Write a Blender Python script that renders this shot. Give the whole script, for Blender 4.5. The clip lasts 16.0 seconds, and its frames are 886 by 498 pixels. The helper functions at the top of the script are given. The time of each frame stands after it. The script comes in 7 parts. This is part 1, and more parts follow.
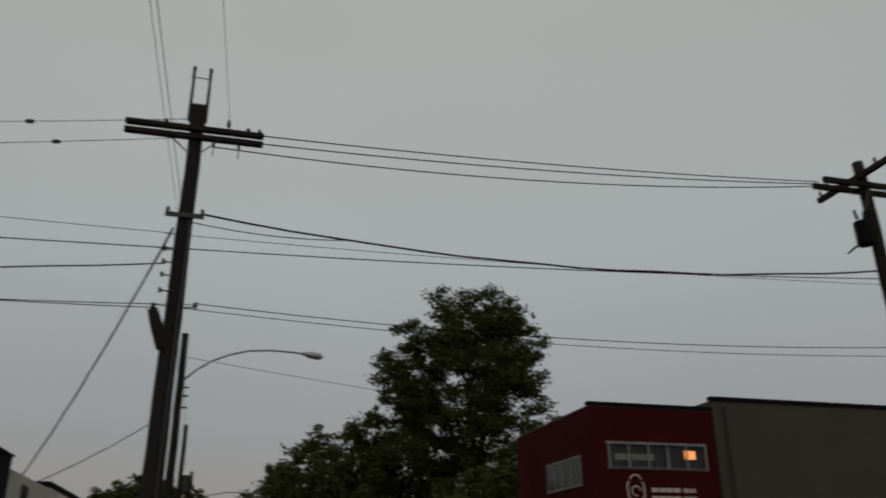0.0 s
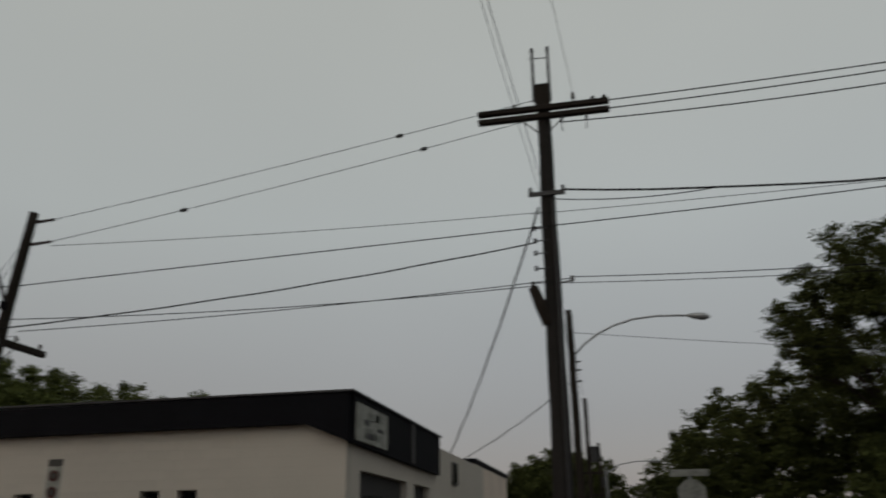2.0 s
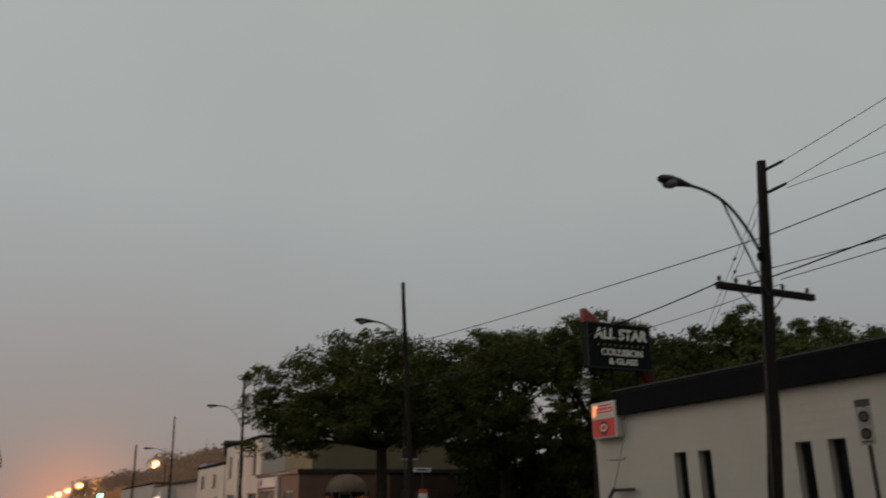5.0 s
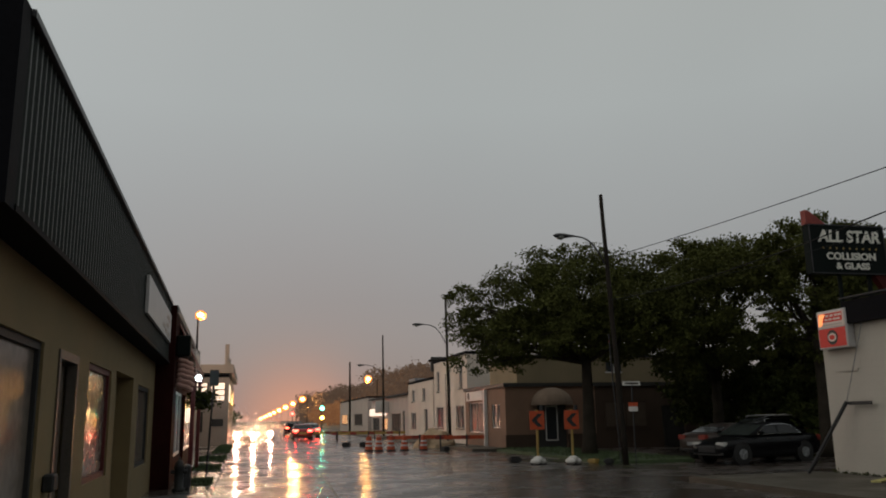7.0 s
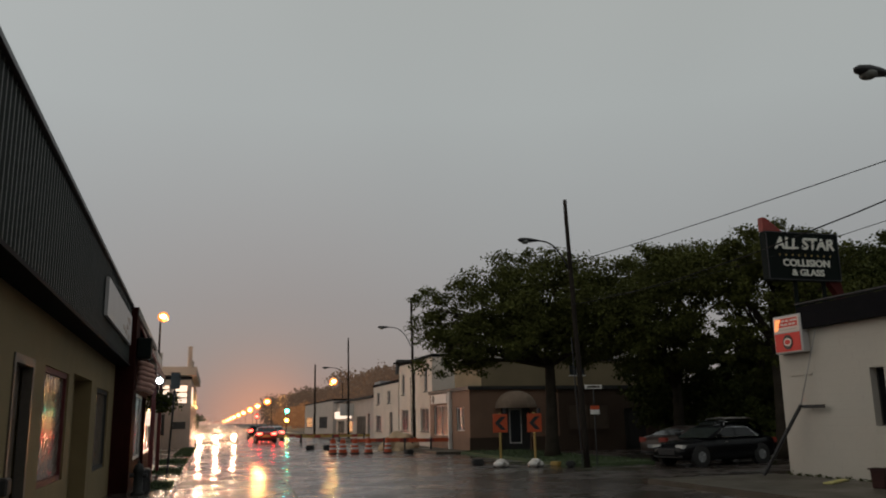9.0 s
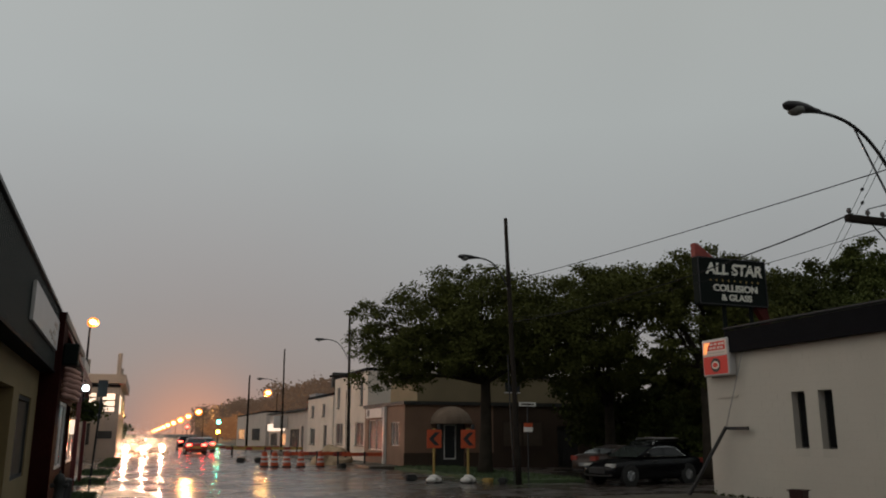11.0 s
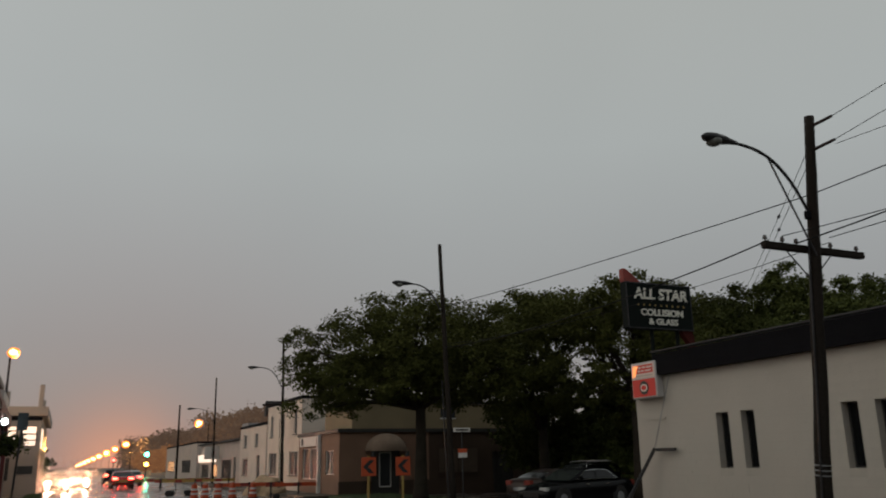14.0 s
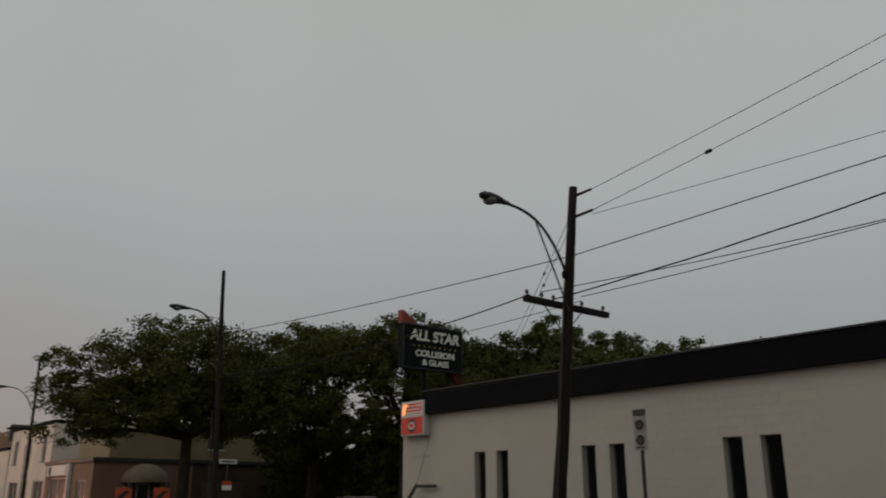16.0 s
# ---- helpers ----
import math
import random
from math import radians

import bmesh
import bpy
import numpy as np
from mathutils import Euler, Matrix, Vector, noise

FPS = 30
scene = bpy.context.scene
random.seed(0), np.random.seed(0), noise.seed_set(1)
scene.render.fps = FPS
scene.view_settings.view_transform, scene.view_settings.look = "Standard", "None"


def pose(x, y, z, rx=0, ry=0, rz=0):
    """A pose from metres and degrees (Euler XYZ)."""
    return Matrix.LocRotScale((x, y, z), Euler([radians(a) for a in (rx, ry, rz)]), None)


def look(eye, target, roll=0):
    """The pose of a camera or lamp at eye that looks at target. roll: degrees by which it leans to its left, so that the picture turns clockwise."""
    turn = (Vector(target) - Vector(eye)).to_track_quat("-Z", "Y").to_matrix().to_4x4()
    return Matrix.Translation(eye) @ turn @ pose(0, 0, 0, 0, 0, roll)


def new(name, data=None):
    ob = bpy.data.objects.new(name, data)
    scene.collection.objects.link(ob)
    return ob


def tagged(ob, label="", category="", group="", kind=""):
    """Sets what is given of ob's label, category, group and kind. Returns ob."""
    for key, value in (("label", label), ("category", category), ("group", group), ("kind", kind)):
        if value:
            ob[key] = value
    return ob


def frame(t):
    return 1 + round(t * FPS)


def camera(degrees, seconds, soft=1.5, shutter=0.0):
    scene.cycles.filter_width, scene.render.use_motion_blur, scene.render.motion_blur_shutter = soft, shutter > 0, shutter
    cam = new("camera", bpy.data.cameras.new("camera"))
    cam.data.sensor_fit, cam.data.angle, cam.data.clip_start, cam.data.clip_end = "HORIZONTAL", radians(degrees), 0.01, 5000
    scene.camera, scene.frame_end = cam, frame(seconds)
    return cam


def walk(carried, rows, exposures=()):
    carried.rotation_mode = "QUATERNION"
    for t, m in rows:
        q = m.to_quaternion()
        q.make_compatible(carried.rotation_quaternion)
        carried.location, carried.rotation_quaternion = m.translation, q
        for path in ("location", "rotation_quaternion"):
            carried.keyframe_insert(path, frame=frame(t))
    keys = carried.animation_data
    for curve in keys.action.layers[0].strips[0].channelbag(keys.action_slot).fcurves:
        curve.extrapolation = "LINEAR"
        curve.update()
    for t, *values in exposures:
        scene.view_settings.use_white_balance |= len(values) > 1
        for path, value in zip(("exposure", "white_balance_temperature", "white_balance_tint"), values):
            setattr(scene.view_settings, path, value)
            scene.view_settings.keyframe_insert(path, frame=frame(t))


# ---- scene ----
cam = camera(57.0, 16.0, soft=1.9, shutter=0.4)
PATH = [
    (0.0, pose(1.047, -0.675, 1.571, 111.63, 0.23, -14.66)),
    (0.5, pose(1.063, -0.705, 1.488, 111.99, 0.82, -7.27)),
    (1.0, pose(1.044, -0.654, 1.544, 111.23, 1.37, -2.82)),
    (1.5, pose(1.070, -0.636, 1.561, 109.87, 1.34, 2.80)),
    (2.0, pose(1.047, -0.396, 1.519, 109.84, 0.55, 12.56)),
    (2.5, pose(1.050, -0.192, 1.522, 109.61, -0.24, 23.09)),
    (3.0, pose(0.921, 0.027, 1.359, 110.13, 0.11, 33.06)),
    (3.5, pose(0.949, 0.242, 1.402, 109.89, 0.71, 42.97)),
    (4.0, pose(0.741, 0.172, 1.488, 109.58, 1.22, 50.30)),
    (4.5, pose(0.477, 0.147, 1.508, 108.95, 1.29, 57.40)),
    (5.0, pose(0.322, 0.131, 1.430, 107.32, 0.95, 63.34)),
    (5.2, pose(0.268, 0.125, 1.403, 106.69, 0.75, 65.61)),
    (7.3, pose(-0.152, -0.064, 1.512, 101.55, 1.00, 77.12)),
    (7.5, pose(-0.152, -0.064, 1.512, 101.49, 0.91, 76.94)),
    (8.0, pose(-0.127, -0.024, 1.452, 101.47, 0.47, 76.55)),
    (8.5, pose(-0.080, -0.050, 1.512, 101.61, 0.77, 75.58)),
    (9.0, pose(-0.015, 0.004, 1.515, 101.84, 0.96, 74.54)),
    (9.5, pose(-0.011, -0.012, 1.521, 101.86, 0.67, 73.30)),
    (12.0, pose(0.104, 0.051, 1.520, 103.59, 0.17, 68.76)),
    (12.5, pose(0.098, -0.029, 1.507, 103.80, 0.50, 68.41)),
    (13.0, pose(0.114, 0.060, 1.509, 103.96, 0.52, 68.37)),
    (13.5, pose(0.116, 0.083, 1.510, 104.33, 0.80, 67.63)),
    (14.0, pose(0.216, 0.051, 1.510, 104.57, 1.07, 65.81)),
    (14.5, pose(0.336, 0.041, 1.428, 104.91, 0.46, 63.16)),
    (15.0, pose(0.473, 0.009, 1.431, 105.06, 0.33, 59.43)),
    (15.5, pose(0.646, -0.077, 1.425, 106.18, -0.02, 54.68)),
    (16.0, pose(0.748, -0.093, 1.413, 106.88, -0.05, 50.36)),
]
walk(cam, PATH, [(0.0, -0.08), (0.6, -0.06), (1.5, 0.04), (2.4, -0.04), (5.0, -0.05), (8.0, 0.0), (8.5, -0.08), (9.0, -0.03), (12.0, 0.0), (14.5, 0.0), (15.0, -0.06), (16.0, -0.02)])

# ---------------- sky, sun, exposure ----------------
world = bpy.data.worlds.new("overcast_dusk")
scene.world = world
world.use_nodes = True
nt = world.node_tree
nt.nodes.clear()
w_out = nt.nodes.new("ShaderNodeOutputWorld")
w_bg = nt.nodes.new("ShaderNodeBackground")
w_geo = nt.nodes.new("ShaderNodeTexCoord")
w_sep = nt.nodes.new("ShaderNodeSeparateXYZ")
w_ramp = nt.nodes.new("ShaderNodeValToRGB")
w_noise = nt.nodes.new("ShaderNodeTexNoise")
w_mixn = nt.nodes.new("ShaderNodeMixRGB")
w_sky = nt.nodes.new("ShaderNodeTexSky")
w_mix = nt.nodes.new("ShaderNodeMixRGB")
w_sky.sky_type, w_sky.sun_disc = "NISHITA", False
w_sky.sun_elevation, w_sky.sun_rotation = radians(38), radians(200)
w_sky.dust_density = 4.0
els = w_ramp.color_ramp.elements
els[0].position, els[0].color = 0.0, (0.250, 0.212, 0.200, 1)
els[1].position, els[1].color = 0.62, (0.396, 0.405, 0.368, 1)
e2 = els.new(0.14)
e2.color = (0.262, 0.250, 0.238, 1)
e3 = els.new(0.36)
e3.color = (0.362, 0.375, 0.350, 1)
w_noise.inputs["Scale"].default_value = 1.6
w_noise.inputs["Detail"].default_value = 3.0
w_mixn.blend_type, w_mixn.inputs[0].default_value = "SOFT_LIGHT", 0.16
w_mix.blend_type, w_mix.inputs[0].default_value = "MIX", 0.02
nt.links.new(w_geo.outputs["Generated"], w_sep.inputs[0])
nt.links.new(w_geo.outputs["Generated"], w_noise.inputs["Vector"])
nt.links.new(w_sep.outputs["Z"], w_ramp.inputs[0])
nt.links.new(w_ramp.outputs[0], w_mixn.inputs[1])
nt.links.new(w_noise.outputs["Fac"], w_mixn.inputs[2])
nt.links.new(w_mixn.outputs[0], w_mix.inputs[1])
nt.links.new(w_sky.outputs[0], w_mix.inputs[2])
# town lights warming the low cloud down the street
w_dot = nt.nodes.new("ShaderNodeVectorMath")
w_dot.operation = "DOT_PRODUCT"
w_dot.inputs[1].default_value = (-0.9978, 0.055, -0.008)
w_pow = nt.nodes.new("ShaderNodeMath")
w_pow.operation, w_pow.use_clamp = "POWER", True
w_pow.inputs[1].default_value = 520.0
w_clamp = nt.nodes.new("ShaderNodeClamp")
w_warm = nt.nodes.new("ShaderNodeMixRGB")
w_warm.inputs[2].default_value = (1.15, 0.42, 0.18, 1)
w_fac = nt.nodes.new("ShaderNodeMath")
w_fac.operation, w_fac.inputs[1].default_value = "MULTIPLY", 0.9
nt.links.new(w_geo.outputs["Generated"], w_dot.inputs[0])
nt.links.new(w_dot.outputs["Value"], w_clamp.inputs["Value"])
nt.links.new(w_clamp.outputs[0], w_pow.inputs[0])
nt.links.new(w_pow.outputs[0], w_fac.inputs[0])
nt.links.new(w_fac.outputs[0], w_warm.inputs[0])
nt.links.new(w_mix.outputs[0], w_warm.inputs[1])
# the same glow, faint and wide
w_pow2 = nt.nodes.new("ShaderNodeMath")
w_pow2.operation, w_pow2.use_clamp = "POWER", True
w_pow2.inputs[1].default_value = 34.0
w_fac2 = nt.nodes.new("ShaderNodeMath")
w_fac2.operation, w_fac2.inputs[1].default_value = "MULTIPLY", 0.32
w_wide = nt.nodes.new("ShaderNodeMixRGB")
w_wide.inputs[2].default_value = (0.40, 0.275, 0.245, 1)
nt.links.new(w_clamp.outputs[0], w_pow2.inputs[0])
nt.links.new(w_pow2.outputs[0], w_fac2.inputs[0])
nt.links.new(w_fac2.outputs[0], w_wide.inputs[0])
nt.links.new(w_warm.outputs[0], w_wide.inputs[1])
nt.links.new(w_wide.outputs[0], w_bg.inputs["Color"])
nt.links.new(w_bg.outputs[0], w_out.inputs[0])
w_bg.inputs["Strength"].default_value = 1.0

sun = new("sun", bpy.data.lights.new("sun", "SUN"))
sun.data.energy, sun.data.angle, sun.data.color = 0.12, radians(60), (1.0, 0.97, 0.93)
sun.matrix_world = look((8, -20, 22), (0, 0, 0))

# ---------------- materials ----------------
def mat(name, color, rough=0.7, metal=0.0, vary=0.25, scale=3.0, fine=40.0, bump=0.15, spec=0.5, piece=0.0):
    m = bpy.data.materials.new(name)
    m.use_nodes = True
    t = m.node_tree
    b = t.nodes["Principled BSDF"]
    b.inputs["Roughness"].default_value, b.inputs["Metallic"].default_value = rough, metal
    b.inputs["Specular IOR Level"].default_value = spec
    co = t.nodes.new("ShaderNodeTexCoord")
    n1, n2 = t.nodes.new("ShaderNodeTexNoise"), t.nodes.new("ShaderNodeTexNoise")
    n1.inputs["Scale"].default_value, n1.inputs["Detail"].default_value = scale, 5
    n2.inputs["Scale"].default_value, n2.inputs["Detail"].default_value = fine, 4
    for nn in (n1, n2):
        t.links.new(co.outputs["Object"], nn.inputs["Vector"])
    add = t.nodes.new("ShaderNodeMath")
    add.operation = "ADD"
    t.links.new(n1.outputs["Fac"], add.inputs[0])
    t.links.new(n2.outputs["Fac"], add.inputs[1])
    src = add
    if piece:
        inf = t.nodes.new("ShaderNodeObjectInfo")
        mp = t.nodes.new("ShaderNodeMath")
        mp.operation, mp.inputs[1].default_value = "MULTIPLY_ADD", piece
        t.links.new(inf.outputs["Random"], mp.inputs[0])
        t.links.new(add.outputs[0], mp.inputs[2])
        src = mp
    r = t.nodes.new("ShaderNodeMapRange")
    r.inputs["From Min"].default_value, r.inputs["From Max"].default_value = 0.6, 1.4 + piece
    r.inputs["To Min"].default_value, r.inputs["To Max"].default_value = 1 - vary, 1 + vary
    t.links.new(src.outputs[0], r.inputs["Value"])
    mul = t.nodes.new("ShaderNodeMixRGB")
    mul.blend_type, mul.inputs[0].default_value = "MULTIPLY", 1
    mul.inputs[1].default_value = (*color, 1)
    t.links.new(r.outputs[0], mul.inputs[2])
    t.links.new(mul.outputs[0], b.inputs["Base Color"])
    if bump:
        bp = t.nodes.new("ShaderNodeBump")
        bp.inputs["Strength"].default_value, bp.inputs["Distance"].default_value = bump, 0.02
        t.links.new(n2.outputs["Fac"], bp.inputs["Height"])
        t.links.new(bp.outputs[0], b.inputs["Normal"])
    return m


def glow(name, color, strength):
    m = bpy.data.materials.new(name)
    m.use_nodes = True
    b = m.node_tree.nodes["Principled BSDF"]
    b.inputs["Base Color"].default_value = (*color, 1)
    b.inputs["Emission Color"].default_value = (*color, 1)
    b.inputs["Emission Strength"].default_value = strength
    return m


def wet(name, color, dry, slick, scale, film=0.75, spec=0.35, relief=0.55):
    """Wet ground: slick puddle film over rougher grain."""
    m = mat(name, color, dry, 0, 0.35, scale, 60, 0.12)
    t = m.node_tree
    b = t.nodes["Principled BSDF"]
    co = t.nodes.new("ShaderNodeTexCoord")
    n = t.nodes.new("ShaderNodeTexNoise")
    n.inputs["Scale"].default_value, n.inputs["Detail"].default_value = 0.35, 4
    r = t.nodes.new("ShaderNodeMapRange")
    r.inputs["From Min"].default_value, r.inputs["From Max"].default_value = 0.4, 0.62
    r.inputs["To Min"].default_value, r.inputs["To Max"].default_value = slick, dry
    t.links.new(co.outputs["Object"], n.inputs["Vector"])
    t.links.new(n.outputs["Fac"], r.inputs["Value"])
    t.links.new(r.outputs[0], b.inputs["Roughness"])
    b.inputs["Coat Roughness"].default_value = slick
    b.inputs["Specular IOR Level"].default_value = spec
    n4 = t.nodes.new("ShaderNodeTexNoise")
    n4.inputs["Scale"].default_value, n4.inputs["Detail"].default_value = 0.9, 6
    n4.inputs["Roughness"].default_value = 0.65
    r4 = t.nodes.new("ShaderNodeMapRange")
    r4.inputs["From Min"].default_value, r4.inputs["From Max"].default_value = 0.42, 0.58
    r4.inputs["To Min"].default_value, r4.inputs["To Max"].default_value = 0.0, film
    t.links.new(co.outputs["Object"], n4.inputs["Vector"])
    t.links.new(n4.outputs["Fac"], r4.inputs["Value"])
    t.links.new(r4.outputs[0], b.inputs["Coat Weight"])
    # stony relief that breaks the mirror of the water film
    n3 = t.nodes.new("ShaderNodeTexNoise")
    n3.inputs["Scale"].default_value, n3.inputs["Detail"].default_value = 4.0, 6
    n3.inputs["Roughness"].default_value = 0.7
    bp = t.nodes.new("ShaderNodeBump")
    bp.inputs["Strength"].default_value, bp.inputs["Distance"].default_value = relief, 0.03
    t.links.new(co.outputs["Object"], n3.inputs["Vector"])
    t.links.new(n3.outputs["Fac"], bp.inputs["Height"])
    t.links.new(bp.outputs[0], b.inputs["Coat Normal"])
    t.links.new(bp.outputs[0], b.inputs["Normal"])
    return m


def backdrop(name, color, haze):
    """Far woodland leaves whose emission paints in rain haze and the glow of lamps."""
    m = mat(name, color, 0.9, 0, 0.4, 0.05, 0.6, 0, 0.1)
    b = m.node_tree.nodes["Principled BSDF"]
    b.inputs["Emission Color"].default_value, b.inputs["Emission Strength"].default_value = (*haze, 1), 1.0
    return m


def droplets(name):
    """Water drops that pass and scatter light."""
    m = bpy.data.materials.new(name)
    m.use_nodes = True
    t = m.node_tree
    mix, dif, tra = (t.nodes.new(k) for k in ("ShaderNodeMixShader", "ShaderNodeBsdfDiffuse", "ShaderNodeBsdfTranslucent"))
    dif.inputs[0].default_value = tra.inputs[0].default_value = (0.9, 0.88, 0.85, 1)
    mix.inputs[0].default_value = 0.7
    t.links.new(dif.outputs[0], mix.inputs[1])
    t.links.new(tra.outputs[0], mix.inputs[2])
    t.links.new(mix.outputs[0], t.nodes["Material Output"].inputs[0])
    return m


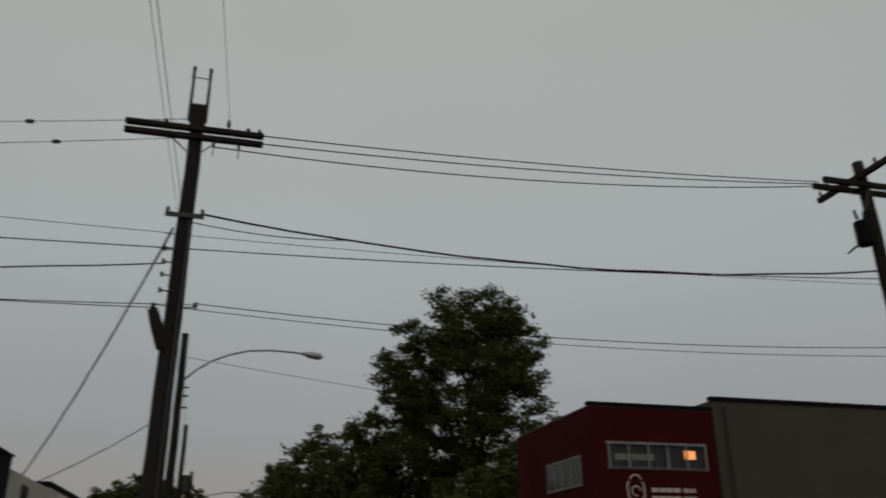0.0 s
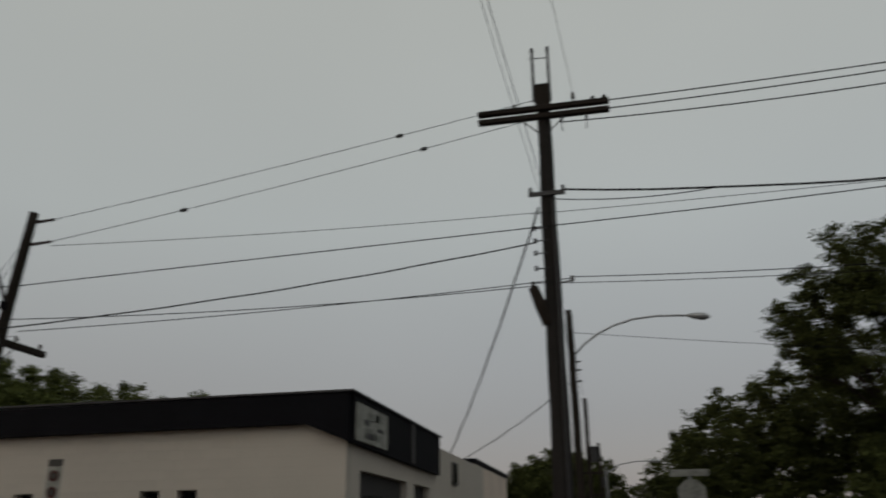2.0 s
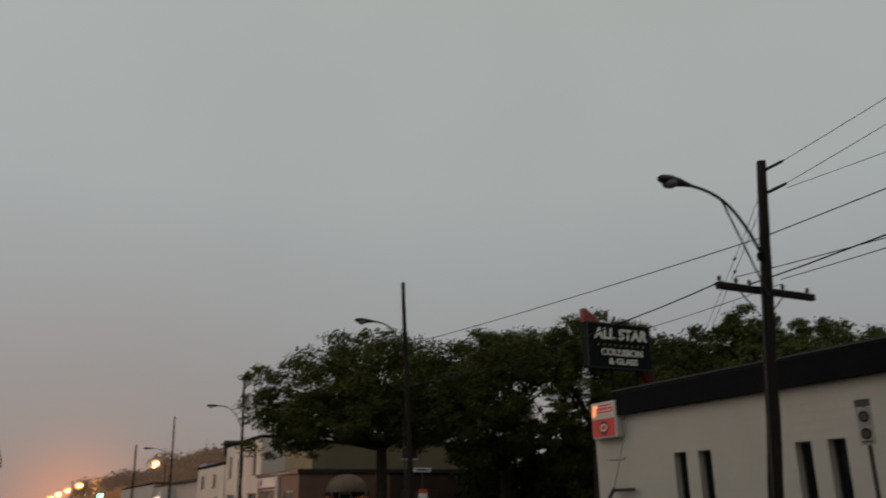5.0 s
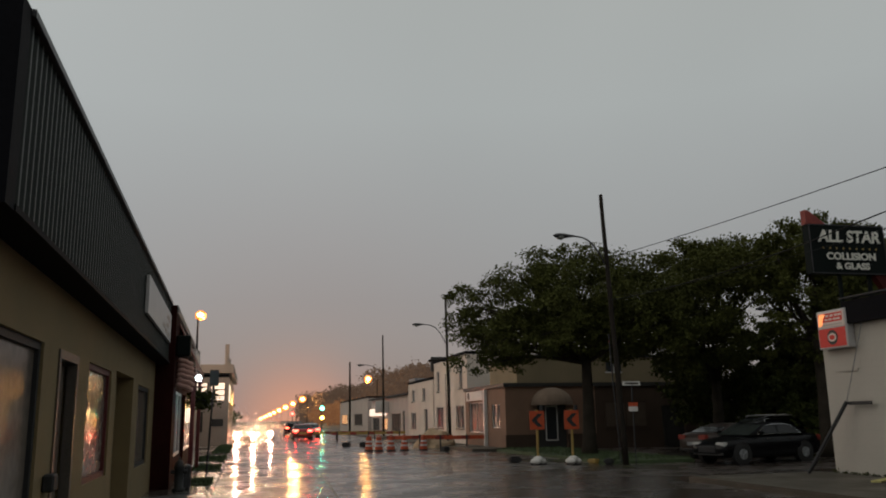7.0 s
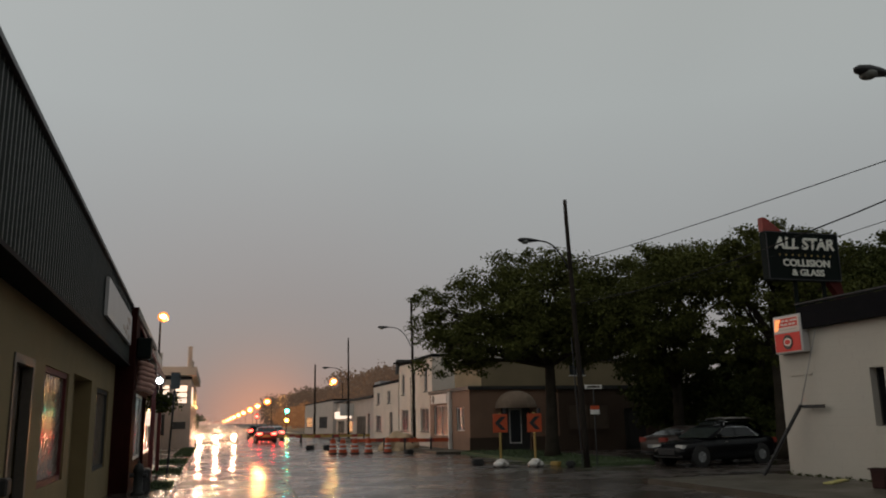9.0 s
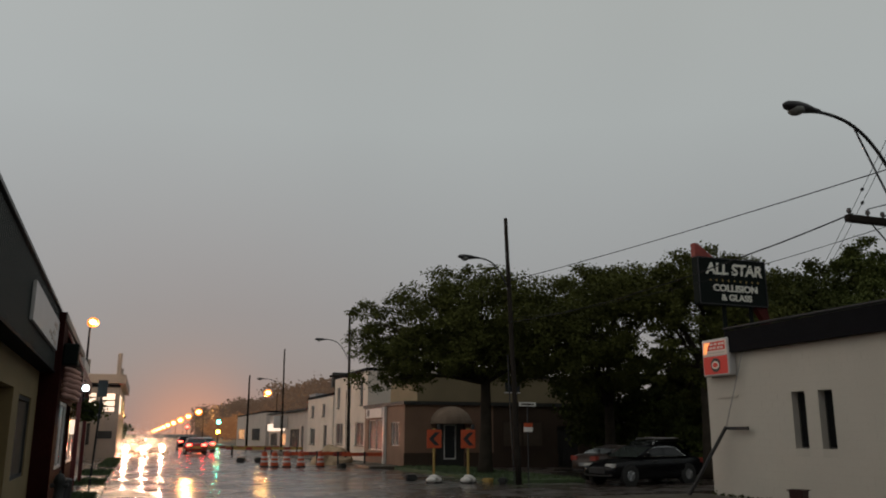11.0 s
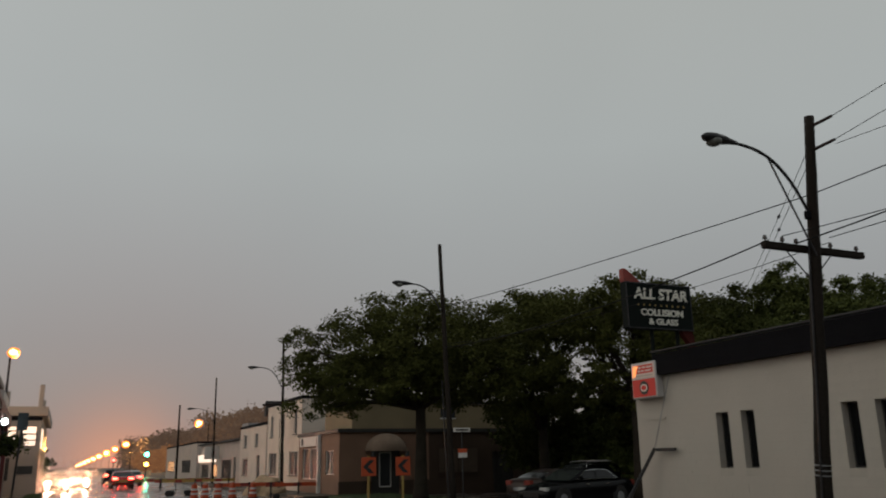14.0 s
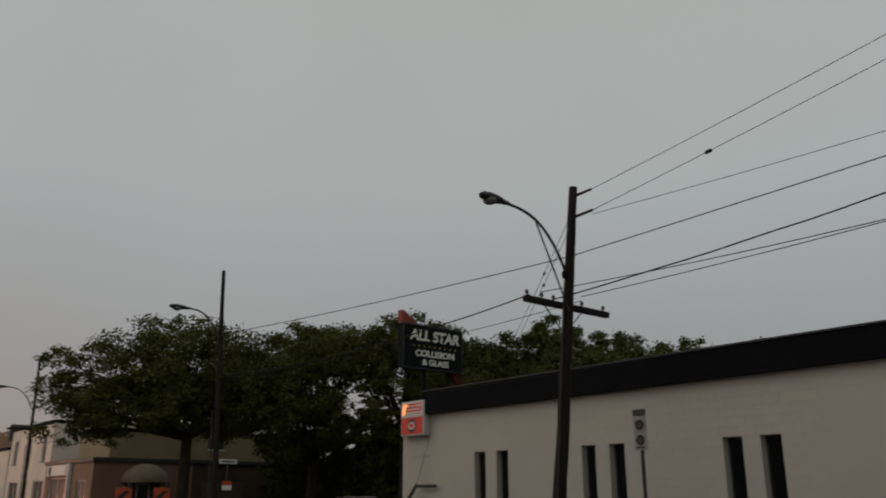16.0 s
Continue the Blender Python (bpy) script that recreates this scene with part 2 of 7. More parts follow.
M = {
    "spray": droplets("glare_drop_water"),
    "asphalt": wet("wet_asphalt", (0.055, 0.043, 0.036), 0.40, 0.15, 1.2, 1.0, 0.5, 0.34),
    "paving": wet("wet_paving", (0.10, 0.088, 0.078), 0.34, 0.14, 1.5, 0.9, 0.45, 0.3),
    "concrete": wet("wet_concrete", (0.072, 0.063, 0.049), 0.7, 0.35, 1.5, 0.2, 0.12),
    "earth": mat("earth", (0.06, 0.055, 0.045), 0.9, 0, 0.4, 0.3, 6),
    "grass": mat("grass", (0.045, 0.07, 0.025), 0.8, 0, 0.4, 2, 30),
    "white_block": mat("white_painted_block", (0.432, 0.400, 0.350), 0.62, 0, 0.10, 0.8, 30, 0.25, piece=0.25),
    "mortar": mat("painted_mortar", (0.405, 0.374, 0.326), 0.8, 0, 0.12, 2, 40),
    "fascia": mat("black_metal_fascia", (0.006, 0.006, 0.008), 0.7, 0, 0.3, 1.5, 20, 0.1, 0.06),
    "white_metal": mat("white_metal", (0.48, 0.46, 0.45), 0.4, 0, 0.08, 2, 20, 0.05),
    "dark_metal": mat("dark_metal", (0.03, 0.03, 0.032), 0.45, 0.4, 0.25, 4, 40),
    "grey_metal": mat("galvanised_metal", (0.28, 0.29, 0.30), 0.45, 0.7, 0.2, 4, 40),
    "pole_wood": mat("weathered_pole_wood", (0.020, 0.016, 0.013), 0.9, 0, 0.4, 1.2, 25, 0.6, 0.15),
    "pole_grey": mat("grey_pole_wood", (0.021, 0.019, 0.018), 0.9, 0, 0.35, 1.2, 25, 0.6, 0.15),
    "wire": mat("wire_sheath", (0.012, 0.012, 0.012), 0.7, 0, 0.1, 4, 20, 0, 0.1),
    "ceramic": mat("brown_ceramic", (0.03, 0.02, 0.018), 0.25, 0, 0.2, 8, 40, 0),
    "bark": mat("bark", (0.035, 0.029, 0.022), 0.95, 0, 0.4, 3, 30, 0.8, 0.1),
    "leaf": mat("leaf", (0.044, 0.052, 0.015), 0.8, 0, 0.5, 0.7, 9, 0, 0.08),
    "leaf_warm": mat("leaf_warm", (0.062, 0.068, 0.018), 0.8, 0, 0.5, 0.7, 9, 0, 0.08),
    "leaf_light": mat("leaf_light", (0.066, 0.080, 0.022), 0.8, 0, 0.45, 0.7, 9, 0, 0.1),
    # haze and lamp glow of the distance, put in as emission
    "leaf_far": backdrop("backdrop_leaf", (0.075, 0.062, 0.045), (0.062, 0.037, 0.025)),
    "leaf_glow": backdrop("hazed_leaf_glow", (0.075, 0.062, 0.045), (0.150, 0.064, 0.028)),
    "green_siding": mat("dark_green_siding", (0.026, 0.032, 0.029), 0.5, 0.0, 0.2, 0.8, 20, 0.05, 0.25),
    "stucco": mat("olive_stucco", (0.195, 0.142, 0.066), 0.85, 0, 0.22, 1.0, 60, 0.5),
    "red_wall": mat("dark_red_cladding", (0.10, 0.010, 0.011), 0.55, 0, 0.25, 1.5, 30, 0.2),
    "red_front": mat("black_red_paint", (0.028, 0.007, 0.006), 0.85, 0, 0.3, 1.5, 30, 0.2, 0.05),
    "awning_red": mat("red_canvas", (0.24, 0.075, 0.062), 0.85, 0, 0.25, 2, 60, 0.2),
    "awning_pale": mat("pale_canvas", (0.46, 0.33, 0.29), 0.85, 0, 0.2, 2, 60, 0.2),
    "awning_pink": mat("pink_canvas", (0.50, 0.30, 0.25), 0.85, 0, 0.3, 4, 60, 0.2),
    "pale_grey": mat("pale_grey_render", (0.48, 0.41, 0.36), 0.85, 0, 0.2, 0.8, 40, 0.3),
    "awning_tan": mat("tan_canvas", (0.17, 0.12, 0.085), 0.85, 0, 0.25, 2, 60, 0.2),
    "grey_render": mat("grey_render", (0.21, 0.19, 0.175), 0.85, 0, 0.2, 0.8, 40, 0.3),
    "frame_steel": mat("dull_steel_frame", (0.08, 0.066, 0.052), 0.5, 0.2, 0.2, 3, 30),
    "storefront": mat("storefront_glass", (0.14, 0.118, 0.10), 0.17, 0, 0.3, 0.6, 8, 0.02, 0.05),
    "red_brick": mat("dark_red_paint", (0.045, 0.005, 0.006), 0.8, 0, 0.22, 0.6, 30, 0.2, 0.05),
    "olive": mat("olive_paint", (0.042, 0.036, 0.019), 0.8, 0, 0.2, 0.8, 40, 0.3),
    "brown_wall": mat("brown_render", (0.20, 0.115, 0.076), 0.85, 0, 0.2, 0.8, 40, 0.3),
    "tan_wall": mat("tan_render", (0.215, 0.168, 0.098), 0.85, 0, 0.18, 0.8, 40, 0.3),
    "cream_wall": mat("cream_render", (0.64, 0.55, 0.47), 0.85, 0, 0.15, 0.8, 40, 0.3),
    "roof": mat("roof_felt", (0.05, 0.048, 0.047), 0.9, 0, 0.3, 1, 30),
    "window": mat("dusty_window", (0.03, 0.033, 0.036), 0.32, 0, 0.25, 1.0, 8, 0.02, 0.22),
    "car_glass": mat("car_glass", (0.006, 0.007, 0.008), 0.12, 0, 0.1, 1, 8, 0, 0.25),
    # brown with tree shade put into it; plinth and trim share it
    "brown_dark": mat("dark_brown_paint_and_shade", (0.060, 0.040, 0.029), 0.85, 0, 0.25, 0.8, 40, 0.3, 0.2),
    "boarding": mat("weathered_boarding", (0.085, 0.062, 0.046), 0.85, 0, 0.3, 1.2, 30, 0.3, 0.2),
    "windscreen": mat("clear_windscreen", (0.030, 0.036, 0.034), 0.08, 0, 0.15, 1, 8, 0, 0.6),
    "lamp_clear": mat("clear_lamp_lens", (0.55, 0.55, 0.53), 0.12, 0.2, 0.1, 4, 20, 0),
    "pale_pane": mat("pale_shop_glass", (0.20, 0.185, 0.165), 0.2, 0, 0.3, 0.8, 6, 0.02, 0.4),
    "plank_yellow": mat("pale_yellow_wood", (0.42, 0.38, 0.14), 0.6, 0, 0.25, 3, 40, 0.1),
    "crate_brown": mat("dark_red_plastic", (0.035, 0.012, 0.010), 0.5, 0, 0.2, 3, 30, 0.05, 0.3),
    "heap": mat("tan_gravel", (0.34, 0.25, 0.16), 0.95, 0, 0.4, 3, 40, 0.8),
    "frame_white": mat("white_frame", (0.6, 0.58, 0.55), 0.5, 0, 0.12, 3, 30),
    "frame_dark": mat("dark_frame", (0.03, 0.028, 0.026), 0.5, 0, 0.2, 3, 30),
    "sign_pale": mat("weathered_pale_panel", (0.25, 0.255, 0.23), 0.7, 0, 0.45, 2.5, 14, 0.05),
    "sign_grey": mat("weathered_grey_panel", (0.16, 0.165, 0.15), 0.7, 0, 0.5, 2.5, 14, 0.05),
    "sign_black": mat("black_sign", (0.005, 0.008, 0.007), 0.55, 0, 0.2, 2, 20, 0.03, 0.08),
    "sign_white": mat("white_letters", (0.72, 0.70, 0.62), 0.5, 0, 0.06, 6, 20, 0),
    "sign_red_dark": mat("weathered_red", (0.22, 0.024, 0.014), 0.5, 0, 0.3, 3, 20, 0.05),
    "sign_red_dull": mat("dull_dark_red", (0.055, 0.009, 0.007), 0.6, 0, 0.3, 3, 20, 0.05, 0.1),
    "sign_yellow": mat("dull_gold", (0.30, 0.20, 0.05), 0.5, 0, 0.1, 3, 20, 0),
    "orange": mat("orange_plastic", (0.42, 0.058, 0.012), 0.5, 0, 0.2, 3, 20, 0.05),
    "black": mat("black_rubber", (0.015, 0.015, 0.015), 0.7, 0, 0.2, 4, 30),
    "car_black": mat("black_car_paint", (0.004, 0.004, 0.005), 0.22, 0.0, 0.1, 2, 20, 0, 0.16),
    "car_silver": mat("bronze_car_paint", (0.055, 0.040, 0.034), 0.3, 0.3, 0.1, 2, 20, 0, 0.4),
    "car_red": mat("red_car_paint", (0.25, 0.012, 0.012), 0.18, 0.1, 0.1, 2, 20, 0, 0.8),
    "car_white": mat("pale_car_paint", (0.42, 0.40, 0.38), 0.2, 0.1, 0.1, 2, 20, 0, 0.8),
    "chrome": mat("chrome", (0.6, 0.6, 0.6), 0.15, 1.0, 0.1, 4, 20, 0),
    "sand": mat("white_sandbag", (0.55, 0.53, 0.5), 0.9, 0, 0.15, 6, 60, 0.4),
    "paint_line": mat("road_paint", (0.16, 0.13, 0.07), 0.4, 0, 0.4, 3, 50, 0.1),
    "sodium_core": glow("sodium_core", (1.0, 0.62, 0.25), 9),
    # orange of a lamp's halo, put in as an emitting globe
    "sodium": glow("sodium_lamp", (1.0, 0.29, 0.045), 1.25),
    "headlight": glow("headlight_glow", (1.0, 0.66, 0.40), 26),
    "tail": glow("tail_light_glow", (1.0, 0.03, 0.02), 30),
    "signal_green": glow("signal_green_glow", (0.05, 1.0, 0.65), 40),
    "signal_amber": glow("signal_amber_glow", (1.0, 0.45, 0.05), 30),
    "lit_sign": glow("lit_sign_panel", (1.0, 0.80, 0.64), 1.0),
    "lit_window": glow("lit_window", (1.0, 0.50, 0.22), 0.8),
    "cool_lamp": glow("cool_lamp", (0.62, 0.92, 1.0), 30),
    "box_red": glow("lit_red_box", (0.50, 0.035, 0.025), 0.10),
    "box_white": glow("lit_white_box", (0.60, 0.50, 0.44), 0.06),
    "box_bulb": glow("lit_bulb_orange", (1.0, 0.36, 0.12), 0.9),
}

# ---------------- mesh helpers ----------------
def box(bm, x0, x1, y0, y1, z0, z1):
    r = bmesh.ops.create_cube(bm, size=1, matrix=Matrix.Translation(((x0 + x1) / 2, (y0 + y1) / 2, (z0 + z1) / 2)) @ Matrix.Diagonal((abs(x1 - x0), abs(y1 - y0), abs(z1 - z0), 1)))
    return r["verts"]


def rod(bm, a, b, r0, r1=None, seg=10):
    a, b = Vector(a), Vector(b)
    d = b - a
    m = Matrix.Translation((a + b) / 2) @ d.to_track_quat("Z", "Y").to_matrix().to_4x4()
    bmesh.ops.create_cone(bm, cap_ends=True, segments=seg, radius1=r0, radius2=r0 if r1 is None else r1, depth=d.length, matrix=m)


def tube(bm, pts, r, seg=8):
    """A bent pipe along pts."""
    pts = [Vector(p) for p in pts]
    rings = []
    side = None
    for i, p in enumerate(pts):
        d = (pts[min(i + 1, len(pts) - 1)] - pts[max(i - 1, 0)]).normalized()
        side = d.orthogonal() if side is None else side - d * side.dot(d)
        side.normalize()
        up = d.cross(side)
        rr = r[i] if isinstance(r, (list, tuple)) else r
        rings.append([bm.verts.new(p + (side * math.cos(2 * math.pi * k / seg) + up * math.sin(2 * math.pi * k / seg)) * rr) for k in range(seg)])
    for a, b in zip(rings, rings[1:]):
        for k in range(seg):
            bm.faces.new((a[k], a[(k + 1) % seg], b[(k + 1) % seg], b[k]))
    bm.faces.new(rings[0][::-1])
    bm.faces.new(rings[-1])


def prism(bm, outline, axis, a, b):
    """An outline of (u, v) pairs drawn out along an axis from a to b."""
    def at(u, v, w):
        return {"x": (w, u, v), "y": (u, w, v), "z": (u, v, w)}[axis]
    lo = [bm.verts.new(at(u, v, a)) for u, v in outline]
    hi = [bm.verts.new(at(u, v, b)) for u, v in outline]
    k = len(outline)
    for i in range(k):
        bm.faces.new((lo[i], lo[(i + 1) % k], hi[(i + 1) % k], hi[i]))
    bm.faces.new(lo[::-1])
    bm.faces.new(hi)
    bmesh.ops.recalc_face_normals(bm, faces=bm.faces)


def bevel(bm, w, seg=1):
    bmesh.ops.bevel(bm, geom=bm.edges[:], offset=w, segments=seg, affect="EDGES", clamp_overlap=True)


def mesh_of(name, bm, material, smooth=False):
    me = bpy.data.meshes.new(name)
    bm.to_mesh(me)
    bm.free()
    me.materials.append(M[material])
    if smooth:
        me.polygons.foreach_set("use_smooth", [True] * len(me.polygons))
    return me


def part(name, bm, material, parent, label="", smooth=False):
    ob = new(name, mesh_of(name, bm, material, smooth))
    ob.parent = parent
    if label:
        tagged(ob, label)
    return ob


def thing(name, label, category, at=(0, 0, 0), group="", kind="", turn=0):
    ob = new(name)
    ob.empty_display_size = 0.3
    ob.matrix_basis = pose(*at, 0, 0, turn)
    return tagged(ob, label, category, group, kind)


def solid(name, bm, material, label, category, group="", kind="", smooth=False):
    ob = new(name, mesh_of(name, bm, material, smooth))
    return tagged(ob, label, category, group, kind)


def holed(bm, x0, x1, z0, z1, y0, y1, holes):
    """A wall slab in x and z with rectangular openings (x0, x1, z0, z1) right through it."""
    xs = sorted({x0, x1, *[h for q in holes for h in q[:2]]})
    for a, b in zip(xs, xs[1:]):
        cuts = sorted((q[2], q[3]) for q in holes if q[0] <= a + 1e-6 and q[1] >= b - 1e-6)
        z = z0
        for c, d in cuts:
            if c > z + 1e-6:
                box(bm, a, b, y0, y1, z, c)
            z = d
        if z < z1 - 1e-6:
            box(bm, a, b, y0, y1, z, z1)
    bmesh.ops.remove_doubles(bm, verts=bm.verts, dist=1e-4)
# ---------------- ground, roads, pavements ----------------
bm = bmesh.new()
box(bm, -3000, 3000, -3000, 3000, -0.5, -0.03)
solid("ground", bm, "earth", "dark bare earth reaching the horizon", "ground", kind="structure")
bm = bmesh.new()
box(bm, -2800, 120, -0.9, 11.4, -0.3, 0.0)
solid("road", bm, "asphalt", "wet dark asphalt main street with puddles", "road", kind="structure")
bm = bmesh.new()
box(bm, 1.6, 10.6, 11.4, 300, -0.3, -0.002)
solid("road_cross", bm, "asphalt", "wet dark asphalt cross street", "road", kind="structure")
bm = bmesh.new()
box(bm, -42.6, -20.6, 11.4, 120, -0.3, -0.002)
solid("road_side", bm, "asphalt", "wet asphalt side street and parking apron", "road", kind="structure")


def pavement(name, x0, x1, y0, y1, m="concrete"):
    b = bmesh.new()
    box(b, x0, x1, y0, y1, -0.2, 0.13)
    bevel(b, 0.03, 2)
    return solid(name, b, m, "wet grey concrete pavement with a rounded kerb", "pavement", kind="structure")


pavement("pavement_left", -400, 110, -6.0, -0.9, "paving")
pavement("pavement_right", -20.6, 1.6, 11.4, 15.44)
pavement("pavement_cross_near", -4.4, 1.6, 15.44, 200)
pavement("pavement_cross_far", 10.6, 110, 11.4, 23.95)
pavement("pavement_cross_east", 10.6, 12.4, 23.95, 200)
pavement("pavement_brown", -400, -42.6, 11.4, 13.35)
bm = bmesh.new()
tube(bm, [(-12 - 4 * i, 2.6 - 0.012 * (i - 9) ** 2, 0.0) for i in range(9)], 0.03, 6)
for v in bm.verts:
    v.co.z = max(v.co.z, -0.01) * 0.1 + 0.002
solid("lane_line", bm, "paint_line", "worn yellowish lane line on wet asphalt", "road marking", kind="structure")


def lawn(name, x0, x1, y0, y1, n, top=0.12):
    rnd = random.Random(5)
    b = bmesh.new()
    box(b, x0, x1, y0, y1, -0.1, top)
    for _ in range(n):
        x, y = rnd.uniform(x0, x1), rnd.uniform(y0, y1)
        a, h = rnd.uniform(0, 6.3), rnd.uniform(0.05, 0.13)
        dx, dy = 0.02 * math.cos(a), 0.02 * math.sin(a)
        b.faces.new([b.verts.new(p) for p in ((x - dx, y - dy, top - 0.01), (x + dx, y + dy, top - 0.01), (x + dy * 2, y - dx * 2, top - 0.01 + h))])
    return solid(name, b, "grass", "short wet green grass on a boulevard strip", "grass", kind="stuff")


lawn("grass_strip", -42.5, -28.6, 12.7, 16.2, 5000)
for gx0, gx1, gy0, gy1 in ((-25.2, -23.3, -1.65, -0.97), (-33.0, -29.8, -1.95, -0.97), (-41.0, -36.4, -2.2, -1.0), (-60.0, -46.0, -1.9, -1.0)):
    lawn("grass_verge", gx0, gx1, gy0, gy1, int(420 * (gx1 - gx0)), 0.16)

# ---------------- utility poles, lamps and wires ----------------
def insulator(bm_, p, h=0.14):
    x, y, z = p
    rod(bm_, (x, y, z), (x, y, z + h * 0.5), 0.02, 0.02, 6)
    rod(bm_, (x, y, z + h * 0.4), (x, y, z + h), 0.045, 0.03, 8)


def wood_pole(name, base, top, r0, r1, label, material="pole_wood"):
    t = thing(name, label, "utility pole", base, group="utility poles along the street")
    b = bmesh.new()
    d = Vector(top) - Vector(base)
    steps = 14
    tube(b, [d * (i / steps) + Vector((0.008 * math.sin(i * 1.7), 0.008 * math.cos(i * 1.3), 0)) for i in range(steps + 1)], [r0 + (r1 - r0) * i / steps for i in range(steps + 1)], 14)
    part("shaft", b, material, t, "", True)
    return t


def pole_part(t, name, material, fn, label="", smooth=False):
    """A part given in world coordinates, hung under a pole standing at t."""
    b = bmesh.new()
    fn(b)
    ob = part(name, b, material, t, label, smooth)
    ob.matrix_parent_inverse = t.matrix_basis.inverted()
    return ob


def lamp_arm(t, foot, head, brace=True):
    """A bowed lamp arm with a cobra head, from foot on the pole to the head over the road."""
    f, h = Vector(foot), Vector(head)
    d = h - f
    flat = Vector((d.x, d.y, 0))
    pts = []
    for i in range(15):
        u = i / 14
        pts.append(f + flat * u + Vector((0, 0, d.z * (1 - (1 - u) ** 3.0))))
    pole_part(t, "lamp_arm", "dark_metal", lambda b: tube(b, pts, 0.03, 8), "thin bowed dark metal lamp arm", True)
    if brace:
        pole_part(t, "brace", "dark_metal", lambda b: tube(b, [f + Vector((0, 0.04, -0.8)), pts[7] + Vector((0, 0, -0.03))], 0.018, 6))
    n = flat.normalized()

    def head_mesh(b):
        tube(b, [h + n * s + Vector((0, 0, 0.01)) for s in (-0.12, 0.05, 0.22, 0.45, 0.62, 0.70)], [0.05, 0.075, 0.115, 0.13, 0.10, 0.03], 12)
        for v in b.verts:
            v.co.z = h.z + (v.co.z - h.z) * 0.72
    pole_part(t, "lamp_head", "dark_metal", head_mesh, "unlit cobra head street lamp", True)

    def lens(b):
        bmesh.ops.create_uvsphere(b, u_segments=12, v_segments=8, radius=0.12, matrix=Matrix.Translation(h + n * 0.42 + Vector((0, 0, -0.06))) @ Matrix.Diagonal((1.2, 1.2, 0.7, 1)))
    pole_part(t, "lamp_lens", "sign_grey", lens, "dull glass lens", True)


# pole at the corner of the cross street, with a double arm and two bare rods on top
p_a = wood_pole("utility_pole", (-0.1, 14.2, 0.1), (-0.05, 14.2, 10.15), 0.20, 0.13, "tall grey weathered wooden utility pole with double crossarms", "pole_grey")
for nm, z, yy in (("crossarm", 9.66, 14.05), ("crossarm", 9.475, 14.05)):
    pole_part(p_a, nm, "pole_wood", lambda b: (box(b, -1.36, 1.24, yy - 0.06, yy + 0.06, z - 0.054, z + 0.054), bevel(b, 0.012)))
for x in (-0.23, 0.09):
    pole_part(p_a, "top_rod", "dark_metal", lambda b: (rod(b, (x, 14.2, 9.9), (x, 14.2, 11.1), 0.035, 0.03, 8), rod(b, (x, 14.2, 11.08), (x, 14.2, 11.16), 0.045, 0.03, 8)))
pole_part(p_a, "tie_bar", "dark_metal", lambda b: rod(b, (-0.3, 14.2, 10.92), (0.1, 14.2, 10.9), 0.012, 0.012, 6))
pole_part(p_a, "head_band", "pole_wood", lambda b: (box(b, -0.2, 0.09, 14.06, 14.34, 9.72, 10.24), bevel(b, 0.02)), "dark squared pole head")
for x in (-0.62, 0.93, 1.15):
    pole_part(p_a, "insulator", "ceramic", lambda b: insulator(b, (x, 14.05, 9.725), 0.07))
pole_part(p_a, "insulator", "ceramic", lambda b: insulator(b, (0.55, 14.05, 9.725), 0.2))
for x in (0.78, 0.3):
    pole_part(p_a, "hanger", "dark_metal", lambda b: (rod(b, (x, 14.05, 9.415), (x, 14.05, 9.3), 0.03, 0.03, 6), rod(b, (x, 14.05, 9.3), (x, 14.05, 9.1), 0.01, 0.01, 5)))
for sx in (-1, 1):
    pole_part(p_a, "arm_brace", "dark_metal", lambda b: rod(b, (-0.06 + sx * 0.08, 14.05, 9.1), (-0.06 + sx * 0.42, 14.05, 9.42), 0.014, 0.014, 6))
pole_part(p_a, "bracket", "dark_metal", lambda b: (box(b, -0.42, 0.28, 14.0, 14.06, 7.76, 7.84), rod(b, (-0.38, 14.03, 7.84), (-0.38, 14.03, 7.94), 0.04, 0.03, 8), rod(b, (0.24, 14.03, 7.84), (0.24, 14.03, 7.94), 0.04, 0.03, 8)))
for z in (7.1, 6.85, 6.6, 6.3):
    pole_part(p_a, "step_bolt", "dark_metal", lambda b: (rod(b, (-0.12, 14.05, z), (-0.34, 14.03, z), 0.014, 0.014, 6), rod(b, (-0.34, 14.03, z - 0.04), (-0.34, 14.03, z + 0.05), 0.03, 0.03, 8)))
pole_part(p_a, "stub_arm", "pole_wood", lambda b: (tube(b, [(-0.18, 14.1, 5.25), (-0.3, 14.06, 5.6), (-0.42, 14.05, 5.95)], [0.10, 0.11, 0.09], 8), rod(b, (-0.42, 14.05, 5.95), (-0.42, 14.05, 6.06), 0.04, 0.03, 8)), "short slanting wooden stub")
pole_part(p_a, "side_insulator", "ceramic", lambda b: (rod(b, (0.05, 14.05, 6.0), (0.28, 14.05, 6.03), 0.015, 0.015, 6), insulator(b, (0.3, 14.05, 5.98), 0.14)))
pole_part(p_a, "conduit", "dark_metal", lambda b: tube(b, [(0.02, 13.99, 0.2), (0.02, 14.0, 3.0), (0.04, 14.02, 7.7)], 0.025, 6))

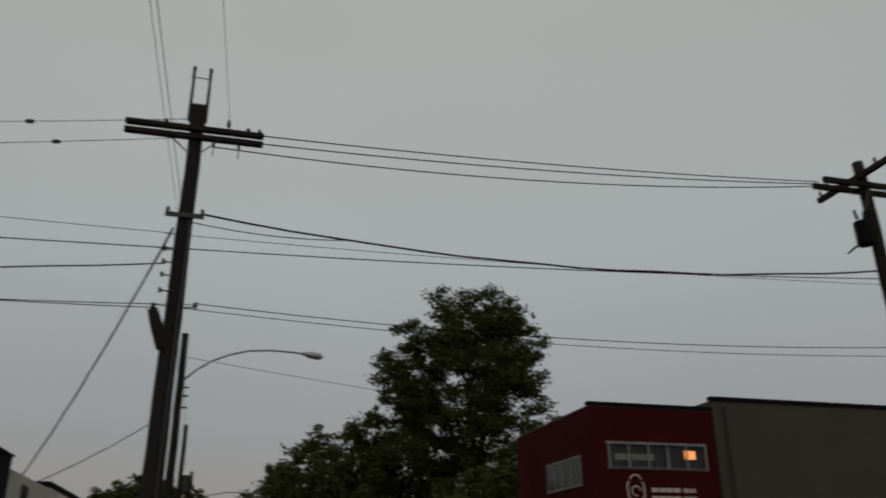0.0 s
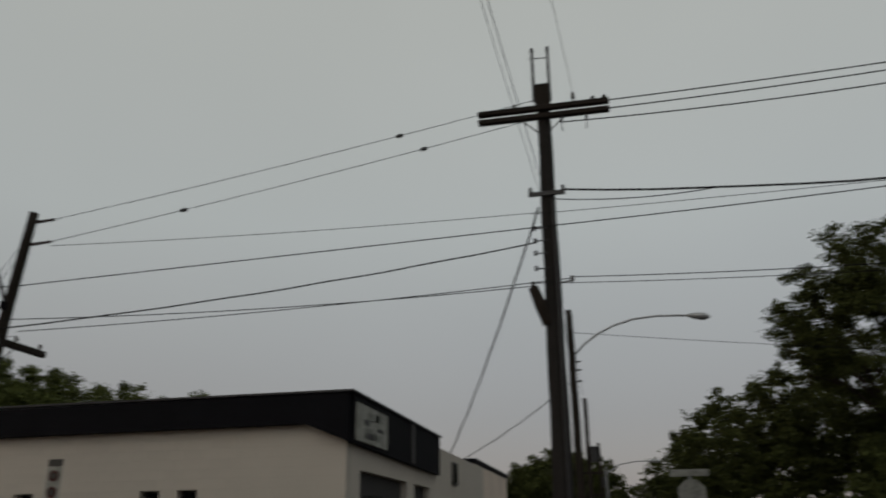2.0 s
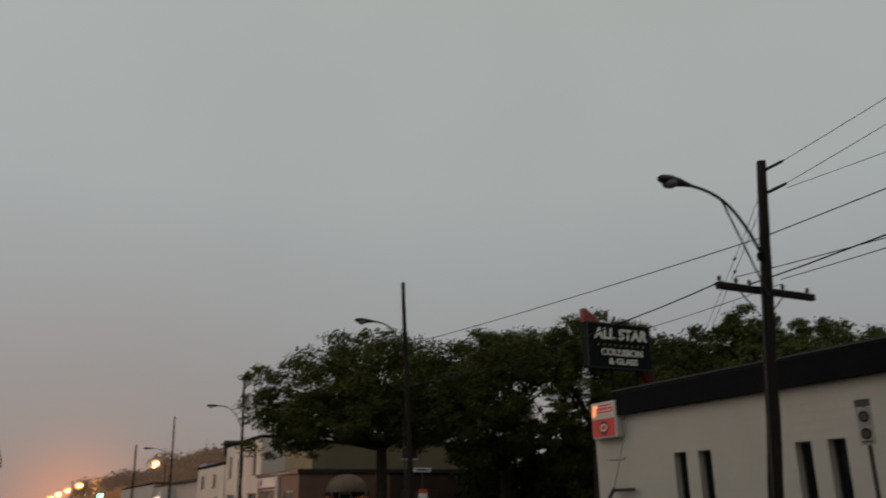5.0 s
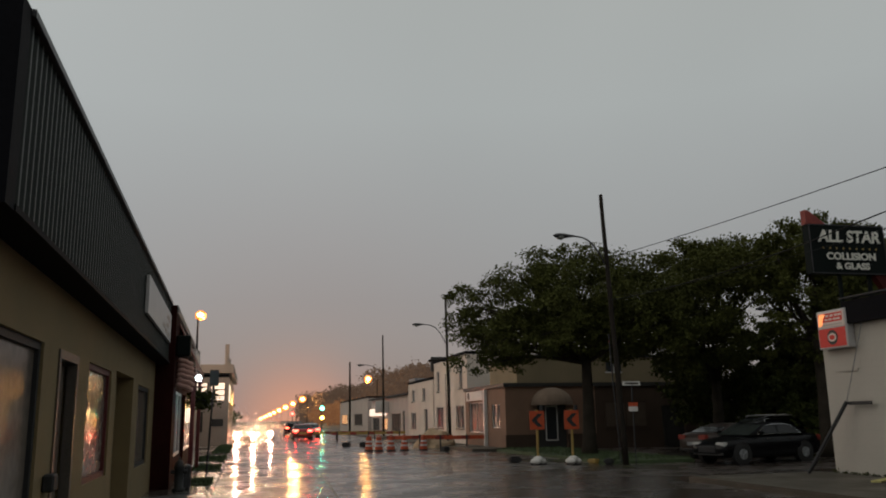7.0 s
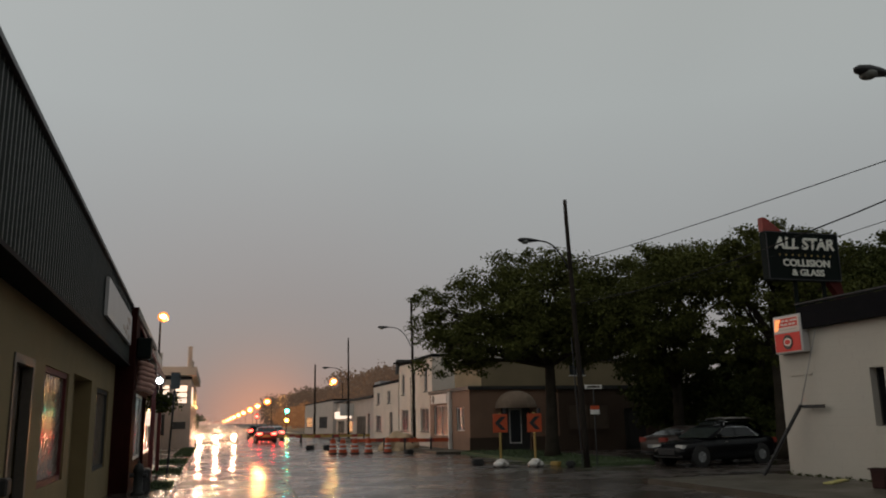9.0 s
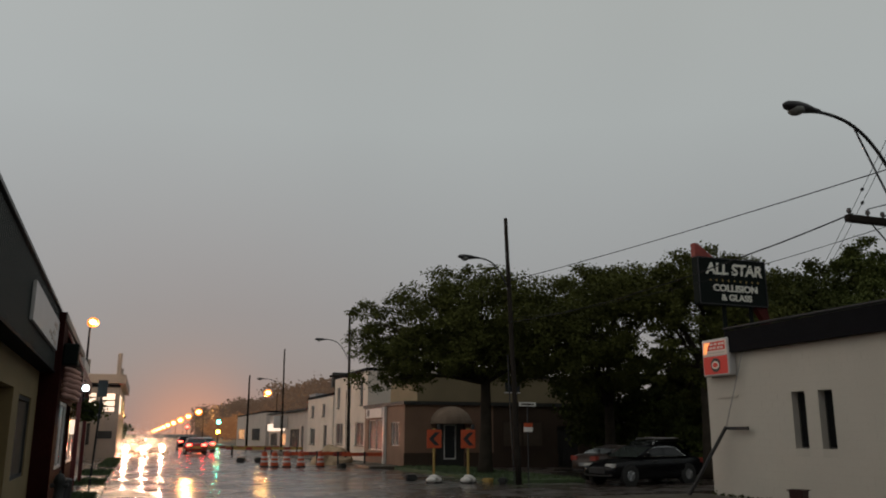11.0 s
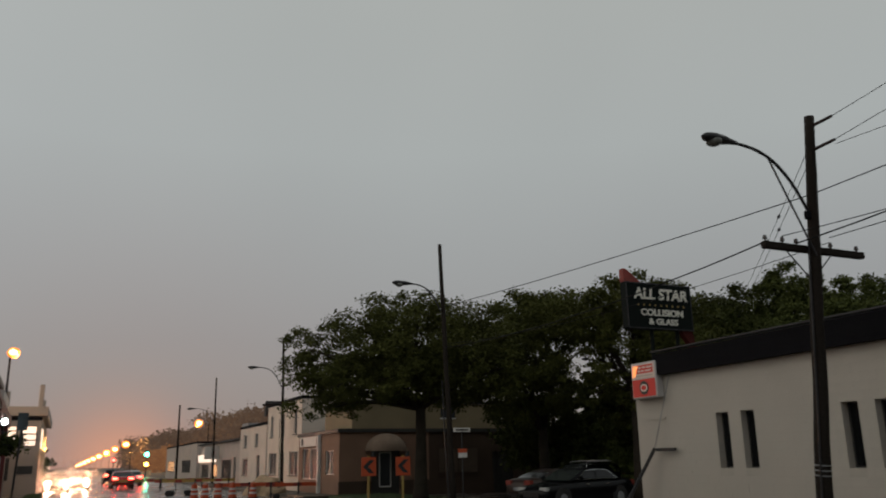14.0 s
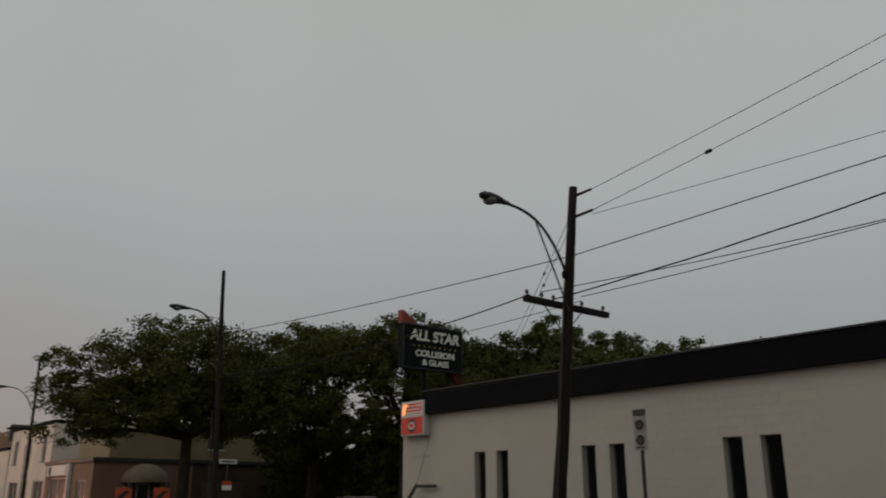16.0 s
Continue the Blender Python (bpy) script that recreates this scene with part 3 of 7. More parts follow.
# pole beside the white building, leaning, with a street lamp and a crossarm
p_b = wood_pole("utility_pole", (-11.05, 12.6, 0.1), (-10.17, 12.6, 7.82), 0.15, 0.09, "dark leaning wooden utility pole with a street lamp", "pole_wood")
pole_part(p_b, "crossarm", "pole_wood", lambda b: (box(b, -10.66, -10.54, 11.45, 14.05, 5.2, 5.33), bevel(b, 0.012)))
for y in (11.52, 11.95, 12.3, 13.2, 13.9):
    pole_part(p_b, "insulator", "ceramic", lambda b: insulator(b, (-10.6, y, 5.33), 0.12))
for s in (-1, 1):
    pole_part(p_b, "arm_brace", "dark_metal", lambda b: rod(b, (-10.6, 12.6 + 0.1 * s, 4.75), (-10.6, 12.6 + 0.6 * s, 5.22), 0.014, 0.014, 6))
lamp_arm(p_b, (-10.38, 12.5, 5.9), (-10.25, 10.6, 7.02))
for z in (7.62, 7.15):
    pole_part(p_b, "dead_end", "ceramic", lambda b: rod(b, (-10.15, 12.62, z), (-9.75, 12.7, z + 0.06), 0.035, 0.03, 8))
for z in (1.12, 1.21, 1.30):
    xc = -11.05 + 0.88 * (z - 0.1) / 7.72
    pole_part(p_b, "band", "grey_metal", lambda b: rod(b, (xc, 12.6, z), (xc + 0.003, 12.6, z + 0.025), 0.152, 0.152, 14), "thin metal band round the pole")
pole_part(p_b, "lamp_clamp", "fascia", lambda b: (box(b, -10.44, -10.34, 12.40, 12.52, 5.8, 5.96), bevel(b, 0.02)))
# cable clipped to the pole
pole_part(p_b, "conduit", "dark_metal", lambda b: tube(b, [(-10.95, 12.45, 0.2), (-10.72, 12.45, 2.5), (-10.45, 12.46, 5.4)], 0.02, 6))

# poles down the street
def street_pole(x, y, top, head, arm_z, cross=None, lean=0.0):
    t = wood_pole("utility_pole", (x, y, 0.05), (x + lean, y, top), 0.11, 0.07, "dark wooden utility pole carrying a street lamp arm")
    lamp_arm(t, (x + lean * arm_z / top, y - 0.1, arm_z), head, False)
    if cross:
        pole_part(t, "crossarm", "pole_wood", lambda b: box(b, x - 0.06, x + 0.06, y - 1.4, y + 1.4, cross - 0.06, cross + 0.06))
        for k in (-1.2, -0.7, 0.7, 1.2):
            pole_part(t, "insulator", "ceramic", lambda b: insulator(b, (x, y + k, cross + 0.06), 0.15))
    pole_part(t, "conduit", "dark_metal", lambda b: tube(b, [(x + 0.02, y - 0.17, 0.1), (x + lean * 0.4, y - 0.15, 2.6), (x + lean * 0.6, y - 0.14, 4.4)], 0.025, 6))
    return t


street_pole(-27.1, 12.7, 9.7, (-27.7, 11.35, 8.0), 7.0, None, -0.8)
street_pole(-54.2, 13.0, 9.85, (-54.8, 11.35, 7.8), 6.5, 5.3, -0.6)
street_pole(-82.0, 13.0, 9.85, (-82.6, 11.1, 6.85), 5.6, None, -0.6)
t = wood_pole("utility_pole", (-110.5, 13, 0.05), (-110.8, 13, 9.1), 0.16, 0.1, "dark far wooden utility pole beside the street")
# pole with a transformer
p_c = wood_pole("utility_pole", (15.6, 13.75, 0.1), (15.25, 13.8, 10.75), 0.19, 0.13, "dark wooden utility pole with a transformer and crossarms")
for yy in (13.62, 13.98):
    pole_part(p_c, "crossarm", "pole_wood", lambda b: (box(b, 14.0, 16.6, yy - 0.05, yy + 0.05, 10.0, 10.14), bevel(b, 0.012)))
pole_part(p_c, "crossarm", "pole_wood", lambda b: (box(b, 15.1, 15.22, 12.5, 15.2, 10.28, 10.42), bevel(b, 0.012)))
for y in (12.7, 13.2, 14.4, 14.8, 15.1):
    pole_part(p_c, "insulator", "ceramic", lambda b: insulator(b, (15.16, y, 10.42), 0.15))
pole_part(p_c, "transformer", "fascia", lambda b: (rod(b, (14.95, 13.75, 8.55), (14.95, 13.75, 9.15), 0.19, 0.19, 16), bevel(b, 0.03), rod(b, (14.85, 13.75, 9.2), (14.8, 13.75, 9.42), 0.04, 0.03, 8), rod(b, (15.0, 13.7, 9.2), (15.02, 13.7, 9.4), 0.04, 0.03, 8)), "dark grey transformer can")
pole_part(p_c, "fuse_cutout", "ceramic", lambda b: rod(b, (15.2, 13.6, 9.95), (15.0, 13.6, 9.4), 0.025, 0.02, 6))
pole_part(p_c, "bracket_arm", "dark_metal", lambda b: rod(b, (14.75, 13.75, 8.55), (14.4, 13.75, 8.3), 0.03, 0.02, 6))
# lamp post and poles down the cross street
p_d = wood_pole("utility_pole", (-0.62, 29, 0.1), (-0.68, 29, 9.55), 0.16, 0.12, "dark wooden pole with a long bowed lamp arm")


def long_arm(b):
    tube(b, [(-0.6, 29, 7.85 + 0.0), (-0.2, 29, 8.25), (0.3, 29, 8.6), (0.9, 29, 8.88), (1.6, 29, 9.07), (2.4, 29, 9.13), (3.2, 29, 9.1), (3.6, 29, 9.06)], 0.04, 8)


pole_part(p_d, "lamp_arm", "grey_metal", long_arm, "long bowed galvanised lamp arm", True)
pole_part(p_d, "lamp_head", "grey_metal", lambda b: (tube(b, [(3.45, 29, 9.08), (3.6, 29, 9.07), (3.8, 29, 9.04), (4.1, 29, 9.0), (4.25, 29, 8.98)], [0.04, 0.08, 0.13, 0.13, 0.04], 10)), "pale cobra head street lamp", True)
for z in (7.6, 7.3, 6.9):
    pole_part(p_d, "bolt", "dark_metal", lambda b: rod(b, (-0.6, 28.9, z), (-0.35, 28.85, z), 0.03, 0.03, 6))
for x, y, h in ((-1.05, 45, 8.9), (-1.2, 66, 8.8)):
    t = wood_pole("utility_pole", (x, y, 0.1), (x, y, h), 0.15, 0.11, "far dark wooden pole on the cross street")
    pole_part(t, "transformer", "dark_metal", lambda b: rod(b, (x + 0.3, y, h * 0.62), (x + 0.3, y, h * 0.62 + 0.8), 0.22, 0.22, 12))
    pole_part(t, "crossarm", "pole_wood", lambda b: box(b, x - 0.8, x + 0.8, y - 0.05, y + 0.05, h * 0.55, h * 0.55 + 0.12))
t = thing("street_lamp", "far unlit street lamp over the cross street", "street lamp", (3.9, 60, 0))
part("post", (lambda b: (rod(b, (-4.5, 0, 0.1), (-4.5, 0, 6.5), 0.08, 0.06, 8), b)[1])(bmesh.new()), "grey_metal", t)
part("lamp_arm", (lambda b: (tube(b, [(-4.5, 0, 6.0), (-3.6, 0, 6.6), (-2.4, 0, 6.8), (-1.5, 0, 6.8)], 0.04, 6), b)[1])(bmesh.new()), "grey_metal", t)
part("lamp_head", (lambda b: (tube(b, [(-1.6, 0, 6.8), (-1.3, 0, 6.79), (-1.0, 0, 6.77), (-0.8, 0, 6.76)], [0.05, 0.12, 0.12, 0.04], 8), b)[1])(bmesh.new()), "grey_metal", t)
# pole on the near pavement that takes the wires over the street
p_e = wood_pole("utility_pole", (-0.3, -1.5, 0.1), (-0.3, -1.5, 10.4), 0.17, 0.12, "wooden utility pole on the near pavement")


def wire(a, b_, sag, r=0.011, wob=0.0, material="wire", marks=()):
    """A cable between two fixings with its sag; marks are line insulators at these shares of its length."""
    a, b_ = Vector(a), Vector(b_)
    n = 18
    t = thing("overhead_wire", "thin dark overhead wire strung between poles", "wire", a, group="overhead wires")
    pts = []
    for i in range(n + 1):
        u = i / n
        p = (b_ - a) * u
        p.z -= sag * 4 * u * (1 - u)
        if wob and 0 < i < n:
            p += Vector((0, wob * math.sin(i * 2.1), wob * math.cos(i * 1.7)))
        pts.append(p)
    b = bmesh.new()
    tube(b, pts, r * 0.82, 5)
    part("cable", b, material, t)
    for u in marks:
        p = (b_ - a) * u
        p.z -= sag * 4 * u * (1 - u)
        q = (b_ - a).normalized()
        b = bmesh.new()
        rod(b, p - q * 0.07, p + q * 0.07, 0.042, 0.042, 8)
        bevel(b, 0.015)
        part("line_insulator", b, "black", t)
    return t


wire((1.22, 14.05, 9.67), (15.16, 15.1, 10.86), 0.12, 0.017)
wire((1.22, 14.05, 9.49), (15.16, 14.75, 10.62), 0.16, 0.017)
wire((0.3, 14.05, 9.3), (15.16, 14.4, 10.42), 0.34, 0.017)
wire((0.24, 14.03, 7.85), (15.3, 13.7, 7.95), 0.5, 0.026, 0.012)
wire((0.05, 14.0, 7.66), (3.0, 13.97, 7.57), 0.09, 0.013)
wire((-10.25, 12.6, 6.3), (0.0, 14.0, 7.12), 0.0, 0.014)
wire((0.0, 14.0, 7.12), (15.4, 13.7, 7.75), 0.1, 0.014)
wire((-10.6, 12.3, 5.36), (-0.3, 14.03, 6.82), 0.13, 0.018, 0.006)
wire((-10.6, 11.95, 5.47), (-0.42, 14.03, 5.97), 0.12)
wire((-10.6, 13.2, 5.56), (0.3, 14.03, 6.07), 0.08)
wire((0.3, 14.05, 6.1), (15.4, 13.7, 6.15), 0.25)
wire((-0.42, 14.05, 6.03), (15.4, 13.7, 5.95), 0.25, 0.009)
wire((-9.75, 12.7, 7.12), (-0.2, 14.03, 7.42), 0.06, 0.008)
wire((-0.38, 14.03, 7.40), (15.4, 13.7, 7.6), 0.1, 0.008)
wire((-9.75, 12.7, 7.68), (-0.25, 14.1, 9.88), 0.06, 0.009, 0, "wire", (0.72,))
wire((-9.75, 12.7, 7.21), (-0.1, 14.05, 9.46), 0.06, 0.009, 0, "wire", (0.27, 0.76))
wire((-0.12, 14.05, 7.9), (-0.5, -1.5, 8.85), 0.1, 0.008)
wire((-0.22, 14.05, 7.9), (-0.56, -1.5, 8.85), 0.1, 0.006)
wire((0.56, 14.05, 9.9), (-0.12, -1.5, 10.2), 0.1, 0.006)
wire((-0.25, 14.1, 7.55), (-4.38, 25.1, 4.15), 0.25, 0.026, 0.015)
wire((-0.65, 29, 7.0), (-4.38, 27.6, 4.25), 0.15, 0.02, 0.01)
wire((-10.35, 12.6, 6.3), (-27.7, 12.7, 7.2), 0.08, 0.014)
wire((-10.6, 11.6, 5.36), (-27.4, 12.6, 5.6), 0.3, 0.018, 0.01)
wire((-10.6, 13.2, 5.47), (-27.4, 12.75, 5.75), 0.3, 0.009)
wire((-10.25, 12.7, 7.4), (-44, 41, 9.0), 0.3, 0.009, 0, "wire", (0.13,))
wire((-10.3, 12.7, 7.1), (-44, 41, 8.4), 0.3, 0.009, 0, "wire", (0.13,))
wire((-0.68, 29, 9.3), (-1.05, 45, 8.6), 0.3, 0.012)
wire((-0.1, 14.25, 7.2), (-0.68, 28.9, 7.4), 0.2, 0.012)
wood_pole("utility_pole", (15.0, 32.6, 0.1), (15.0, 32.6, 7.85), 0.14, 0.1, "plain wooden utility pole behind the dark red shop")
wire((-0.66, 29, 8.72), (15.0, 32.6, 7.8), 0.08, 0.012)
wire((15.5, 13.8, 7.3), (52, 16.0, 9.5), 0.6, 0.012)
wire((15.0, 32.6, 7.77), (60, 14.0, 9.0), 0.4, 0.01)

# ---------------- white building with black fascia ----------------
wb = thing("white_building", "low white painted block workshop with black fascia", "building", (-4.45, 15.5, 0), kind="")


def put(ob, t):
    ob.matrix_parent_inverse = t.matrix_basis.inverted()
    return ob


WIN = [(-16.7, -16.25), (-15.82, -15.37), (-12.8, -12.37), (-11.95, -11.5), (-8.95, -8.5), (-8.1, -7.65)]
holes = [(a, b, 1.2, 2.6) for a, b in WIN]
bm = bmesh.new()
holed(bm, -20.0, -4.45, 0.0, 3.9, 15.5, 15.8, holes)
put(part("street_wall", bm, "mortar", wb, "white painted block wall with narrow windows"), wb)
DOORS = [(16.4, 20.2, 0.13, 2.98), (20.9, 22.6, 0.13, 2.98)]
bm = bmesh.new()
cells = [(15.8, 16.4, 0), (16.4, 20.2, 2.98), (20.2, 20.9, 0), (20.9, 22.6, 2.98), (22.6, 31.4, 0)]
for a, b_, z in cells:
    bm = bmesh.new()
    box(bm, -4.75, -4.45, a, b_, z, 3.9 if a < 22 else (3.9 if b_ < 24 else 4.2))
    put(part("cross_wall", bm, "white_block", wb, "white painted side wall with garage doors"), wb)
bm = bmesh.new()
box(bm, -20.0, -4.75, 31.1, 31.4, 0, 3.9)
box(bm, -20.0, -19.7, 15.8, 31.1, 0, 3.9)
put(part("rear_wall", bm, "white_block", wb), wb)
bm = bmesh.new()
box(bm, -19.9, -4.5, 15.6, 31.3, 3.9, 4.08)
put(part("roof", bm, "roof", wb, "flat dark felt roof"), wb)
bm = bmesh.new()
prism(bm, [(-18.8, 3.77), (-5.3, 3.82), (-4.36, 3.44), (-4.36, 4.43), (-18.8, 4.36)], "y", 15.28, 15.46)
put(part("fascia", bm, "fascia", wb, "black metal fascia band"), wb)
bm = bmesh.new()
prism(bm, [(15.46, 3.44), (23.3, 3.36), (23.3, 4.42), (15.46, 4.43)], "x", -4.446, -4.30)
put(part("fascia", bm, "fascia", wb, "black metal fascia band"), wb)
bm = bmesh.new()
box(bm, -18.85, -4.25, 15.24, 15.5, 4.43, 4.47)
box(bm, -4.5, -4.25, 15.5, 23.35, 4.43, 4.47)
put(part("coping", bm, "dark_metal", wb), wb)
bm = bmesh.new()
box(bm, -4.296, -4.26, 15.55, 17.75, 3.5, 4.26)
put(part("sign_panel", bm, "sign_pale", wb, "weathered pale sign panel"), wb)
# joint between two lengths of fascia, and a small high window farther back
bm = bmesh.new()
box(bm, -4.297, -4.27, 20.0, 20.28, 3.42, 4.4)
put(part("fascia_joint", bm, "frame_dark", wb), wb)
bm = bmesh.new()
box(bm, -4.446, -4.40, 25.6, 26.4, 3.25, 3.95)
sw = put(part("high_window", bm, "frame_dark", wb, "small dark high window"), wb)
bm = bmesh.new()
box(bm, -4.398, -4.385, 25.66, 26.34, 3.31, 3.89)
part("pane", bm, "car_glass", sw)
rnd = random.Random(3)
for i in range(9):
    y0, z0 = 15.65 + rnd.random() * 1.6, 3.58 + rnd.random() * 0.5
    bm = bmesh.new()
    box(bm, -4.258, -4.25, y0, y0 + 0.2 + rnd.random() * 0.35, z0, z0 + 0.06 + rnd.random() * 0.1)
    put(part("sign_bar", bm, "sign_grey" if i % 3 else "dark_metal", wb), wb)
for a, b_, z0, z1 in DOORS:
    bm = bmesh.new()
    box(bm, -4.70, -4.68, a, b_, z0, z1)
    gd = put(part("garage_door", bm, "dark_metal", wb, "dark sectional garage door"), wb)
    for i in range(6):
        h = (z1 - z0) / 6
        bm = bmesh.new()
        box(bm, -4.68, -4.62, a, b_, z0 + i * h + 0.012, z0 + (i + 1) * h - 0.012)
        part("door_panel", bm, "dark_metal", gd)
for a, b_ in WIN:
    bm = bmesh.new()
    for q in ((a, b_, 1.2, 1.24), (a, b_, 2.56, 2.6), (a, a + 0.04, 1.24, 2.56), (b_ - 0.04, b_, 1.24, 2.56)):
        box(bm, q[0] + 0.001, q[1] - 0.001, 15.70, 15.75, q[2], q[3])
    w = put(part("window", bm, "frame_dark", wb, "narrow tall window with dark glass"), wb)
    bm = bmesh.new()
    box(bm, a + 0.04, b_ - 0.04, 15.715, 15.735, 1.24, 2.56)
    pane = part("pane", bm, "car_glass", w)
    pane.matrix_parent_inverse = Matrix.Identity(4)
# added dark wall behind the panes, its colour giving the room's dimness
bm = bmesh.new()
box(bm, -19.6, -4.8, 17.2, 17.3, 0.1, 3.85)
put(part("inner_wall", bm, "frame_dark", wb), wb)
# electrical box and conduit on the wall
bm = bmesh.new()
box(bm, -19.55, -18.7, 15.465, 15.5, 2.55, 2.6)
put(part("cable_tray", bm, "white_block", wb), wb)

# leaning pipe with a small plate against the wall
t = thing("leaning_pipe", "dark steel pipe leaning by the white wall with a plate", "pipe", (-19.2, 14.9, 0.13))
part("pipe", (lambda b: (tube(b, [(-0.75, -0.3, 0), (0.15, 0.4, 1.62)], 0.05, 8), b)[1])(bmesh.new()), "dark_metal", t)
part("plate", (lambda b: (box(b, 0.17, 1.0, 0.42, 0.46, 1.53, 1.62), b)[1])(bmesh.new()), "dark_metal", t)
part("guy_wire", (lambda b: (tube(b, [(0.15, 0.4, 1.62), (0.9, 0.5, 3.6)], 0.012, 5), b)[1])(bmesh.new()), "grey_metal", t)


def words(name, body, size, m, material, parent, extrude=0.008, shear=0.0, label="", sx=1.0):
    c = bpy.data.curves.new(name, "FONT")
    c.body, c.size, c.align_x, c.align_y, c.extrude, c.shear = body, size, "CENTER", "CENTER", extrude, shear
    c.offset = 0.028 * size
    tmp = bpy.data.objects.new(name, c)
    scene.collection.objects.link(tmp)
    me = bpy.data.meshes.new_from_object(tmp.evaluated_get(bpy.context.evaluated_depsgraph_get()))
    bpy.data.objects.remove(tmp)
    me.materials.clear()
    me.materials.append(M[material])
    ob = new(name, me)
    ob.parent = parent
    ob.matrix_basis = m @ Matrix.Diagonal((sx, 1, 1, 1))
    if label:
        tagged(ob, label)
    return ob


# ---- roof sign, set square to the street ----
sg = thing("roof_sign", "black double-faced shop sign with white letters and red arrow", "sign", (-19.2, 14.7, 3.9))
part("board", (lambda b: (box(b, -0.14, 0.14, 0.02, 2.42, 1.28, 2.66), bevel(b, 0.02), b)[2])(bmesh.new()), "sign_black", sg)
part("border", (lambda b: ([box(b, 0.142, 0.156, *q) for q in ((0.02, 2.42, 1.28, 1.31), (0.02, 2.42, 2.63, 2.66), (0.02, 0.05, 1.31, 2.63), (2.39, 2.42, 1.31, 2.63))], b)[1])(bmesh.new()), "dark_metal", sg)
part("arrow", (lambda b: (prism(b, [(0.0, 2.665), (0.0, 3.06), (0.12, 3.04), (0.62, 2.665)], "x", -0.1, 0.1), b)[1])(bmesh.new()), "sign_red_dark", sg, "weathered red arrow fin")
part("arrow_tail", (lambda b: (prism(b, [(2.0, 1.275), (2.42, 1.275), (2.5, 0.8), (2.36, 0.8)], "x", -0.1, 0.1), b)[1])(bmesh.new()), "sign_red_dull", sg, "weathered red arrow tip")
for y in (0.95, 1.9):
    part("post", (lambda b: (rod(b, (0, y, 0.0), (0, y, 1.3), 0.06, 0.06, 10), b)[1])(bmesh.new()), "sign_black", sg)
face = Matrix(((0, 0, 1, 0.16), (1, 0, 0, 0), (0, 1, 0, 0), (0, 0, 0, 1)))
for body, size, y, z, sh, sx in (("ALL STAR", 0.46, 1.27, 2.31, 0.12, 1.0), ("COLLISION", 0.27, 1.28, 1.76, 0, 1.15), ("& GLASS", 0.25, 1.3, 1.49, 0, 1.15)):
    words("letters", body, size, Matrix.Translation((0, y, z)) @ face, "sign_white", sg, 0.01, sh, "white sign lettering", sx)
for i in range(9):
    part("star", (lambda b: (bmesh.ops.create_circle(b, cap_ends=True, segments=5, radius=0.035, matrix=Matrix.Translation((0.16, 0.42 + i * 0.21, 1.99)) @ Matrix.Rotation(math.pi / 2, 4, "Y")), b)[1])(bmesh.new()), "sign_yellow", sg)
# ---- lit box sign on the wall ----
bx = thing("box_sign", "small lit red and white box sign on the wall corner", "sign", (-19.22, 15.385, 3.68))
part("case", (lambda b: (box(b, -0.58, 0.55, -0.14, 0.108, -0.52, 0.52), bevel(b, 0.02), b)[2])(bmesh.new()), "white_metal", bx)
part("upper_face", (lambda b: (box(b, -0.53, 0.50, -0.152, -0.142, 0.06, 0.47), b)[1])(bmesh.new()), "box_white", bx)
part("lower_face", (lambda b: (box(b, -0.53, 0.50, -0.152, -0.142, -0.47, 0.03), b)[1])(bmesh.new()), "box_red", bx)
part("bulb_glow", (lambda b: (prism(b, [(-0.5, 0.1), (-0.36, 0.12), (-0.3, 0.3), (-0.2, 0.42), (-0.45, 0.44)], "y", -0.166, -0.161), b)[1])(bmesh.new()), "box_bulb", bx, "bulb shining through the face")
part("red_band", (lambda b: (box(b, -0.49, 0.44, -0.156, -0.153, 0.2, 0.44), b)[1])(bmesh.new()), "box_red", bx)
for z0, xs in ((0.34, (-0.2, -0.02, 0.16, 0.3)), (0.24, (-0.24, -0.08, 0.1, 0.24))):
    for x0 in xs:
        part("bar", (lambda b: (box(b, x0, x0 + 0.12, -0.16, -0.157, z0, z0 + 0.055), b)[1])(bmesh.new()), "box_white", bx)
part("bar", (lambda b: (box(b, -0.4, 0.4, -0.158, -0.153, 0.11, 0.145), b)[1])(bmesh.new()), "pale_grey", bx)
part("emblem", (lambda b: (bmesh.ops.create_cone(b, cap_ends=True, segments=24, radius1=0.2, radius2=0.2, depth=0.012, matrix=Matrix.Translation((0, -0.16, -0.22)) @ Matrix.Rotation(math.pi / 2, 4, "X")), b)[1])(bmesh.new()), "frame_dark", bx, "dark round emblem")
part("emblem_ring", (lambda b: (bmesh.ops.create_cone(b, cap_ends=True, segments=24, radius1=0.16, radius2=0.16, depth=0.012, matrix=Matrix.Translation((0, -0.166, -0.22)) @ Matrix.Diagonal((1, 1, 0.7, 1)) @ Matrix.Rotation(math.pi / 2, 4, "X")), b)[1])(bmesh.new()), "box_white", bx)
part("emblem_core", (lambda b: (bmesh.ops.create_cone(b, cap_ends=True, segments=24, radius1=0.11, radius2=0.11, depth=0.012, matrix=Matrix.Translation((0, -0.172, -0.22)) @ Matrix.Diagonal((1, 1, 0.6, 1)) @ Matrix.Rotation(math.pi / 2, 4, "X")), b)[1])(bmesh.new()), "box_red", bx)

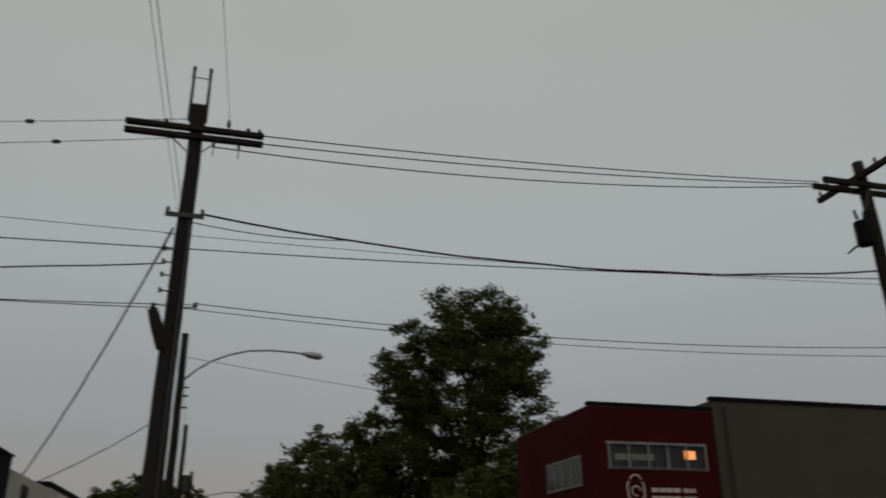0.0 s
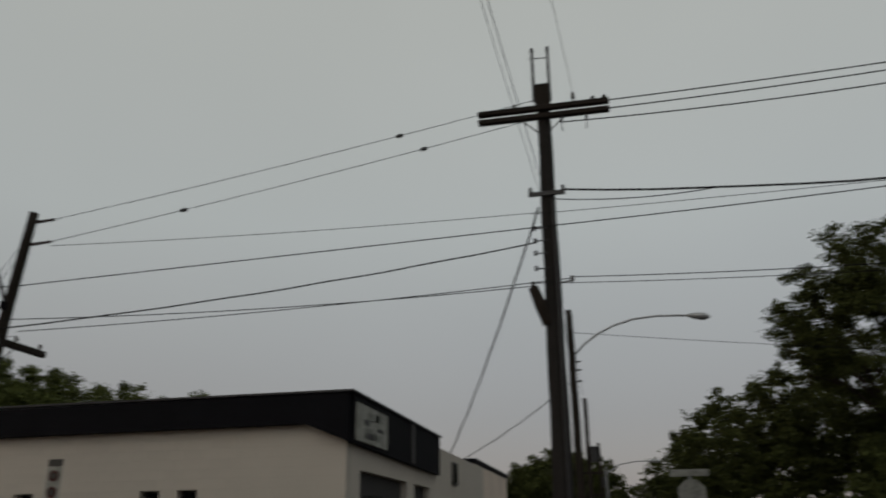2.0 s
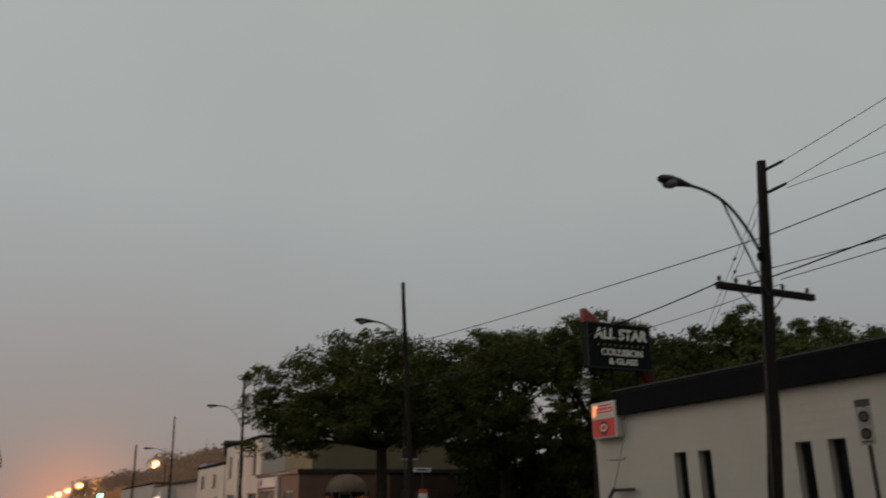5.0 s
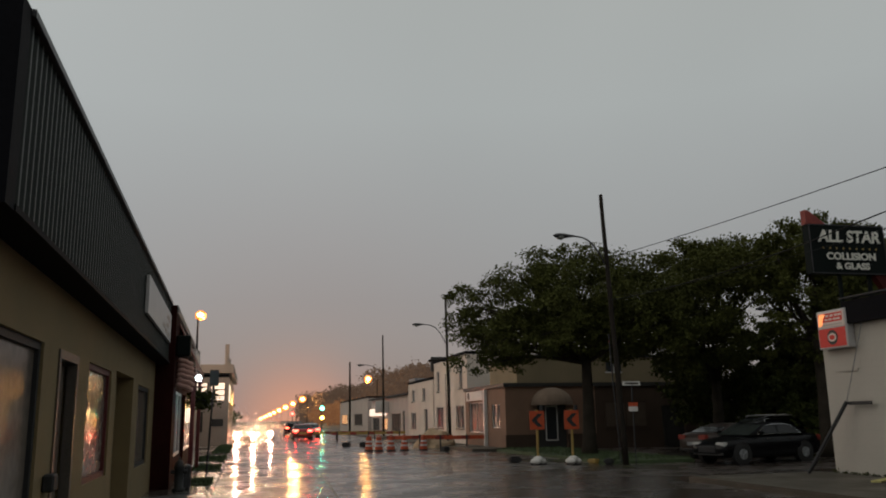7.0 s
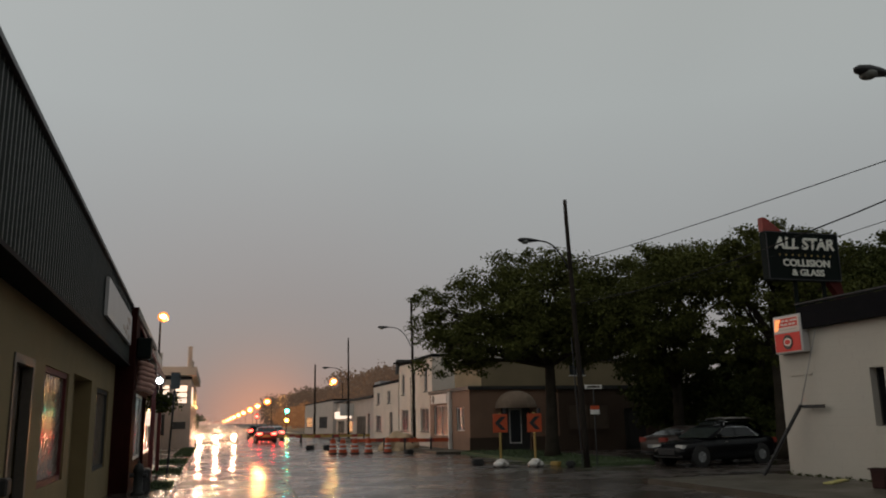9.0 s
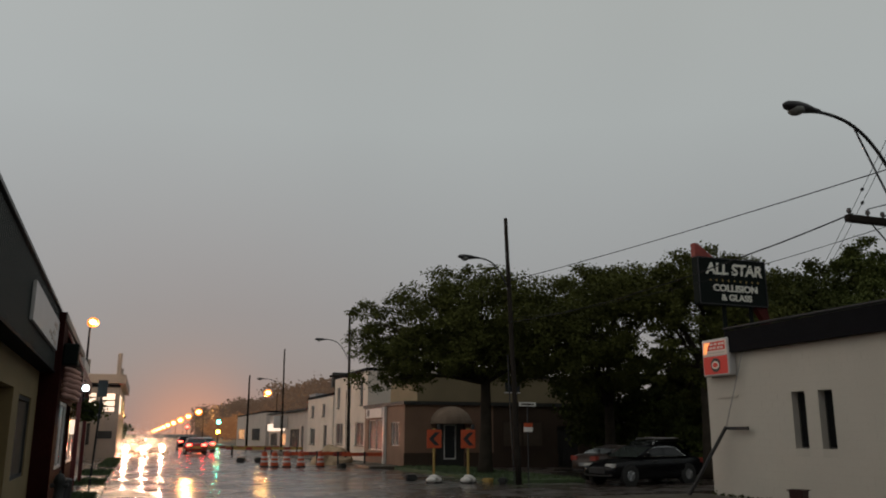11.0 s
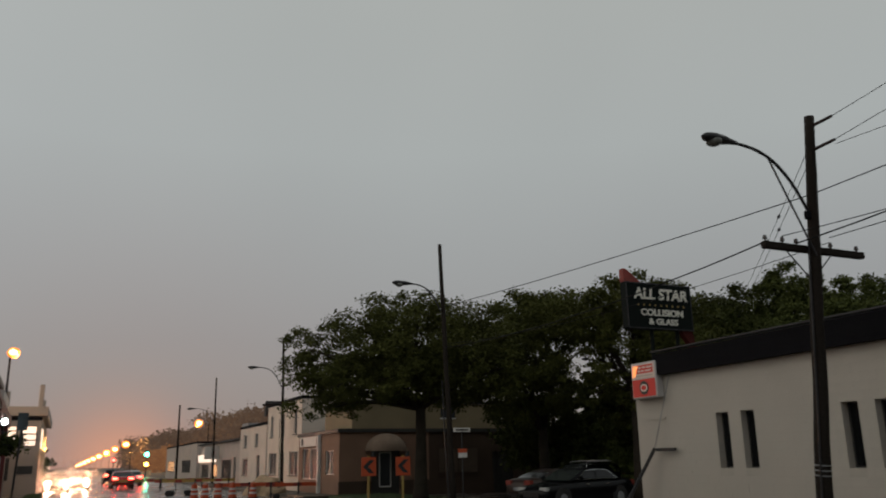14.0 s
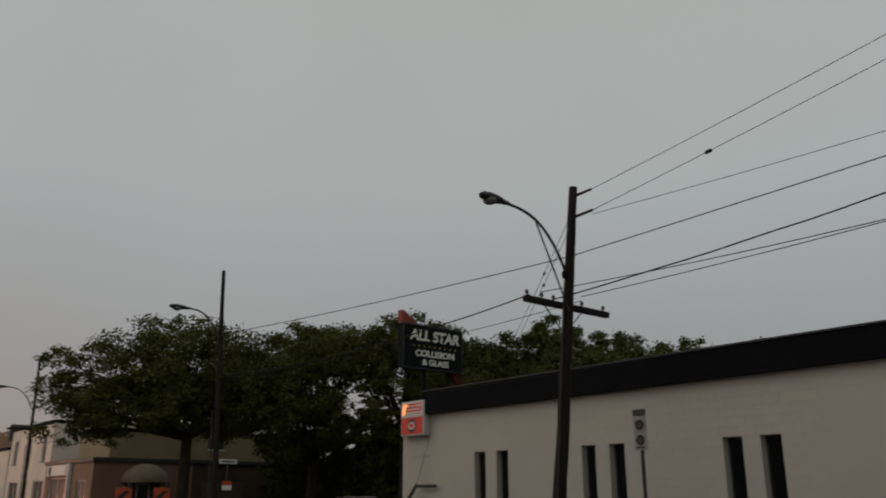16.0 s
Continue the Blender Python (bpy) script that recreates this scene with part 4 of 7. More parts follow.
t = thing("wooden_plank", "pale yellow plank lying on the wet pavement", "plank", (-17.15, 14.55, 0.13), turn=122)
part("board", (lambda b: (box(b, -0.62, 0.62, -0.11, 0.11, 0, 0.045), bevel(b, 0.008), b)[2])(bmesh.new()), "plank_yellow", t)
t = thing("storage_crate", "dark red-brown plastic crate standing by the white wall", "crate", (-15.45, 14.3, 0.13), turn=20)
part("body", (lambda b: (prism(b, [(-0.14, 0.0), (0.14, 0.0), (0.165, 0.40), (-0.165, 0.40)], "y", -0.15, 0.15), bevel(b, 0.015), b)[2])(bmesh.new()), "crate_brown", t)
part("rim", (lambda b: ([box(b, *q, 0.395, 0.43) for q in ((-0.19, 0.19, -0.18, -0.15), (-0.19, 0.19, 0.15, 0.18), (-0.19, -0.16, -0.15, 0.15), (0.16, 0.19, -0.15, 0.15))], b)[1])(bmesh.new()), "crate_brown", t)

# ---- parking sign on a post ----
ns = thing("parking_sign", "white parking sign on a steel post at the kerb", "sign", (-9.27, 13.2, 0.13))
part("post", (lambda b: (box(b, -0.03, 0.03, -0.02, 0.02, 0, 2.9), b)[1])(bmesh.new()), "dark_metal", ns)
part("plate", (lambda b: (box(b, -0.15, 0.15, -0.035, -0.022, 2.14, 2.78), bevel(b, 0.004), b)[2])(bmesh.new()), "sign_pale", ns)
part("top_plate", (lambda b: (box(b, -0.15, 0.15, -0.036, -0.022, 2.79, 2.92), b)[1])(bmesh.new()), "frame_dark", ns)
for z in (2.62, 2.33):
    part("ring", (lambda b: (bmesh.ops.create_cone(b, cap_ends=True, segments=20, radius1=0.1, radius2=0.1, depth=0.008, matrix=Matrix.Translation((0, -0.04, z)) @ Matrix.Rotation(math.pi / 2, 4, "X")), b)[1])(bmesh.new()), "sign_red_dull", ns)
    part("disc", (lambda b: (bmesh.ops.create_cone(b, cap_ends=True, segments=20, radius1=0.065, radius2=0.065, depth=0.008, matrix=Matrix.Translation((0, -0.044, z)) @ Matrix.Rotation(math.pi / 2, 4, "X")), b)[1])(bmesh.new()), "frame_dark", ns)
part("line", (lambda b: (box(b, -0.1, 0.1, -0.04, -0.035, 2.18, 2.21), b)[1])(bmesh.new()), "frame_dark", ns)
# ---------------- generic shopfront building ----------------
def building(name, label, x0, x1, y0, y1, z1, wall, face="-y", wins=(), doors=(), roof_lip=0.15, turn=0, at=None, lit=()):
    """A box building with thick walls whose street face (at y0) has real openings.
    wins and doors: (x0, x1, z0, z1)."""
    t = thing(name, label, "building", at or (0, 0, 0), turn=turn)
    b = bmesh.new()
    holed(b, x0, x1, 0, z1, y0, y0 + 0.25, list(wins) + list(doors))
    part("front_wall", b, wall, t)
    for nm, q in (("side_wall", (x0, x0 + 0.25, y0 + 0.25, y1)), ("side_wall", (x1 - 0.25, x1, y0 + 0.25, y1)), ("rear_wall", (x0 + 0.25, x1 - 0.25, y1 - 0.25, y1))):
        b = bmesh.new()
        box(b, *q, 0, z1)
        part(nm, b, wall, t)
    b = bmesh.new()
    box(b, x0 + 0.02, x1 - 0.02, y0 + 0.02, y1 - 0.02, z1, z1 + 0.06)
    part("roof", b, "roof", t)
    b = bmesh.new()
    box(b, x0 - 0.05, x1 + 0.05, y0 - 0.06, y0 + 0.2, z1 + 0.06, z1 + 0.06 + roof_lip)
    box(b, x1 - 0.2, x1 + 0.05, y0 + 0.2, y1, z1 + 0.06, z1 + 0.06 + roof_lip)
    part("coping", b, "fascia", t)
    for i, (a, c, d, e) in enumerate(wins):
        b = bmesh.new()
        f = 0.05
        for q in ((a, c, d, d + f), (a, c, e - f, e), (a, a + f, d + f, e - f), (c - f, c, d + f, e - f)):
            box(b, q[0] + 0.002, q[1] - 0.002, y0 + 0.06, y0 + 0.13, q[2], q[3])
        if c - a > 1.6:
            for k in range(1, int((c - a) / 0.8)):
                u = a + (c - a) * k / int((c - a) / 0.8)
                box(b, u - 0.025, u + 0.025, y0 + 0.06, y0 + 0.13, d + f, e - f)
        w = part("window", b, "frame_dark" if wall != "cream_wall" else "frame_white", t)
        b = bmesh.new()
        box(b, a + f, c - f, y0 + 0.09, y0 + 0.1, d + f, e - f)
        part("pane", b, "lit_window" if i in lit else "window", w)
        b = bmesh.new()
        box(b, a - 0.05, c + 0.05, y0 - 0.05, y0 + 0.06, d - 0.06, d)
        part("sill", b, "concrete", w)
    for a, c, d, e in doors:
        b = bmesh.new()
        box(b, a, c, y0 + 0.1, y0 + 0.16, d, e)
        dr = part("door", b, "frame_dark", t)
        b = bmesh.new()
        box(b, a + 0.15, c - 0.15, y0 + 0.085, y0 + 0.1, d + 0.9, e - 0.2)
        part("pane", b, "window", dr)
        b = bmesh.new()
        rod(b, (c - 0.1, y0 + 0.05, d + 0.95), (c - 0.1, y0 + 0.05, d + 1.2), 0.015, 0.015, 6)
        part("handle", b, "chrome", dr)
    return t


# ---- dark red shop across the cross street ----
rb = building("red_shop_building", "two-storey dark red painted shop with a strip window", 12.45, 16.95, 24.0, 31.0, 6.62, "red_brick",
              wins=[(13.05, 16.52, 4.7, 5.45)], doors=[(13.4, 14.6, 0.13, 2.4)], roof_lip=0.1)
part("strip_frame", (lambda b: ([box(b, *q) for q in [(12.98, 16.59, 23.965, 23.998, 4.63, 4.71), (12.98, 16.59, 23.965, 23.998, 5.44, 5.52)] + [(13.02 + k * 0.70, 13.09 + k * 0.70, 23.975, 23.998, 4.71, 5.44) for k in range(6)]], b)[1])(bmesh.new()), "sign_grey", rb, "dull grey mullioned window frame")
part("lit_lamp", (lambda b: (box(b, 15.82, 16.22, 24.076, 24.088, 5.02, 5.3), b)[1])(bmesh.new()), "box_bulb", rb, "warm lamp behind the strip window")
part("blind", (lambda b: (box(b, 13.3, 14.7, 24.078, 24.088, 4.95, 5.15), b)[1])(bmesh.new()), "sign_grey", rb)
jar = [(13.66, 4.26), (13.60, 4.18), (13.60, 3.84), (13.66, 3.74), (13.8, 3.70), (14.0, 3.70), (14.12, 3.74), (14.18, 3.84), (14.18, 4.18), (14.12, 4.26)]
part("emblem", (lambda b: (tube(b, [(x, 23.965, z) for x, z in jar], 0.03, 6), tube(b, [(13.68, 23.965, 4.34), (13.78, 23.965, 4.44), (13.89, 23.965, 4.48), (14.0, 23.965, 4.44), (14.1, 23.965, 4.34)], 0.03, 6), tube(b, [(13.89 + 0.15 * math.cos(a * 0.5), 23.965, 3.97 + 0.15 * math.sin(a * 0.5)) for a in range(11)], 0.025, 6), b)[3])(bmesh.new()), "pale_grey", rb, "pale painted jar emblem")
for i, (x0, x1) in enumerate(((14.45, 14.7), (14.72, 14.95), (14.97, 15.2), (15.22, 15.5), (15.6, 15.75), (15.77, 15.9), (15.92, 16.05))):
    part("letter_bar", (lambda b: (box(b, x0, x1 - 0.03, 23.97, 23.996, 3.95, 4.08), b)[1])(bmesh.new()), "pale_grey", rb)
    part("letter_bar", (lambda b: (box(b, x0, x1 - 0.03, 23.97, 23.996, 3.7, 3.83), b)[1])(bmesh.new()), "pale_grey", rb)
for y0 in (24.9, 25.65, 26.4, 27.15):
    sw = part("side_window", (lambda b: (box(b, 12.42, 12.452, y0, y0 + 0.68, 4.25, 5.1), b)[1])(bmesh.new()), "car_glass", rb)
    part("window_trim", (lambda b: ([box(b, 12.40, 12.449, *q) for q in ((y0 - 0.035, y0 + 0.715, 4.18, 4.25), (y0 - 0.035, y0 + 0.715, 5.1, 5.17), (y0 - 0.035, y0, 4.25, 5.1), (y0 + 0.68, y0 + 0.715, 4.25, 5.1))], b)[1])(bmesh.new()), "sign_grey", sw)
ob_ = building("olive_building", "large plain olive rendered hall beside the red shop", 16.97, 45, 23.9, 45, 6.95, "olive", roof_lip=0.12)
part("downpipe", (lambda b: (rod(b, (17.4, 23.8, 0.2), (17.4, 23.8, 6.8), 0.05, 0.05, 8), b)[1])(bmesh.new()), "dark_metal", ob_)

# ---- shed behind the white building ----
building("pale_shed", "pale grey shed behind the white workshop", -12.0, -4.8, 31.6, 40.0, 4.4, "cream_wall")

# ---- brown corner shop with a rounded awning ----
br = thing("brown_shop_building", "brown rendered corner shop with a tan upper storey", "building", (0, 0, 0))
b = bmesh.new()
holed(b, -51.5, -43.0, 0, 3.15, 13.4, 13.65, [(-45.6, -44.0, 0.9, 2.2), (-50.6, -47.4, 0.6, 2.4)])
part("front_wall", b, "brown_wall", br)
b = bmesh.new()
for y0, y1, z0, z1 in ((13.65, 15.2, 0, 3.15), (15.2, 16.9, 2.15, 3.15), (16.9, 18.6, 0, 3.15)):
    box(b, -43.25, -43.0, y0, y1, z0, z1)
part("side_wall", b, "brown_wall", br)
# farther length of the wall, its brown darkened for the trees' shade
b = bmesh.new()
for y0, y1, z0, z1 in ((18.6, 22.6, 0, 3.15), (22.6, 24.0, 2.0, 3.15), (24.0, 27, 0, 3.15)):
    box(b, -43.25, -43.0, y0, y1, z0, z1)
part("side_wall", b, "brown_dark", br, "brown side wall with tree shade in its colour")
b = bmesh.new()
box(b, -43.2, -43.14, 22.6, 24.0, 0, 2.0)
yd = part("yard_door", b, "frame_dark", br, "dark recessed yard door")
for k in range(4):
    b = bmesh.new()
    box(b, -43.138, -43.12, 22.64 + k * 0.34, 22.94 + k * 0.34, 0.08, 1.95)
    part("board", b, "frame_dark", yd)
b = bmesh.new()
box(b, -42.998, -42.96, 19.2, 21.6, 0.9, 2.2)
bw = part("boarded_window", b, "boarding", br, "shop window closed with dull boarding")
b = bmesh.new()
for q in ((19.1, 21.7, 0.82, 0.9), (19.1, 21.7, 2.2, 2.28), (19.1, 19.2, 0.9, 2.2), (21.6, 21.7, 0.9, 2.2), (20.36, 20.42, 0.9, 2.2)):
    box(b, -42.998, -42.94, *q)
part("window_frame", b, "brown_dark", bw)
b = bmesh.new()
for y0, y1 in ((13.36, 15.2), (16.9, 22.6), (24.0, 27.0)):
    box(b, -42.998, -42.93, y0, y1, -0.02, 0.55)
part("plinth", b, "brown_dark", br, "dark brown painted plinth")
b = bmesh.new()
box(b, -51.5, -43.25, 26.7, 27, 0, 3.1)
box(b, -51.5, -51.25, 13.65, 26.7, 0, 3.1)
part("rear_wall", b, "brown_wall", br)
b = bmesh.new()
box(b, -51.45, -43.05, 13.45, 26.9, 3.15, 3.2)
part("roof", b, "roof", br)
b = bmesh.new()
box(b, -51.6, -42.9, 13.3, 13.42, 3.1, 3.3)
box(b, -43.02, -42.9, 13.42, 27, 3.1, 3.3)
part("band", b, "frame_dark", br)
b = bmesh.new()
holed(b, -48.5, -43.3, 3.2, 4.72, 14.2, 14.4, [])
box(b, -43.5, -43.3, 14.4, 26.5, 3.2, 4.72)
box(b, -48.5, -48.3, 14.4, 26.5, 3.2, 4.72)
part("upper_storey", b, "tan_wall", br, "tan rendered set-back upper storey")
b = bmesh.new()
box(b, -48.6, -43.2, 14.1, 26.6, 4.72, 4.85)
part("upper_roof", b, "roof", br)
for y0 in (19.5, 23.0):
    b = bmesh.new()
    box(b, -43.3, -43.27, y0, y0 + 0.9, 3.9, 4.5)
    part("window", b, "window", br)
    b = bmesh.new()
    for q in ((y0 - 0.05, y0 + 0.95, 3.84, 3.9), (y0 - 0.05, y0 + 0.95, 4.5, 4.55), (y0 + 0.42, y0 + 0.48, 3.9, 4.5)):
        box(b, -43.3, -43.25, *q)
    part("window_frame", b, "frame_white", br)
b = bmesh.new()
box(b, -43.2, -43.16, 15.2, 16.9, 0.05, 2.15)
d_ = part("door", b, "frame_dark", br, "dark recessed shop door")
b = bmesh.new()
for q in ((15.75, 16.35, 0.3, 2.0),):
    box(b, -43.155, -43.14, *q)
part("pane", b, "window", d_)
b = bmesh.new()
for q in ((15.7, 15.75, 0.2, 2.05), (16.35, 16.4, 0.2, 2.05), (15.75, 16.35, 2.0, 2.05), (15.75, 16.35, 0.2, 0.26)):
    box(b, -43.16, -43.1, *q)
part("door_frame", b, "frame_white", d_)
b = bmesh.new()
bmesh.ops.create_uvsphere(b, u_segments=24, v_segments=16, radius=1, matrix=Matrix.Translation((-43.0, 16.05, 2.1)) @ Matrix.Diagonal((1.0, 1.2, 0.95, 1)))
bmesh.ops.bisect_plane(b, geom=b.verts[:] + b.edges[:] + b.faces[:], plane_co=(-43.0, 0, 0), plane_no=(-1, 0, 0), clear_outer=True)
bmesh.ops.bisect_plane(b, geom=b.verts[:] + b.edges[:] + b.faces[:], plane_co=(0, 0, 2.1), plane_no=(0, 0, -1), clear_outer=True)
part("awning", b, "awning_tan", br, "rounded pale canvas awning over the door")
for a, c, z0, z1 in ((-45.6, -44.0, 0.9, 2.2), (-50.6, -47.4, 0.6, 2.4)):
    b = bmesh.new()
    box(b, a, c, 13.52, 13.54, z0, z1)
    w = part("window", b, "window", br)
    b = bmesh.new()
    for q in ((a, c, z0, z0 + 0.06), (a, c, z1 - 0.06, z1), (a, a + 0.06, z0 + 0.06, z1 - 0.06), (c - 0.06, c, z0 + 0.06, z1 - 0.06), ((a + c) / 2 - 0.03, (a + c) / 2 + 0.03, z0 + 0.06, z1 - 0.06)):
        box(b, q[0], q[1], 13.46, 13.52, q[2], q[3])
    part("window_frame", b, "frame_white", w)
b = bmesh.new()
box(b, -50.8, -47.2, 13.28, 13.39, 2.5, 3.05)
part("shop_sign", b, "frame_white", br, "white shop sign board with a dark round mark")
b = bmesh.new()
bmesh.ops.create_cone(b, cap_ends=True, segments=20, radius1=0.22, radius2=0.22, depth=0.02, matrix=Matrix.Translation((-50.2, 13.26, 2.78)) @ Matrix.Rotation(math.pi / 2, 4, "X"))
part("mark", b, "frame_dark", br)
b = bmesh.new()
box(b, -46.7, -46.45, 13.2, 13.38, 0.1, 3.1)
part("pilaster", b, "frame_white", br)
b = bmesh.new()
box(b, -49.6, -48.5, 16.0, 17.2, 4.86, 5.5)
part("roof_hatch", b, "cream_wall", br)

# ---- cream and white houses further on ----
cr = building("cream_building", "two-storey cream rendered house with tall sash windows", -61.5, -51.7, 13.6, 26, 5.55, "cream_wall",
              wins=[(-60.6, -59.7, 3.4, 4.9), (-57.2, -56.3, 3.4, 4.9), (-53.8, -52.9, 3.4, 4.9), (-60.8, -58.5, 0.8, 2.3), (-54.8, -52.6, 0.8, 2.3)], doors=[(-57.3, -56.2, 0.13, 2.3)])
b = bmesh.new()
prism(b, [(-62.0, 5.0), (-61.5, 5.0), (-61.5, 6.1), (-61.9, 5.9)], "y", 13.4, 26)
part("gable", b, "roof", cr)
building("white_house", "small white two-storey house with square windows", -72, -61.9, 13.6, 24, 4.4, "cream_wall",
         wins=[(-70.5, -69.2, 2.9, 3.9), (-66, -64.8, 2.9, 3.9), (-70.8, -68.6, 0.7, 2.0)], doors=[(-65.2, -64.0, 0.13, 2.2)])
sh = building("grey_shop_row", "low grey shop row with a lit sign", -96, -72.3, 13.8, 30, 3.6, "pale_grey",
              wins=[(-95, -90, 0.4, 1.6), (-88, -84.6, 0.4, 1.6), (-82, -77, 0.4, 2.0)], doors=[(-76, -74.8, 0.13, 2.2)], lit=(1,))
b = bmesh.new()
prism(b, [(13.5, 3.62), (13.5, 3.75), (22, 4.5), (30.2, 3.75), (30.2, 3.62)], "x", -96.2, -72.2)
part("pitched_roof", b, "roof", sh)
b = bmesh.new()
box(b, -95.5, -85.2, 13.5, 13.78, 1.85, 2.6)
part("lit_sign", b, "lit_sign", sh, "bright white lit shop sign")
b = bmesh.new()
box(b, -83.9, -83.7, 12.4, 13.79, 2.1, 3.3)
part("hanging_sign", b, "frame_white", sh)
b = bmesh.new()
box(b, -79, -76, 15, 17, 3.9, 5.2)
part("roof_unit", b, "grey_metal", sh)
building("far_shop", "far low grey building along the street", -130, -99, 13.8, 30, 4.0, "pale_grey", wins=[(-128, -120, 0.8, 2.2), (-112, -104, 0.8, 2.2)], lit=(0,))

# ---------------- near left side: green-clad shop ----------------
T = 1.3
lb = thing("green_shop_building", "olive stucco shop under a dark green ribbed metal fascia", "building", (0, 0, 0), turn=T)
LW = [(-9.25, -6.6, 0.72, 2.33), (-14.33, -12.1, 0.71, 2.33), (-20.95, -18.47, 0.59, 2.3)]
LD = [(-11.22, -10.0, 0.13, 2.33)]
LN = [(-17.5, -14.9, 0.13, 2.38)]
b = bmesh.new()
holed(b, -22.25, -6.12, 0, 4.4, -2.2, -1.9, LW + LD + LN)
part("street_wall", b, "stucco", lb, "olive stucco wall with storefront windows")
b = bmesh.new()
box(b, -22.25, -21.95, -9, -2.2, 0, 4.4)
box(b, -6.42, -6.12, -9, -2.2, 0, 4.4)
box(b, -21.95, -6.42, -9.3, -9, 0, 4.4)
part("rear_wall", b, "stucco", lb)
b = bmesh.new()
box(b, -22.2, -6.17, -9.2, -1.95, 4.4, 4.5)
part("roof", b, "roof", lb)
b = bmesh.new()
box(b, -17.55, -14.85, -2.3, -2.202, 0.1, 2.45)
part("recess_back", b, "stucco", lb, "stucco back of a bricked-up shallow doorway")
# added dark wall whose colour stands for the unlit shop inside
b = bmesh.new()
box(b, -21.9, -6.45, -4.4, -4.3, 0.1, 4.3)
part("inner_wall", b, "frame_dark", lb)
# ribbed cladding: a stepped profile drawn up the fascia
b = bmesh.new()
prof = []
x = -22.25
while x < -6.5:
    prof += [(x, -1.62), (x + 0.10, -1.62), (x + 0.115, -1.59), (x + 0.155, -1.59), (x + 0.17, -1.62)]
    x += 0.17
lo = [b.verts.new((u, v, 3.04)) for u, v in prof]
hi = [b.verts.new((u, v, 4.48)) for u, v in prof]
for i in range(len(prof) - 1):
    b.faces.new((lo[i], lo[i + 1], hi[i + 1], hi[i]))
part("ribbed_cladding", b, "green_siding", lb, "dark green ribbed metal cladding")
b = bmesh.new()
box(b, -22.25, -6.3, -1.88, -1.64, 3.05, 4.47)
part("fascia_core", b, "fascia", lb)
b = bmesh.new()
box(b, -22.3, -6.3, -1.9, -1.54, 4.48, 4.54)
part("coping", b, "dark_metal", lb, "thin dark metal coping strip")
b = bmesh.new()
box(b, -22.3, -6.3, -1.895, -1.56, 2.99, 3.04)
part("soffit", b, "fascia", lb)
b = bmesh.new()
box(b, -6.296, -6.05, -5.2, -1.57, 2.99, 4.53)
part("end_return", b, "fascia", lb, "plain black return of the fascia round the corner")
b = bmesh.new()
box(b, -21.5, -15.6, -1.578, -1.52, 3.45, 4.14)
sp = part("sign_panel", b, "white_metal", lb, "blank pale sign panel with worn lettering")
rnd = random.Random(8)
for i in range(7):
    b = bmesh.new()
    x0, z0 = -21.3 + rnd.random() * 1.6, 3.52 + rnd.random() * 0.42
    box(b, x0, x0 + 0.3 + rnd.random() * 0.5, -1.518, -1.512, z0, z0 + 0.08)
    part("sign_bar", b, "pale_grey", sp)
for i, (a, c, d, e) in enumerate(LW):
    b = bmesh.new()
    f = 0.08
    for q in ((a, c, d, d + f), (a, c, e - f, e), (a, a + f, d + f, e - f), (c - f, c, d + f, e - f)):
        box(b, q[0] + 0.002, q[1] - 0.002, -2.02, -1.93, q[2], q[3])
    w = part("window", b, "red_wall" if i == 1 else "black", lb, "storefront window in a dark frame")
    b = bmesh.new()
    box(b, a + f, c - f, -1.99, -1.975, d + f, e - f)
    part("pane", b, "storefront", w)
for a, c, d, e in LD:
    b = bmesh.new()
    for q in ((a, a + 0.1, d, e), (c - 0.1, c, d, e), (a + 0.1, c - 0.1, e - 0.1, e)):
        box(b, q[0], q[1], -2.0, -1.88, q[2], q[3])
    w = part("door", b, "frame_steel", lb, "glazed metal shop door")
    b = bmesh.new()
    box(b, a + 0.1, c - 0.1, -2.06, -2.03, d, e - 0.1)
    part("pane", b, "storefront", w)
    b = bmesh.new()
    rod(b, (c - 0.25, -1.98, 0.9), (c - 0.25, -1.98, 1.4), 0.02, 0.02, 8)
    part("handle", b, "chrome", w)
b = bmesh.new()
box(b, -9.86, -9.62, -1.9, -1.78, 0.82, 1.0)
bevel(b, 0.02)
part("meter_box", b, "black", lb)
t = thing("mailbox", "small dark steel meter cabinet on the pavement", "cabinet", (-22.0, -1.95, 0.13))
part("body", (lambda b: (rod(b, (0, 0.35, 0), (0, 0.35, 0.6), 0.2, 0.2, 14), bevel(b, 0.04), b)[2])(bmesh.new()), "dark_metal", t)

# plain neighbour, set back from the pavement
building("rear_shop", "plain olive stucco shop set back from the pavement", -5.9, 14.0, -14.0, -6.2, 4.2, "stucco")

